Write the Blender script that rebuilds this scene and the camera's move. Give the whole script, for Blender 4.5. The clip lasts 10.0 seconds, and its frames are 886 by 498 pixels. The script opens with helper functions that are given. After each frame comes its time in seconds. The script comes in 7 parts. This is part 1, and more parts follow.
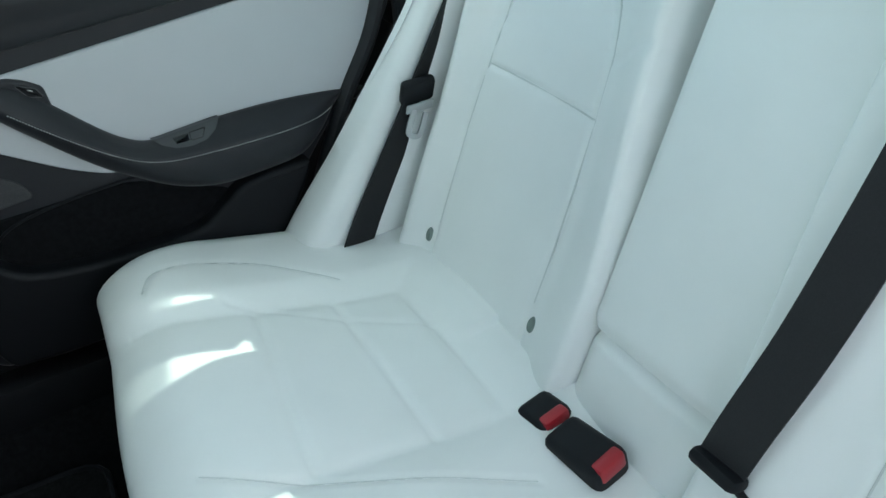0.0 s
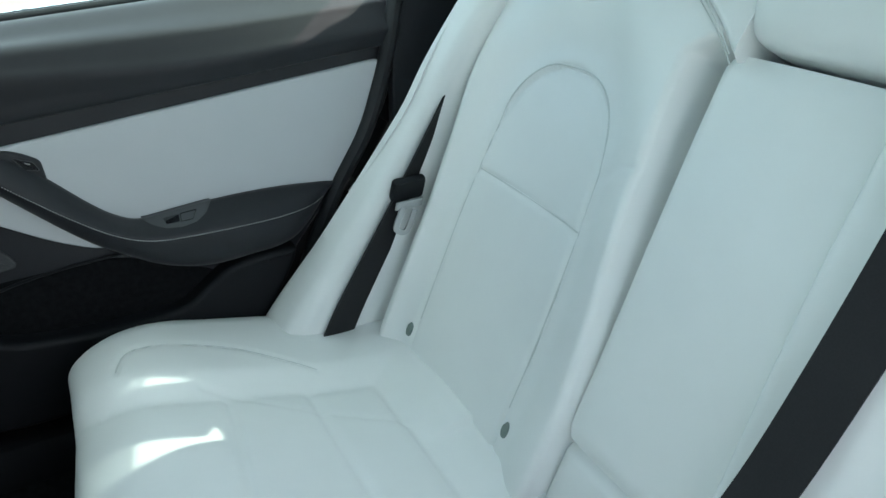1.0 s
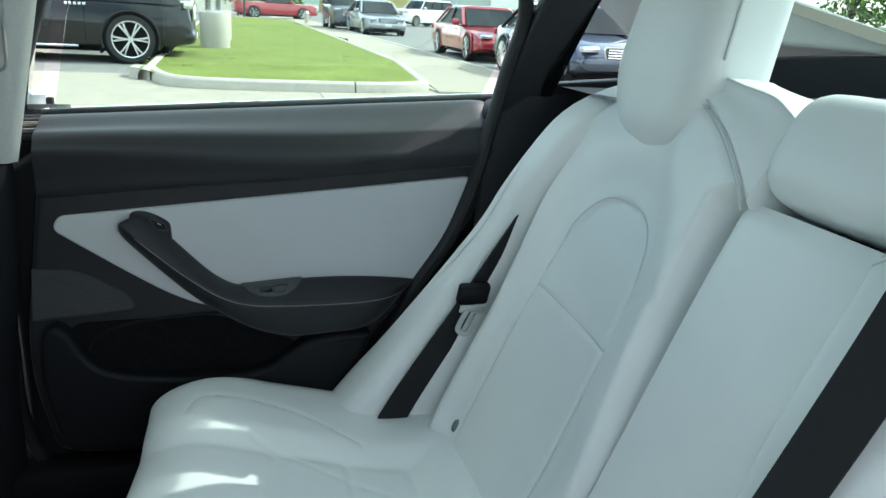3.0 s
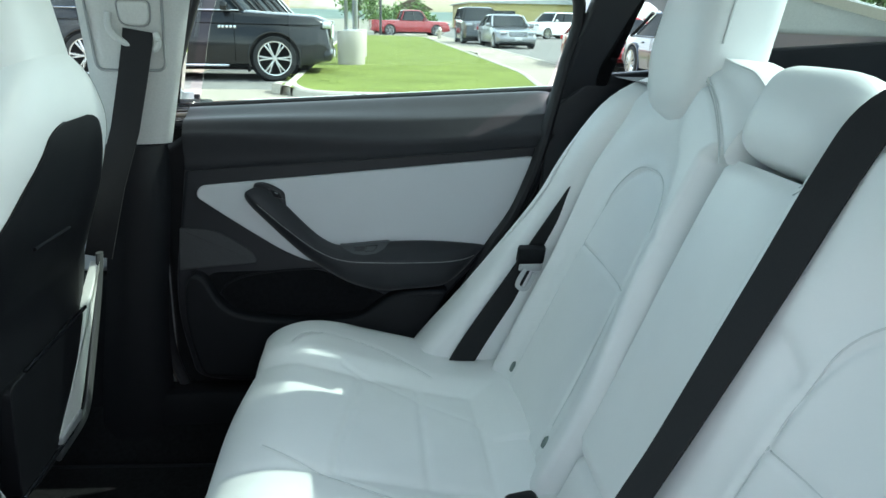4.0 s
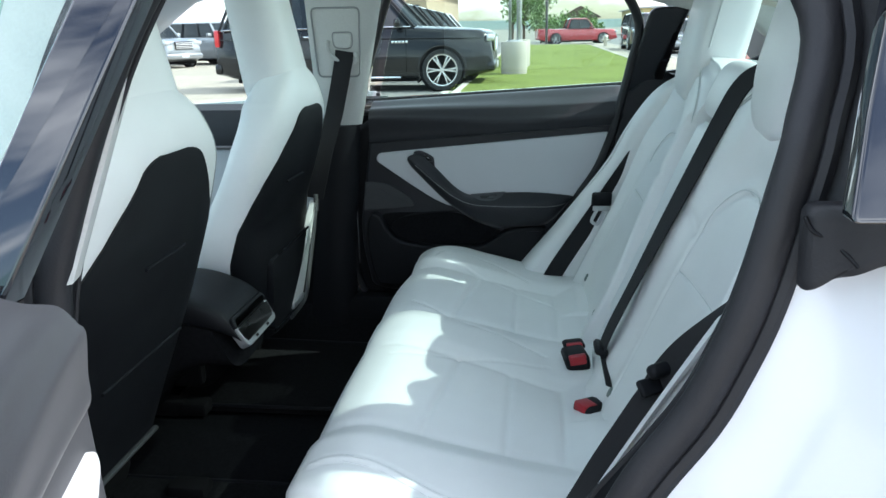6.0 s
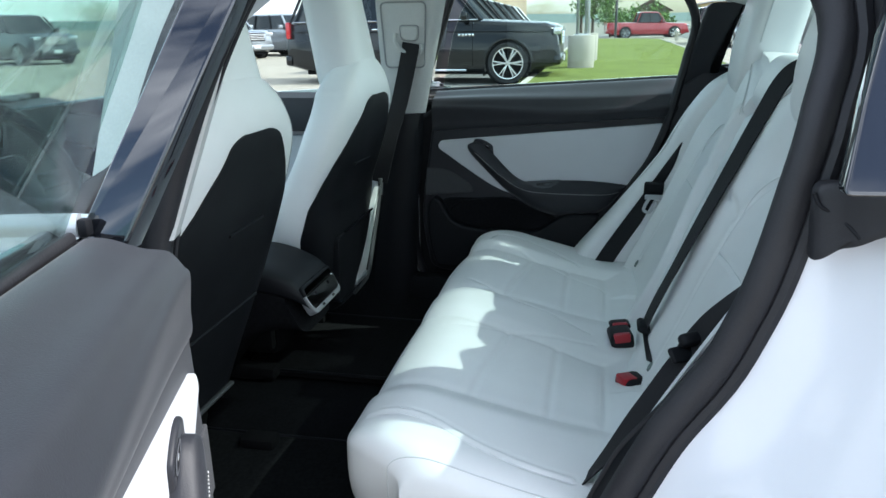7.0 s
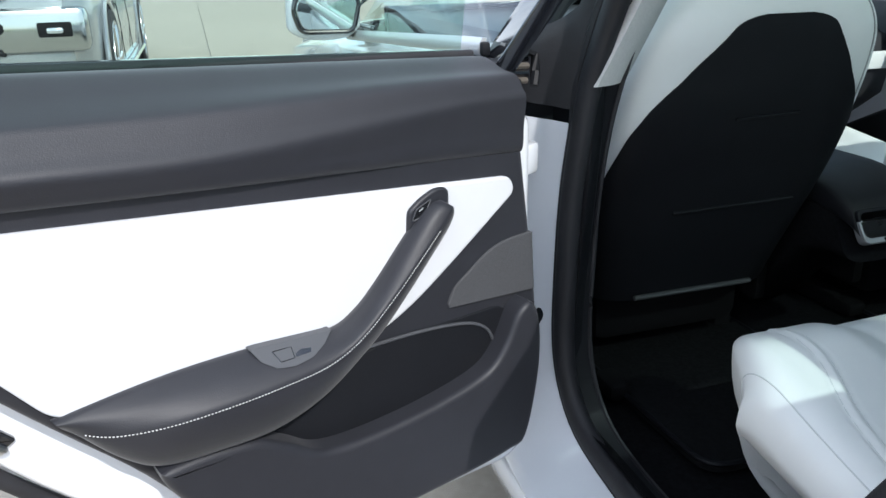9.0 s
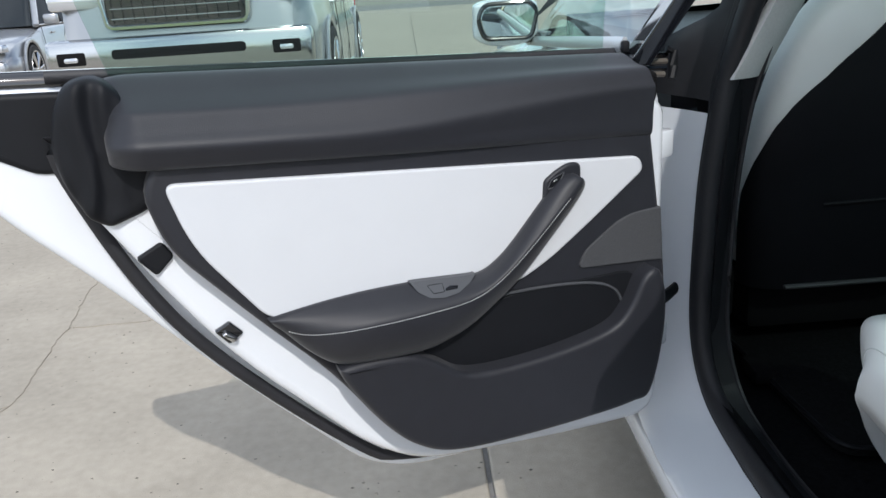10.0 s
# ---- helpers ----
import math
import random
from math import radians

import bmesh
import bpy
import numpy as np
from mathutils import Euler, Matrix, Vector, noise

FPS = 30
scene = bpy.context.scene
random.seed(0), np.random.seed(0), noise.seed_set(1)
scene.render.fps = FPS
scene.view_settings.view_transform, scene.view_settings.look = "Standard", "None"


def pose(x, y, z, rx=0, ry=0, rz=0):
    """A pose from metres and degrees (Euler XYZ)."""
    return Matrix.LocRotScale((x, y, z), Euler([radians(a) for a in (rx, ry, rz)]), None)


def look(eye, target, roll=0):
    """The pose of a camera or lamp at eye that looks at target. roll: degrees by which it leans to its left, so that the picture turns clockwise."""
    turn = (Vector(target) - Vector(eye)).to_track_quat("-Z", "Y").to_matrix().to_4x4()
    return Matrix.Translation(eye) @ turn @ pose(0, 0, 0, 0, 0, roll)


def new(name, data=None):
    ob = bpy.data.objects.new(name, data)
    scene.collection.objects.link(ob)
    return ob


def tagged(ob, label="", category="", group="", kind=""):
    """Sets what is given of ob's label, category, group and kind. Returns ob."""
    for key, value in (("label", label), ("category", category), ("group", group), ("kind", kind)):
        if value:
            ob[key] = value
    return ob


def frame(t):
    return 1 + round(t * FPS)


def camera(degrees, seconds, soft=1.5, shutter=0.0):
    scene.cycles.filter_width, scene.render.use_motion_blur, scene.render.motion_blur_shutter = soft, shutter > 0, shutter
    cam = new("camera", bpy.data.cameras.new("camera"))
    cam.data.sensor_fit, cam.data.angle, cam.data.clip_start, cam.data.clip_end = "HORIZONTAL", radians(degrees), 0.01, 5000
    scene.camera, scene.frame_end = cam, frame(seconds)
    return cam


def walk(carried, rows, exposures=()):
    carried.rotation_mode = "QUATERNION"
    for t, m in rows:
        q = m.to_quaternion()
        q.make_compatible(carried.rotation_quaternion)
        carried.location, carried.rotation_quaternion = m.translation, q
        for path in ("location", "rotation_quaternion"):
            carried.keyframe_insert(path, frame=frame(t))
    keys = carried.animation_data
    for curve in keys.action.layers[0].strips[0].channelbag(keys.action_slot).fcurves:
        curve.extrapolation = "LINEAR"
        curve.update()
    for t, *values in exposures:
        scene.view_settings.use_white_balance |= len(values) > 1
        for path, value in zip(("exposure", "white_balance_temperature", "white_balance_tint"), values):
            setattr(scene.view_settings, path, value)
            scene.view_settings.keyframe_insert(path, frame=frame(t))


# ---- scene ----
cam = camera(60.6, 10.0)
PATH = [
    (0, (-0.37, -0.231, 1.132), (1.138, -0.961, 0.041), -6.1),
    (0.5, (-0.368, -0.235, 1.149), (1.165, -1.021, 0.134), -3.9),
    (1, (-0.37, -0.231, 1.156), (1.206, -1.066, 0.25), -1.2),
    (1.5, (-0.379, -0.227, 1.165), (1.252, -1.07, 0.373), 1.1),
    (2, (-0.392, -0.241, 1.175), (1.312, -1.016, 0.47), 2.7),
    (2.5, (-0.426, -0.272, 1.175), (1.351, -0.924, 0.53), 3.1),
    (2.7, (-0.458, -0.283, 1.167), (1.343, -0.89, 0.546), 3.3),
    (3.8, (-0.691, -0.371, 1.154), (1.204, -0.621, 0.567), 1.3),
    (4, (-0.757, -0.372, 1.148), (1.148, -0.563, 0.569), 1.1),
    (4.5, (-0.931, -0.377, 1.157), (0.985, -0.44, 0.586), 0.2),
    (5, (-1.11, -0.405, 1.158), (0.807, -0.355, 0.59), -0.5),
    (5.5, (-1.275, -0.447, 1.167), (0.638, -0.3, 0.6), -1.0),
    (6.8, (-1.537, -0.528, 1.172), (0.349, -0.165, 0.614), -1.0),
    (7, (-1.531, -0.52, 1.172), (0.345, -0.126, 0.603), -0.9),
    (7.5, (-1.473, -0.541, 1.166), (0.345, 0.05, 0.579), 0.2),
    (8, (-1.293, -0.631, 1.146), (0.257, 0.452, 0.495), 2.0),
    (8.5, (-1.226, -0.78, 1.107), (-0.164, 0.763, 0.407), 1.3),
    (9, (-1.244, -0.984, 1.087), (-0.695, 0.806, 0.385), -1.3),
    (9.5, (-1.223, -1.114, 1.087), (-1.004, 0.755, 0.411), -3.1),
    (10, (-1.209, -1.193, 1.087), (-1.163, 0.696, 0.432), -3.9),
]
GAIN = [(0, 1.90, 6500, 8), (1, 1.84, 6500, 8), (2, 1.48, 6480, 8), (2.5, 1.42, 6460, 8), (4, 1.56, 6400, 9), (4.5, 1.48, 6350, 10), (5.5, 1.42, 6240, 10), (7, 1.10, 6080, 10), (8.5, 0.92, 6080, 10), (9.5, 0.38, 6150, 10), (10, 0.13, 6170, 10)]
walk(cam, [(t, look(eye, target, roll)) for t, eye, target, roll in PATH], GAIN)


# ---- light ----
SUN_WAY = Vector((0.21, -1.0, 0.95)).normalized()   # towards the sun: behind the car, high
world = bpy.data.worlds.new("sky")
scene.world = world
world.use_nodes = True
wn = world.node_tree.nodes
sky = wn.new("ShaderNodeTexSky")
sky.sky_type = "NISHITA"
sky.sun_disc = False
sky.sun_elevation = math.asin(SUN_WAY.z)
sky.sun_rotation = math.atan2(SUN_WAY.x, SUN_WAY.y)
sky.air_density, sky.dust_density = 1.0, 1.5
wl = world.node_tree.links
way = wn.new("ShaderNodeTexCoord")
stretch = wn.new("ShaderNodeMapping")
stretch.inputs["Scale"].default_value = (1.0, 1.0, 2.6)
wl.new(way.outputs["Generated"], stretch.inputs["Vector"])
puff = wn.new("ShaderNodeTexNoise")
puff.inputs["Scale"].default_value, puff.inputs["Detail"].default_value, puff.inputs["Roughness"].default_value = 2.3, 8.0, 0.58
wl.new(stretch.outputs["Vector"], puff.inputs["Vector"])
cover = wn.new("ShaderNodeMapRange")
cover.inputs["From Min"].default_value, cover.inputs["From Max"].default_value = 0.43, 0.63
wl.new(puff.outputs["Fac"], cover.inputs["Value"])
clouds = wn.new("ShaderNodeMix")
clouds.data_type = "RGBA"
clouds.inputs["B"].default_value = (11.2, 11.8, 12.5, 1)
wl.new(cover.outputs["Result"], clouds.inputs["Factor"])
wl.new(sky.outputs["Color"], clouds.inputs["A"])
wl.new(clouds.outputs["Result"], wn["Background"].inputs["Color"])
wn["Background"].inputs["Strength"].default_value = 0.15
sun = new("sun", bpy.data.lights.new("sun", "SUN"))
sun.data.energy, sun.data.angle, sun.data.color = 2.6, radians(0.55), (1.0, 0.955, 0.89)
sun.matrix_world = look(SUN_WAY * 40, (0, 0, 0))


# ---- materials ----
def shader(name, colour, rough=0.5, metal=0.0, scale=0.0, vary=0.0, bump=0.0, bump_scale=400.0, coat=0.0,
           spec=0.5, island=0.0, big=0.0, emit=0.0, sheen=0.0):
    """Principled surface; vary: colour change by a mottled noise of that scale, big: broad stains, bump: fine relief."""
    m = bpy.data.materials.new(name)
    m.use_nodes = True
    n, l = m.node_tree.nodes, m.node_tree.links
    b = n["Principled BSDF"]
    b.inputs["Base Color"].default_value = (*colour, 1)
    b.inputs["Roughness"].default_value = rough
    b.inputs["Metallic"].default_value = metal
    b.inputs["Specular IOR Level"].default_value = spec
    b.inputs["Coat Weight"].default_value = coat
    b.inputs["Coat Roughness"].default_value = 0.04
    b.inputs["Sheen Weight"].default_value = sheen
    if emit:
        b.inputs["Emission Color"].default_value = (*colour, 1)
        b.inputs["Emission Strength"].default_value = emit
    at = n.new("ShaderNodeTexCoord").outputs["Object"]
    last = None
    for amount, s in ((vary, scale), (big, scale / 12 if scale else 1.0)):
        if amount:
            t = n.new("ShaderNodeTexNoise")
            t.inputs["Scale"].default_value, t.inputs["Detail"].default_value = s, 5.0
            l.new(at, t.inputs["Vector"])
            r = n.new("ShaderNodeMapRange")
            r.inputs["From Min"].default_value, r.inputs["From Max"].default_value = 0.3, 0.7
            r.inputs["To Min"].default_value, r.inputs["To Max"].default_value = 1 - amount, 1 + amount
            l.new(t.outputs["Fac"], r.inputs["Value"])
            mul = n.new("ShaderNodeVectorMath")
            mul.operation = "SCALE"
            if last is None:
                mul.inputs[0].default_value = colour
            else:
                l.new(last, mul.inputs[0])
            l.new(r.outputs["Result"], mul.inputs["Scale"])
            last = mul.outputs["Vector"]
    if island:
        info = n.new("ShaderNodeObjectInfo") if island > 0 else n.new("ShaderNodeNewGeometry")
        r = n.new("ShaderNodeMapRange")
        r.inputs["To Min"].default_value, r.inputs["To Max"].default_value = 1 - abs(island), 1 + abs(island)
        l.new(info.outputs["Random" if island > 0 else "Random Per Island"], r.inputs["Value"])
        mul = n.new("ShaderNodeVectorMath")
        mul.operation = "SCALE"
        if last is None:
            mul.inputs[0].default_value = colour
        else:
            l.new(last, mul.inputs[0])
        l.new(r.outputs["Result"], mul.inputs["Scale"])
        last = mul.outputs["Vector"]
    if last is not None:
        l.new(last, b.inputs["Base Color"])
    if bump:
        t = n.new("ShaderNodeTexNoise")
        t.inputs["Scale"].default_value, t.inputs["Detail"].default_value = bump_scale, 3.0
        l.new(at, t.inputs["Vector"])
        k = n.new("ShaderNodeBump")
        k.inputs["Strength"].default_value, k.inputs["Distance"].default_value = bump, 0.4 / bump_scale
        l.new(t.outputs["Fac"], k.inputs["Height"])
        l.new(k.outputs["Normal"], b.inputs["Normal"])
        # uneven gloss
        r = n.new("ShaderNodeMapRange")
        r.inputs["To Min"].default_value, r.inputs["To Max"].default_value = max(rough - 0.08, 0.02), min(rough + 0.08, 1)
        t2 = n.new("ShaderNodeTexNoise")
        t2.inputs["Scale"].default_value = 9.0
        l.new(at, t2.inputs["Vector"])
        l.new(t2.outputs["Fac"], r.inputs["Value"])
        l.new(r.outputs["Result"], b.inputs["Roughness"])
    return m


def glass(name, tint):
    """A thin pane: tinted see-through, its mirror gloss growing at a slant."""
    m = bpy.data.materials.new(name)
    m.use_nodes = True
    n, l = m.node_tree.nodes, m.node_tree.links
    n.remove(n["Principled BSDF"])
    clear, shine, mix, face = (n.new("ShaderNodeBsdfTransparent"), n.new("ShaderNodeBsdfGlossy"), n.new("ShaderNodeMixShader"), n.new("ShaderNodeLayerWeight"))
    clear.inputs["Color"].default_value = (*tint, 1)
    shine.inputs["Roughness"].default_value = 0.0
    shine.inputs["Color"].default_value = (0.95, 0.97, 1, 1)
    face.inputs["Blend"].default_value = 0.5
    steep, gloss = n.new("ShaderNodeMath"), n.new("ShaderNodeMath")
    steep.operation, steep.inputs[1].default_value = "POWER", 5.0
    gloss.operation, gloss.inputs[1].default_value, gloss.inputs[2].default_value = "MULTIPLY_ADD", 0.80, 0.045
    l.new(face.outputs["Facing"], steep.inputs[0])
    l.new(steep.outputs["Value"], gloss.inputs[0])
    l.new(gloss.outputs["Value"], mix.inputs["Fac"])
    l.new(clear.outputs["BSDF"], mix.inputs[1])
    l.new(shine.outputs["BSDF"], mix.inputs[2])
    l.new(mix.outputs["Shader"], n["Material Output"].inputs["Surface"])
    return m


def dark_pane(name, colour):
    """Car glass with a dark cabin behind it: black with a mild mirror gloss."""
    m = bpy.data.materials.new(name)
    m.use_nodes = True
    n, l = m.node_tree.nodes, m.node_tree.links
    n.remove(n["Principled BSDF"])
    base, shine, mix, face, steep, gloss = (n.new("ShaderNodeBsdf" + k) if k in ("Diffuse", "Glossy") else n.new("ShaderNode" + k) for k in ("Diffuse", "Glossy", "MixShader", "LayerWeight", "Math", "Math"))
    base.inputs["Color"].default_value = (*colour, 1)
    shine.inputs["Roughness"].default_value = 0.04
    face.inputs["Blend"].default_value = 0.5
    steep.operation, steep.inputs[1].default_value = "POWER", 5.0
    gloss.operation, gloss.inputs[1].default_value, gloss.inputs[2].default_value = "MULTIPLY_ADD", 0.07, 0.04
    l.new(face.outputs["Facing"], steep.inputs[0])
    l.new(steep.outputs["Value"], gloss.inputs[0])
    l.new(gloss.outputs["Value"], mix.inputs["Fac"])
    l.new(base.outputs["BSDF"], mix.inputs[1])
    l.new(shine.outputs["BSDF"], mix.inputs[2])
    l.new(mix.outputs["Shader"], n["Material Output"].inputs["Surface"])
    return m


LEATHER = shader("white_leather", (0.80, 0.81, 0.80), 0.40, bump=0.22, bump_scale=900, scale=14, vary=0.015, big=0.02, spec=0.45)
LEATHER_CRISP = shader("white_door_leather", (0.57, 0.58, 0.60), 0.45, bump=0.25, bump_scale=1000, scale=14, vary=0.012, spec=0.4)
THREAD = shader("pale_thread", (0.42, 0.42, 0.41), 0.8)
SEAM = shader("white_leather_seam", (0.62, 0.64, 0.63), 0.7)
DARK_SEAM = shader("seam_shade", (0.30, 0.31, 0.31), 0.8)
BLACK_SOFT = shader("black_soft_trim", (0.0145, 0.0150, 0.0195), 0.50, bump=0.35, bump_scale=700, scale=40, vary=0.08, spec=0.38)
BLACK_SOFT.node_tree.nodes["Principled BSDF"].inputs["Sheen Weight"].default_value = 0.13
BLACK_SOFT.node_tree.nodes["Principled BSDF"].inputs["Sheen Roughness"].default_value = 0.45
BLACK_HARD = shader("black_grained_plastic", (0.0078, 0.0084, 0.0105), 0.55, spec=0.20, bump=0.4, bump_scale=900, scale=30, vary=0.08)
BLACK_GLOSS = shader("piano_black", (0.008, 0.009, 0.012), 0.06, coat=1.0)
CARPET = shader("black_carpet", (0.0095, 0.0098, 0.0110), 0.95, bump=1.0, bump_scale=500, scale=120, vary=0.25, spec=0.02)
MAT_PILE = shader("black_mat_pile", (0.012, 0.0123, 0.013), 0.95, bump=1.0, bump_scale=420, scale=120, vary=0.25, spec=0.02)
MESH_CLOTH = shader("grille_cloth", (0.05, 0.051, 0.055), 0.85, bump=0.9, bump_scale=1500, scale=900, vary=0.3)
RUBBER = shader("black_rubber", (0.017, 0.017, 0.020), 0.55, bump=0.3, bump_scale=300, scale=18, vary=0.15, spec=0.4)
WEBBING = shader("belt_webbing", (0.011, 0.011, 0.013), 0.85, bump=0.7, bump_scale=1400, scale=600, vary=0.2)
RED = shader("red_button", (0.36, 0.012, 0.022), 0.38)
STEEL = shader("bright_steel", (0.62, 0.63, 0.64), 0.28, metal=1.0)
SATIN_TRIM = shader("satin_bright_trim", (0.55, 0.57, 0.58), 0.32, metal=0.55)
TONGUE = shader("brushed_steel_tongue", (0.50, 0.51, 0.52), 0.45, metal=0.35)
CHROME = shader("chrome", (0.75, 0.76, 0.78), 0.07, metal=1.0)
SILVER_PLASTIC = shader("satin_silver_plastic", (0.30, 0.31, 0.32), 0.4, metal=0.3, bump=0.1)
FRAME_GREY = shader("dark_grey_frame_plastic", (0.055, 0.058, 0.060), 0.5, bump=0.2)
GREY_TAB = shader("grey_green_tab", (0.16, 0.20, 0.185), 0.55)
PAINT = shader("white_car_paint", (0.73, 0.75, 0.785), 0.16, coat=1.0, spec=0.5)
HEADLINER = shader("pale_headliner_cloth", (0.55, 0.56, 0.54), 0.9, bump=0.6, bump_scale=1200, scale=300, vary=0.05)
PILLAR_CLOTH = shader("pale_pillar_cloth", (0.60, 0.61, 0.59), 0.85, bump=0.5, bump_scale=1200, scale=300, vary=0.05)
SHELF = shader("grey_shelf_felt", (0.20, 0.205, 0.21), 0.95, bump=0.8, bump_scale=700, scale=200, vary=0.15)
WINDOW = glass("tinted_window", (0.82, 0.912, 0.875))
WINDSHIELD = glass("windshield_glass", (0.74, 0.90, 0.86))
ROOF_GLASS = glass("dark_roof_glass", (0.115, 0.148, 0.138))
REAR_GLASS = glass("rear_glass", (0.44, 0.56, 0.52))
DARK_GLASS = dark_pane("parked_car_glass", (0.018, 0.022, 0.025))
CONCRETE = shader("lot_concrete", (0.335, 0.300, 0.246), 0.92, spec=0.2, bump=0.7, bump_scale=260, scale=34, vary=0.07, big=0.10, island=0.04)
CRACK = shader("crack_shade", (0.29, 0.255, 0.205), 1.0)
GRIT = shader("loose_grit", (0.20, 0.175, 0.145), 0.9, island=-0.6)
PIPING = shader("dark_piping", (0.06, 0.062, 0.068), 0.45)
STRIP = shader("brown_grey_rubber", (0.11, 0.095, 0.08), 0.45, spec=0.5)
# darker than CHROME: the bumper's bright reflection is dimmed through its colour
TRUCK_CHROME = shader("toned_chrome", (0.46, 0.47, 0.48), 0.14, metal=1.0)
KERB = shader("kerb_concrete", (0.42, 0.39, 0.34), 0.9, spec=0.1, bump=0.6, bump_scale=110, scale=18, vary=0.12, island=0.06)
WALKWAY = shader("walkway_concrete", (0.34, 0.305, 0.25), 0.9, spec=0.1, bump=0.5, bump_scale=110, scale=12, vary=0.07, island=0.06)
ASPHALT = shader("road_surface", (0.20, 0.195, 0.185), 0.9, spec=0.1, bump=0.7, bump_scale=160, scale=30, vary=0.12, big=0.12)
GRASS = shader("mown_grass", (0.160, 0.195, 0.050), 0.95, spec=0.1, bump=0.8, bump_scale=60, scale=9, vary=0.18, big=0.15)
BLADE = shader("grass_blade", (0.168, 0.206, 0.050), 0.9, spec=0.1, island=-0.10)
LEAF = shader("tree_leaf", (0.12, 0.215, 0.05), 0.7, island=-0.45)
BARK = shader("bark", (0.10, 0.075, 0.055), 0.95, bump=1.0, bump_scale=40, scale=20, vary=0.3)
HILL = shader("far_hillside", (0.10, 0.145, 0.125), 1.0, scale=0.02, vary=0.25)
FIELD = shader("far_ground", (0.24, 0.23, 0.19), 1.0, spec=0.1, scale=0.05, vary=0.2)
TYRE = shader("tyre_rubber", (0.02, 0.02, 0.021), 0.8, bump=0.4, bump_scale=120)
ALLOY = shader("alloy_rim", (0.55, 0.56, 0.57), 0.25, metal=1.0)
ARCH = shader("wheel_well", (0.008, 0.008, 0.0085), 0.9, spec=0.1)
LENS = shader("headlight_lens", (0.55, 0.57, 0.6), 0.08, metal=0.6, coat=1.0)
TAIL = shader("red_tail_lens", (0.5, 0.01, 0.015), 0.15, coat=0.6)
PLATE = shader("plain_plate", (0.6, 0.6, 0.62), 0.5)


def body_paint(name, colour, metal=0.2):
    return shader(name, colour, 0.28, metal=metal, coat=1.0)


# ---- mesh helpers ----
def thing(name, label, category, group="", kind="", at=(0, 0, 0)):
    ob = new(name)
    ob.location = at
    ob.empty_display_size = 0.05
    return tagged(ob, label, category, group, kind)


def part(name, bm, material, parent=None, label="", sharp=35):
    """Links a bmesh as one mesh object under a thing or part."""
    me = bpy.data.meshes.new(name)
    bm.to_mesh(me)
    bm.free()
    me.materials.append(material)
    me.shade_smooth()
    me.set_sharp_from_angle(angle=radians(sharp))
    ob = new(name, me)
    if parent is not None:
        ob.parent = parent
    if label:
        ob["label"] = label
    return ob


def structure(name, bm, material, label, category, sharp=35):
    return tagged(part(name, bm, material, None, sharp=sharp), label, category, "", "structure")


def mesh(verts, faces):
    bm = bmesh.new()
    vs = [bm.verts.new(v) for v in verts]
    for f in faces:
        try:
            bm.faces.new([vs[i] for i in f])
        except ValueError:
            pass
    bmesh.ops.recalc_face_normals(bm, faces=bm.faces)
    return bm


def loft(rings, closed=True, caps=True, loop=False):
    """Skin over rings of equally many points; closed: each ring is closed; loop: last ring joins the first."""
    n, m = len(rings), len(rings[0])
    verts = [p for r in rings for p in r]
    faces = []
    for i in range(n if loop else n - 1):
        k = (i + 1) % n
        for j in range(m if closed else m - 1):
            q = (j + 1) % m
            faces.append((i * m + j, i * m + q, k * m + q, k * m + j))
    if caps and closed and not loop:
        faces.append(tuple(range(m)))
        faces.append(tuple((n - 1) * m + j for j in range(m)))
    return mesh(verts, faces)


def smooth(points, count, closed=False):
    """Catmull-Rom through the points, evenly spread by length."""
    p = np.array(points, float)
    n = len(p)
    out = []
    for i in range(n if closed else n - 1):
        a, b, c, d = (p[(i + k) % n] if closed else p[min(max(i + k, 0), n - 1)] for k in (-1, 0, 1, 2))
        for s in np.linspace(0, 1, 12, endpoint=False):
            out.append(0.5 * (2 * b + (c - a) * s + (2 * a - 5 * b + 4 * c - d) * s ** 2 + (3 * b - a - 3 * c + d) * s ** 3))
    out.append(p[0] if closed else p[-1])
    out = np.array(out)
    run = np.r_[0, np.cumsum(np.linalg.norm(np.diff(out, axis=0), axis=1))]
    want = np.linspace(0, run[-1], count, endpoint=not closed)
    return np.stack([np.interp(want, run, out[:, k]) for k in range(p.shape[1])], 1)


def rounded(points, radius, steps=5):
    """A closed outline with rounded corners."""
    p = [np.array(q, float) for q in points]
    out = []
    for i in range(len(p)):
        a, b, c = p[i - 1], p[i], p[(i + 1) % len(p)]
        r = radius[i] if isinstance(radius, (list, tuple)) else radius
        r1 = min(r, np.linalg.norm(a - b) * 0.48, np.linalg.norm(c - b) * 0.48)
        s, e = b + (a - b) / np.linalg.norm(a - b) * r1, b + (c - b) / np.linalg.norm(c - b) * r1
        for t in np.linspace(0, 1, steps):
            out.append((1 - t) ** 2 * s + 2 * t * (1 - t) * b + t ** 2 * e)
    return np.array(out)


def shrink(outline, d):
    """Moves a closed outline inwards by d."""
    p = np.array(outline)
    area = np.sum(p[:, 0] * np.roll(p[:, 1], -1) - np.roll(p[:, 0], -1) * p[:, 1])
    t = np.roll(p, -1, 0) - np.roll(p, 1, 0)
    t /= np.maximum(np.linalg.norm(t, axis=1, keepdims=True), 1e-9)
    n = np.stack([-t[:, 1], t[:, 0]], 1) * (1 if area > 0 else -1)
    return p + n * d


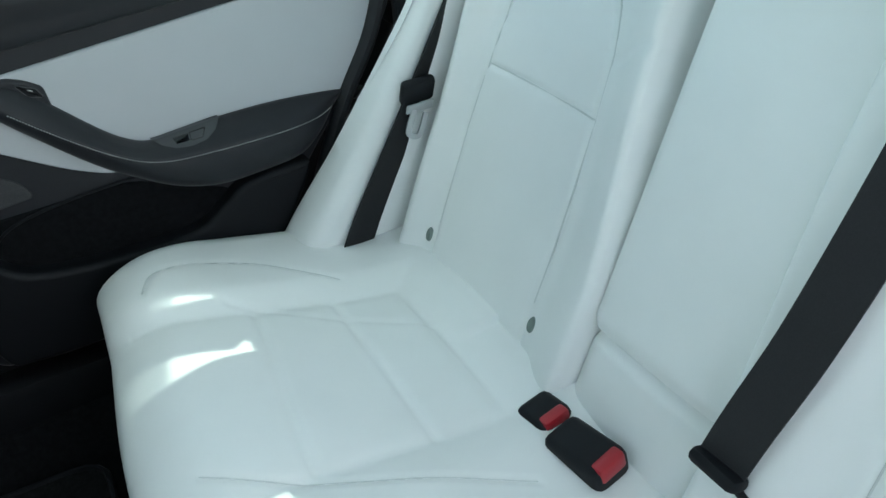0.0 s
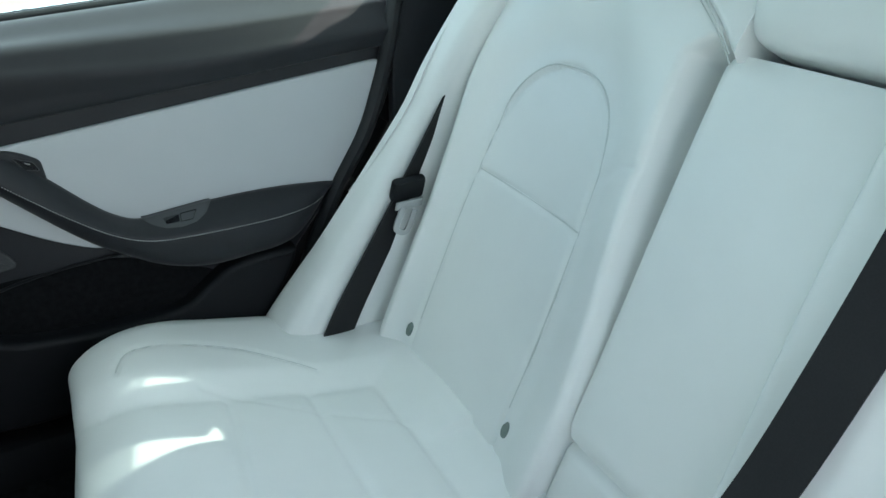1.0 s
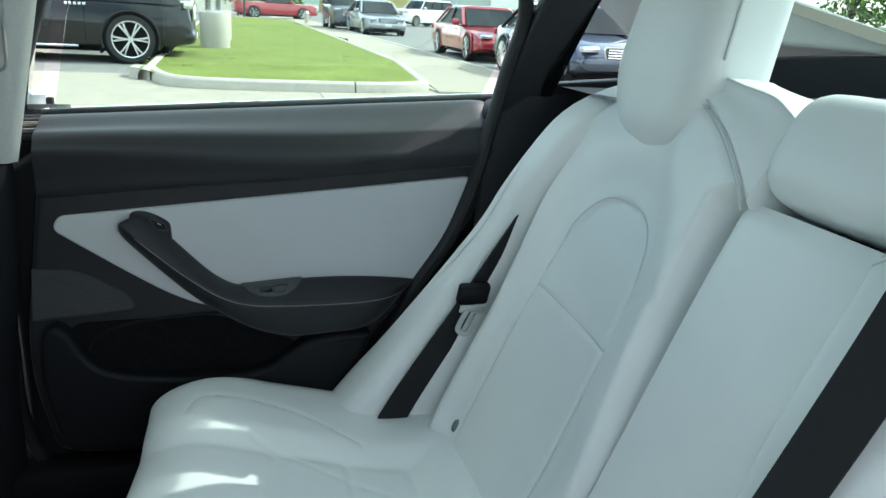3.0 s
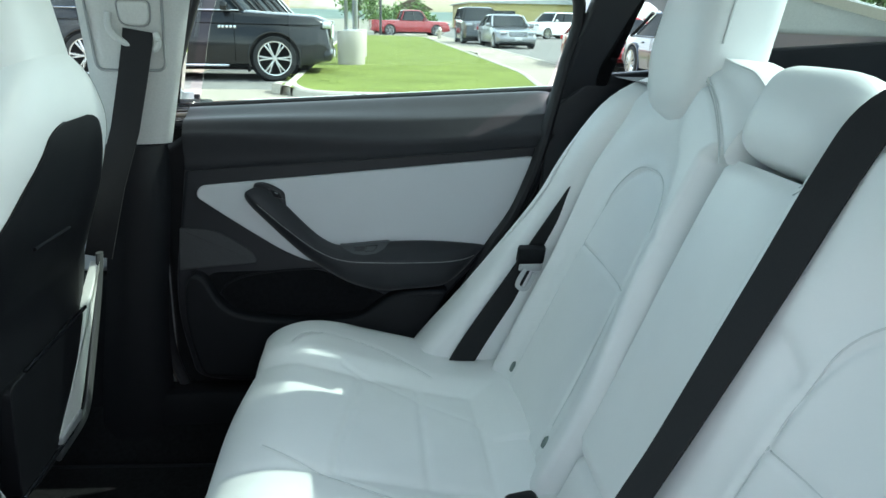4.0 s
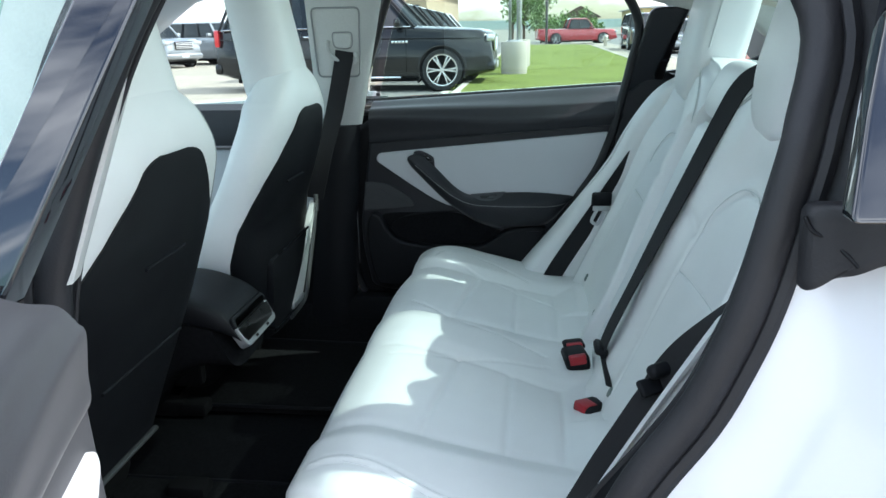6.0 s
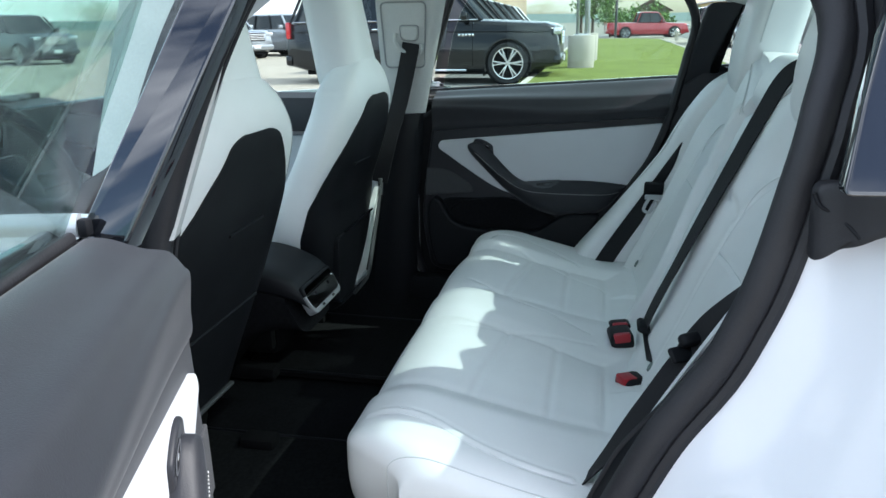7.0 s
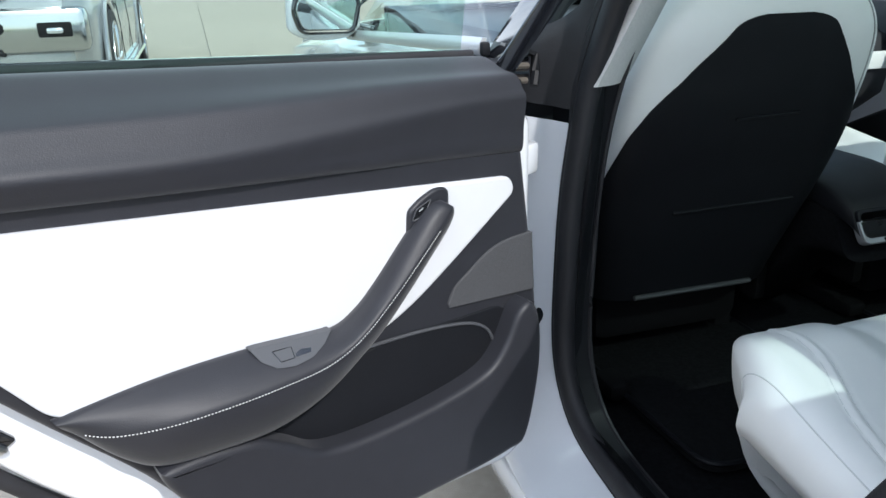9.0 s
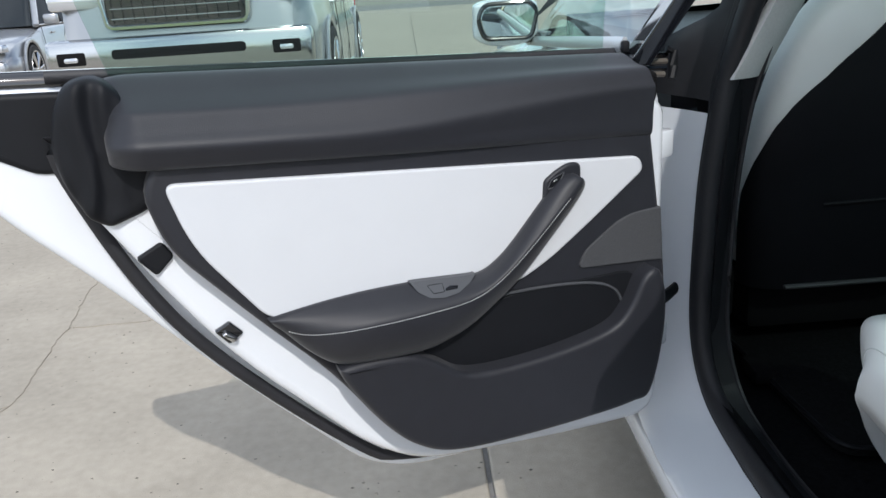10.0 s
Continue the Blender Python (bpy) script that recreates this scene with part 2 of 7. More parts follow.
def slab(outline, to_world, low, high, soft=0.006, steps=3, back=True):
    """A plate of that outline (two coordinates) from depth low to high, its front rim rounded by soft."""
    rings = [[to_world(a, b, low) for a, b in outline]]
    for i in range(steps + 1):
        t = i / steps * math.pi / 2
        o = shrink(outline, soft * (1 - math.cos(t)))
        rings.append([to_world(a, b, high - soft + soft * math.sin(t)) for a, b in o])
    rings.append([to_world(a, b, high) for a, b in shrink(outline, soft + min(0.0015, soft * 0.5))])
    return loft(rings, True, True)


def tube(path, rx, ry=None, seg=10, closed=False, up=(0, 0, 1)):
    """A round or flattened bar along a path; ry lies along up."""
    ry = rx if ry is None else ry
    p = [Vector(q) for q in path]
    rings = []
    for i, q in enumerate(p):
        t = (p[(i + 1) % len(p)] - p[i - 1]) if closed or 0 < i < len(p) - 1 else (p[min(i + 1, len(p) - 1)] - p[max(i - 1, 0)])
        t.normalize()
        s = t.cross(Vector(up))
        s = s.normalized() if s.length > 1e-4 else t.orthogonal().normalized()
        v = s.cross(t)
        rings.append([q + s * (rx * math.cos(a)) + v * (ry * math.sin(a)) for a in np.linspace(0, 2 * math.pi, seg, endpoint=False)])
    return loft(rings, True, True, loop=closed)


def block(size, soft=0.01, m=None, seg=2):
    """A box with rounded edges about the origin of m."""
    bm = bmesh.new()
    bmesh.ops.create_cube(bm, size=1.0)
    bmesh.ops.scale(bm, vec=Vector(size), verts=bm.verts)
    if soft:
        bmesh.ops.bevel(bm, geom=bm.edges[:], offset=soft, segments=seg, affect="EDGES", profile=0.5)
    if m is not None:
        bmesh.ops.transform(bm, matrix=m, verts=bm.verts)
    return bm


def disc(radius, depth, seg=20, soft=0.0, m=None):
    bm = bmesh.new()
    bmesh.ops.create_cone(bm, cap_ends=True, segments=seg, radius1=radius, radius2=radius - soft, depth=depth)
    if m is not None:
        bmesh.ops.transform(bm, matrix=m, verts=bm.verts)
    return bm


def strip(path, across, width, thick=0.0015):
    """A flat band along a path; across gives its width direction at each point."""
    rings = []
    for i, q in enumerate(path):
        q, w = Vector(q), Vector(across[i] if isinstance(across, list) else across).normalized()
        t = (Vector(path[min(i + 1, len(path) - 1)]) - Vector(path[max(i - 1, 0)])).normalized()
        n = t.cross(w).normalized() * thick
        w = w * width / 2
        rings.append([q - w - n, q + w - n, q + w * 1.02, q + w + n, q - w + n, q - w * 1.02])
    return loft(rings, True, True)


def heights(xs, ys, place, thick=0.0):
    """A sheet over a grid of two parameters."""
    rings = [[place(a, b) for a in xs] for b in ys]
    return loft(rings, closed=False, caps=False)


def bump01(v, a, b):
    """0 below a, 1 above b, smooth between."""
    t = np.clip((v - a) / (b - a), 0, 1)
    return t * t * (3 - 2 * t)


def groove(d, width=0.004):
    return math.exp(-(d / width) ** 2)


def line_gap(x, y, pts):
    """Distance from a point to a run of straight pieces."""
    best = 9.0
    for (ax, ay), (bx, by) in zip(pts[:-1], pts[1:]):
        ux, uy = bx - ax, by - ay
        t = min(max(((x - ax) * ux + (y - ay) * uy) / (ux * ux + uy * uy), 0), 1)
        best = min(best, math.hypot(x - ax - t * ux, y - ay - t * uy))
    return best


# ---- rear doors ----
# A door is described by u (backwards from its hinge edge), w (into the cabin) and z (up).
def closed_right(u, z, w):
    return Vector((0.708 - w, -u, z))


def open_left(u, z, w):
    return Vector((-0.848 - 0.9395 * u + 0.3427 * w, -0.098 - 0.3427 * u - 0.9395 * w, z))


def proud(u, z, h):
    """Shifts an outline drawn on the panel's plane for a part that stands h in front of it."""
    k = 1 - h / 0.905
    return 0.715 + (u - 0.715) * k, 1.087 + (z - 1.087) * k


def proud_closed(u, z, h):
    return u - 0.001, proud(u, z, h)[1] + 0.006


def belt(u):
    return 0.975 + 0.055 * u


def rear_door(at, name, label, rim_coat, low_trim, pocket, set_out):
    door = thing(name, label, "car door")
    # metal inner frame, blackened on the closed door, white otherwise; outer skin behind it
    frame_line = rounded([(-0.035, 0.36), (-0.035, 0.895), (0.02, 0.93), (0.10, 0.965), (0.70, 0.985), (0.775, 0.92), (0.790, 0.88), (0.725, 0.765), (0.648, 0.642), (0.48, 0.452), (0.40, 0.40), (0.15, 0.37)], [0.06, 0.02, 0.02, 0.02, 0.03, 0.03, 0.04, 0.08, 0.08, 0.1, 0.1, 0.2])
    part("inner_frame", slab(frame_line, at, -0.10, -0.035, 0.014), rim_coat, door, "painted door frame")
    skin = rounded([(-0.075, 0.335), (-0.075, 0.895), (-0.050, 0.945), (0.05, 0.962), (0.96, 1.012), (0.965, 0.985), (0.882, 0.856), (0.788, 0.752), (0.655, 0.585), (0.472, 0.380), (0.40, 0.350), (0.15, 0.335)], [0.05, 0.01, 0.01, 0.01, 0.01, 0.02, 0.05, 0.08, 0.1, 0.1, 0.1, 0.2])
    part("outer_skin", slab(skin, at, -0.175, -0.10, 0.012), PAINT, door, "white painted outer panel")
    edge = smooth([(0.806, 0.95), (0.800, 0.90), (0.741, 0.750), (0.656, 0.618), (0.488, 0.435), (0.41, 0.392), (0.2, 0.365), (0.0, 0.360)], 60)
    part("edge_seal", tube([at(u, z, -0.082) for u, z in edge], 0.0075, 0.009), RUBBER, door, "black rubber seal")
    # upper pad, with a rounded top under the window
    rings = []
    for u in np.r_[np.linspace(0.024, 0.70, 30), np.linspace(0.706, 0.748, 24)]:
        k = 1 - math.sqrt(max(1 - (max(u - 0.706, 0) / 0.0423) ** 2, 0.0))
        top, low = belt(u) - 0.012 * k, 0.857 + 0.077 * u + 0.004 * k
        front = 0.012 + 0.012 * bump01(u, 0.05, 0.5) - 0.040 * k
        deep = min(-0.085, front - 0.05)
        ease = bump01(u, 0.05, 0.62)
        cw, cz = front - 0.012 - 0.012 * ease - 0.015 * k, top - 0.024 - 0.016 * ease   # the crease
        fold = (top - low) * (0.62 - 0.34 * bump01(u, 0.0, 0.5))                        # a second, fainter fold
        sec = [(deep, top - 0.002), (-0.074 - 0.02 * k, top - 0.001), (-0.058 - 0.025 * k, top - 0.004), (cw * 0.45 - 0.032, top - 0.004 + (cz - top) * 0.42), (cw - 0.010, cz + 0.0062), (cw - 0.002, cz + 0.001), (cw + 0.002, cz - 0.0045), (cw * 0.4 + front * 0.6, cz - (cz - low - fold) * 0.6), (front, low + fold), (front - 0.0035, low + fold * 0.5), (front - 0.004, low + 0.014), (front - 0.008, low + 0.004), (front - 0.018, low + 0.0005)]
        sec = [tuple(q) for q in smooth(sec, 46)] + [(-0.06 - 0.03 * k, low + 0.002), (-0.105, low + 0.03), (-0.105, top - 0.03)]
        rings.append([at(u, z, w) for w, z in sec])
    part("upper_pad", loft(rings), BLACK_SOFT, door, "soft black upper pad", 50)
    # the band under the pad, and the trim carrier
    carrier = rounded([(0.012, 0.44), (-0.012, 0.56), (-0.012, 0.64), (0.005, 0.755), (0.022, 0.872), (0.70, 0.924), (0.722, 0.885), (0.705, 0.815), (0.612, 0.700), (0.53, 0.607), (0.465, 0.505), (0.42, 0.455), (0.355, 0.428), (0.25, 0.422), (0.10, 0.420), (0.04, 0.428)],
                      [0.03, 0.05, 0.05, 0.02, 0.004, 0.006, 0.02, 0.05, 0.05, 0.05, 0.05, 0.05, 0.05, 0.05, 0.05, 0.03])
    part("trim_carrier", slab(carrier, at, -0.05, 0.004, 0.008), BLACK_SOFT, door)
    # white insert: one panel from the front tip to the rear
    insert = rounded([(0.048, 0.836), (0.698, 0.895), (0.678, 0.815), (0.602, 0.706), (0.46, 0.688), (0.30, 0.680), (0.25, 0.683), (0.20, 0.706), (0.13, 0.752), (0.040, 0.815)], [0.012, 0.016, 0.09, 0.02, 0.05, 0.02, 0.02, 0.05, 0.06, 0.012], 7)
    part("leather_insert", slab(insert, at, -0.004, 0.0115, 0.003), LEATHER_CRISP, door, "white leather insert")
    # grab handle sweeping down into the armrest
    run = smooth([(0.128, 0.822), (0.145, 0.806), (0.167, 0.784), (0.228, 0.727), (0.279, 0.688), (0.324, 0.670), (0.384, 0.665), (0.45, 0.664), (0.512, 0.666), (0.560, 0.674), (0.596, 0.692)], 60)
    tops = smooth([(0.146, 0.834), (0.172, 0.826), (0.205, 0.796), (0.253, 0.745), (0.282, 0.720), (0.312, 0.707), (0.358, 0.710), (0.41, 0.714), (0.476, 0.715), (0.537, 0.712), (0.605, 0.705)], 60)
    lows = smooth([(0.124, 0.814), (0.138, 0.794), (0.158, 0.772), (0.234, 0.694), (0.285, 0.655), (0.335, 0.625), (0.393, 0.609), (0.455, 0.610), (0.515, 0.617), (0.552, 0.642), (0.588, 0.684)], 60)
    rise = smooth([(0, 0.034), (1, 0.039), (2, 0.044), (3, 0.048), (4, 0.054), (5, 0.058), (6, 0.060), (7, 0.060), (8, 0.054), (9, 0.038), (10, 0.014)], 60)[:, 1]
    rings = []
    for (a, b), (c, d), (e, f), h in zip(run, tops, lows, rise):
        ring = rounded([(c, d, 0.0), (c, d, min(0.016, h * 0.7)), (c * 0.5 + a * 0.5, d * 0.5 + b * 0.5, h * 0.5 + 0.013), (a, b, h), (a * 0.5 + e * 0.5, b * 0.5 + f * 0.5, h * 0.95), (e, f, h * 0.72), (e, f, 0.0)], [0.002, 0.008, 0.02, 0.010, 0.02, 0.016, 0.002], 6)
        n_ = len(rings)
        if n_ < 7:
            e = math.sqrt(max(1 - (1 - (n_ + 0.25) / 7) ** 2, 0.0))
            mid = np.array([(a + c + e_) / 3 for a, c, e_ in ((run[6][0], tops[6][0], lows[6][0]), (run[6][1], tops[6][1], lows[6][1]))] + [h * 0.45])
            ring = mid + (ring - mid) * np.array([0.7 + 0.3 * e, 0.7 + 0.3 * e, 0.7 + 0.3 * e])
        rings.append([at(*set_out(q[0], q[1], q[2] * 0.9), q[2]) for q in ring])
    arm = part("armrest", loft(rings), BLACK_SOFT, door, "black padded grab handle and armrest", 60)
    stitch = [at(*set_out(a, b - 0.002, h * 0.9), h + 0.0003) for (a, b), h in zip(run[5:-2], rise[5:-2])]
    bm = bmesh.new()
    fine = smooth([tuple(q) for q in stitch], 520)
    for q, r in zip(fine[:-3:4], fine[2::4]):
        b2 = tube([q, r], 0.0007, 0.0007, 4)
        tmp = bpy.data.meshes.new("t")
        b2.to_mesh(tmp)
        b2.free()
        bm.from_mesh(tmp)
        bpy.data.meshes.remove(tmp)
    part("stitching", bm, THREAD, arm, "pale contrast stitching")
    # window switch and the opening button in the handle's head
    def arm_top(u, k, h):
        """A place on the armrest's top: u along it, k from its root (0) to its stitched edge (1)."""
        j = float(np.interp(u, tops[:, 0], np.arange(60)))
        c, d, a, b, top = (float(np.interp(j, np.arange(60), q)) for q in (tops[:, 0], tops[:, 1], run[:, 0], run[:, 1], rise))
        w = 0.016 + (top - 0.016) * k + 0.0035
        return at(*set_out(c + (a - c) * k, d + (b - d) * k, w * 0.9), w + h)
    plate = part("switch_plate", slab(rounded([(0.314, 0.02), (0.412, 0.02), (0.405, 0.35), (0.392, 0.58), (0.372, 0.66), (0.350, 0.60), (0.330, 0.36)], 0.012), arm_top, -0.010, 0.0016, 0.0006), PIPING, arm, "grey switch plate")
    part("window_switch", slab(rounded([(0.344, 0.20), (0.366, 0.20), (0.368, 0.44), (0.350, 0.44)], 0.003), arm_top, -0.002, 0.0026, 0.0006), BLACK_GLOSS, plate)
    part("switch_outline", tube([arm_top(u, k, 0.002) for u, k in rounded([(0.368, 0.18), (0.390, 0.18), (0.386, 0.46), (0.370, 0.46)], 0.004)], 0.0007, 0.0007, 6, True), BLACK_GLOSS, plate)
    head = rounded([(0.150, 0.842), (0.168, 0.845), (0.190, 0.837), (0.209, 0.824), (0.211, 0.794), (0.196, 0.786), (0.150, 0.812)], [0.010, 0.014, 0.012, 0.006, 0.004, 0.010, 0.010])
    part("handle_head", slab(head, at, 0.0, 0.017, 0.004, 4), BLACK_SOFT, arm)
    button = rounded([(0.178, 0.834), (0.200, 0.825), (0.206, 0.812), (0.189, 0.816)], 0.003)
    part("open_button", slab(button, at, 0.014, 0.0185, 0.001), BLACK_HARD, arm)
    part("button_outline", tube([at(u, z, 0.0182) for u, z in button], 0.0007, 0.0007, 5, True), PIPING, arm)
    part("button_mark", slab(rounded([(0.190, 0.826), (0.196, 0.8235), (0.1965, 0.8215), (0.1905, 0.824)], 0.0004), at, 0.018, 0.0189, 0.0002), SATIN_TRIM, arm)
    # speaker grille, map pocket and lower trim
    grille = rounded([(0.004, 0.752), (0.070, 0.750), (0.138, 0.706), (0.148, 0.686), (0.145, 0.680), (-0.002, 0.666)], [0.003, 0.03, 0.02, 0.008, 0.008, 0.003])
    part("speaker_grille", slab(grille, at, -0.01, 0.0075, 0.002), MESH_CLOTH, door, "speaker grille")
    lower = smooth([(0.010, 0.436), (-0.013, 0.53), (-0.014, 0.61), (0.002, 0.650), (0.028, 0.640), (0.050, 0.600), (0.085, 0.568), (0.17, 0.552), (0.27, 0.548), (0.335, 0.556), (0.375, 0.582), (0.42, 0.606), (0.50, 0.612), (0.518, 0.598), (0.466, 0.510), (0.42, 0.460), (0.36, 0.432), (0.25, 0.422), (0.12, 0.420), (0.045, 0.424)], 130, True)
    lower = np.array([proud(*q, 0.030) for q in lower])
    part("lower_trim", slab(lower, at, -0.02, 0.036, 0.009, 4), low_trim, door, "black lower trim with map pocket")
    # shallow floor; the shade of a deep pocket is put into its darker colour
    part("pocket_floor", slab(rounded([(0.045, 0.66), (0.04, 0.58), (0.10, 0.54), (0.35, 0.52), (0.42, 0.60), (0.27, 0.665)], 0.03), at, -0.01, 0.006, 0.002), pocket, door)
    rim = smooth([(0.290, 0.668), (0.20, 0.664), (0.125, 0.653), (0.088, 0.636), (0.074, 0.612), (0.080, 0.590)], 30)
    # on the closed door the piping is darkened along with the trim
    part("pocket_rim", tube([at(u, z, 0.007) for u, z in rim], 0.0022), PIPING if low_trim is BLACK_SOFT else BLACK_HARD, door, "fine pocket piping")
    # black gusset, latch and plug on the rear edge
    gus = rounded([(0.728, 1.004), (0.745, 1.016), (0.765, 1.016), (0.782, 1.008), (0.797, 0.980), (0.805, 0.950), (0.806, 0.920), (0.798, 0.892), (0.786, 0.864), (0.766, 0.843), (0.715, 0.858), (0.694, 0.880), (0.700, 0.95)], [0.01, 0.02, 0.02, 0.02, 0.03, 0.03, 0.03, 0.03, 0.025, 0.02, 0.02, 0.01, 0.02], 6)
    def cover_at(u, z, w):
        return at(u, z, w - 0.0035 * math.sin(u * 210 + z * 40 + 2.0 * math.sin(z * 30)) * bump01(u, 0.72, 0.75) - 0.022 * bump01(u, 0.78, 0.812))
    cover_rings = [[cover_at(u, z, -0.075) for u, z in gus]] + [[cover_at(u, z, w) for u, z in np.mean(gus, 0) + (gus - np.mean(gus, 0)) * k] for k, w in ((1.0, -0.040), (0.985, -0.032), (0.95, -0.027), (0.9, -0.025), (0.82, -0.024), (0.72, -0.024), (0.6, -0.024), (0.45, -0.024), (0.3, -0.024), (0.15, -0.024), (0.02, -0.024))]
    cover_ = part("corner_cover", loft(cover_rings), BLACK_HARD, door, "black rubbery corner cover", 60)
    plate_ = rounded([(0.735, 0.996), (0.955, 1.008), (0.962, 0.985), (0.925, 0.945), (0.875, 0.932), (0.83, 0.905), (0.74, 0.90)], 0.012)
    part("rear_plate", slab(plate_, at, -0.11, -0.094, 0.006), BLACK_HARD, door, "black plate above the outer skin")
    part("corner_filler", slab(rounded([(0.002, 0.86), (-0.026, 0.905), (-0.026, 0.945), (0.03, 0.948), (0.03, 0.86)], 0.008), at, -0.10, -0.045, 0.008), ARCH, door, "black front corner filler")
    for n_, (h_, w_) in enumerate(((-0.010, -0.096), (-0.019, -0.088), (-0.028, -0.082), (-0.037, -0.078))):
        part("belt_strip", tube([at(0.055, belt(0) + h_ + 0.003, w_), at(-0.02, belt(0) + h_, w_), at(-0.078 + 0.006 * n_, belt(0) + h_ - 0.003, w_)], 0.0052, 0.0046, 8), STRIP if n_ in (1, 3) else BLACK_GLOSS, door)
    part("strip_end", tube([at(-0.072, belt(0) - 0.004, -0.090), at(-0.084, belt(0) - 0.008, -0.086), at(-0.078, belt(0) - 0.030, -0.078), at(-0.070, belt(0) - 0.048, -0.072)], 0.007, 0.006, 8), BLACK_HARD, door)
    part("plug", slab(rounded([(0.742, 0.802), (0.710, 0.818), (0.698, 0.798), (0.722, 0.776)], 0.006), at, -0.04, -0.028, 0.003), BLACK_HARD, door)
    latch = part("latch", slab(rounded([(0.668, 0.688), (0.648, 0.698), (0.632, 0.679), (0.652, 0.667)], 0.003), at, -0.04, -0.029, 0.002), BLACK_GLOSS, door, "steel door latch")
    part("latch_claw", slab(rounded([(0.660, 0.684), (0.654, 0.687), (0.640, 0.674), (0.648, 0.671)], 0.002), at, -0.03, -0.022, 0.002), STEEL, latch)
    # glass, leaning inwards as it rises, between rubber strips
    def pane(u, z, w):
        return at(u, z, w + 0.52 * (z - 0.97) + 0.10 * (z - 0.97) ** 2)
    g = rounded([(0.03, 0.955), (0.095, 1.17), (0.16, 1.265), (0.25, 1.315), (0.45, 1.315), (0.60, 1.285), (0.775, 1.205), (0.725, 0.985)], [0.01, 0.2, 0.06, 0.1, 0.1, 0.1, 0.02, 0.01])
    part("window_pane", slab(g, pane, -0.108, -0.104, 0.001, 1), WINDOW, door, "tinted window glass")
    part("inner_sweep", tube([at(u, belt(u) - 0.003, -0.099) for u in np.linspace(0.02, 0.80, 20)], 0.006, 0.008), RUBBER, door)
    part("outer_belt_trim", tube([at(u, belt(u) - 0.012, -0.128) for u in np.linspace(-0.06, 0.95, 24)], 0.014, 0.016), BLACK_GLOSS, door, "glossy black belt moulding")
    return door


left_door = rear_door(open_left, "rear_car_door", "open white car door with white leather and black trim", PAINT, BLACK_SOFT, BLACK_HARD, proud)
# closed door in deeper blacks: the cabin's shade is put into its trim
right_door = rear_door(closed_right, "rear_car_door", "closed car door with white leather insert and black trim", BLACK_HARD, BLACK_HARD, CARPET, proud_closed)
# check strap and hinge on the open door
part("check_strap", tube([(-0.835, -0.045, 0.565), (-0.80, -0.01, 0.565), (-0.782, 0.012, 0.565)], 0.007, 0.012), BLACK_HARD, left_door, "black check strap")
for z in (0.50, 0.83):
    part("hinge", block((0.05, 0.04, 0.045), 0.006, pose(-0.835, -0.02, z, 0, 0, 35)), PAINT, left_door, "white painted hinge")


# ---- rear bench seat ----
XC = 0.045                                  # the bench's middle
BACK_N = Vector((0, 1, 0.45)).normalized()


def on_back(x, z, d=0.0):
    """A point d in front of the backrest's plane."""
    return Vector((x, -0.637 - 0.45 * (z - 0.54), z)) + BACK_N * d


def arch_in(x, z, c):
    """Signed distance to a seat's stitched insert, which ends in an arch: negative inside."""
    hw = 0.118 + 0.004 * bump01(z, 0.5, 0.7) - 0.014 * bump01(z, 0.70, 0.88)
    if z < 0.825:
        return abs(x - c) - hw
    return math.hypot(x - c, (z - 0.825) * hw / 0.105) - hw


SHOULDER = [(0.055, 1.075), (0.080, 1.066), (0.112, 1.053), (0.154, 1.033), (0.192, 1.010), (0.218, 0.992), (0.240, 0.974)]   # the seam from headrest to pillow: inwards, up


def shoulder_z(inwards):
    if inwards < 0.055:
        return 1.075 + (0.055 - inwards)
    return float(np.interp(inwards, [p[0] for p in SHOULDER], [p[1] for p in SHOULDER]))


def back_depth(x, z):
    c = 0.365 if x > XC else -0.290
    s = 1 if x > XC else -1
    a = arch_in(x, z, c)
    out = (x - c) * s                        # outwards from the seat's middle
    d = 0.022 * bump01(a, -0.005, 0.085)     # bolsters round the insert
    d += 0.016 * bump01(out, 0.12, 0.19) * (1 - bump01(z, 0.86, 1.0))
    d -= 0.003 * bump01(-out, 0.190, 0.235) * (1 - bump01(z, 0.95, 0.99))  # falls towards the middle
    d -= 0.05 * bump01(out, 0.165, 0.215)
    d += 0.004 * (1 - bump01(abs(a), 0.0, 0.03)) * (1 if a > 0 else 0)
    d -= 0.0045 * groove(a, 0.0035)
    if a < 0:
        d -= 0.0035 * groove(z - 0.775 - 0.02 * (x - c) * s, 0.003)
        d += 0.005 * min(((x - c) / 0.118) ** 2, 1.0)
    # inner bolster swells upwards; past the shoulder seam it sinks under the bridge
    d += 0.017 * bump01(z, 0.60, 0.85) * bump01(-out, 0.05, 0.19) + 0.017 * bump01(z, 0.93, 1.02) * bump01(-out, 0.03, 0.10) * (1 - bump01(-out, 0.05, 0.19))
    past = z - shoulder_z(-out)
    d -= 0.004 * groove(past * 0.8, 0.005) + 0.035 * bump01(past, 0.001, 0.016)
    # soft creases of the leather
    d -= 0.004 * groove(line_gap(x, z, [(c - s * 0.19, 0.862), (c - s * 0.15, 0.855), (c - s * 0.125, 0.835)]), 0.008)
    d -= 0.0025 * groove(line_gap(x, z, [(c + s * 0.165, 0.80), (c + s * 0.15, 0.74), (c + s * 0.155, 0.68)]), 0.010)
    d += 0.0022 * noise.noise(Vector((x * 9, z * 6, 3.0)))
    return d


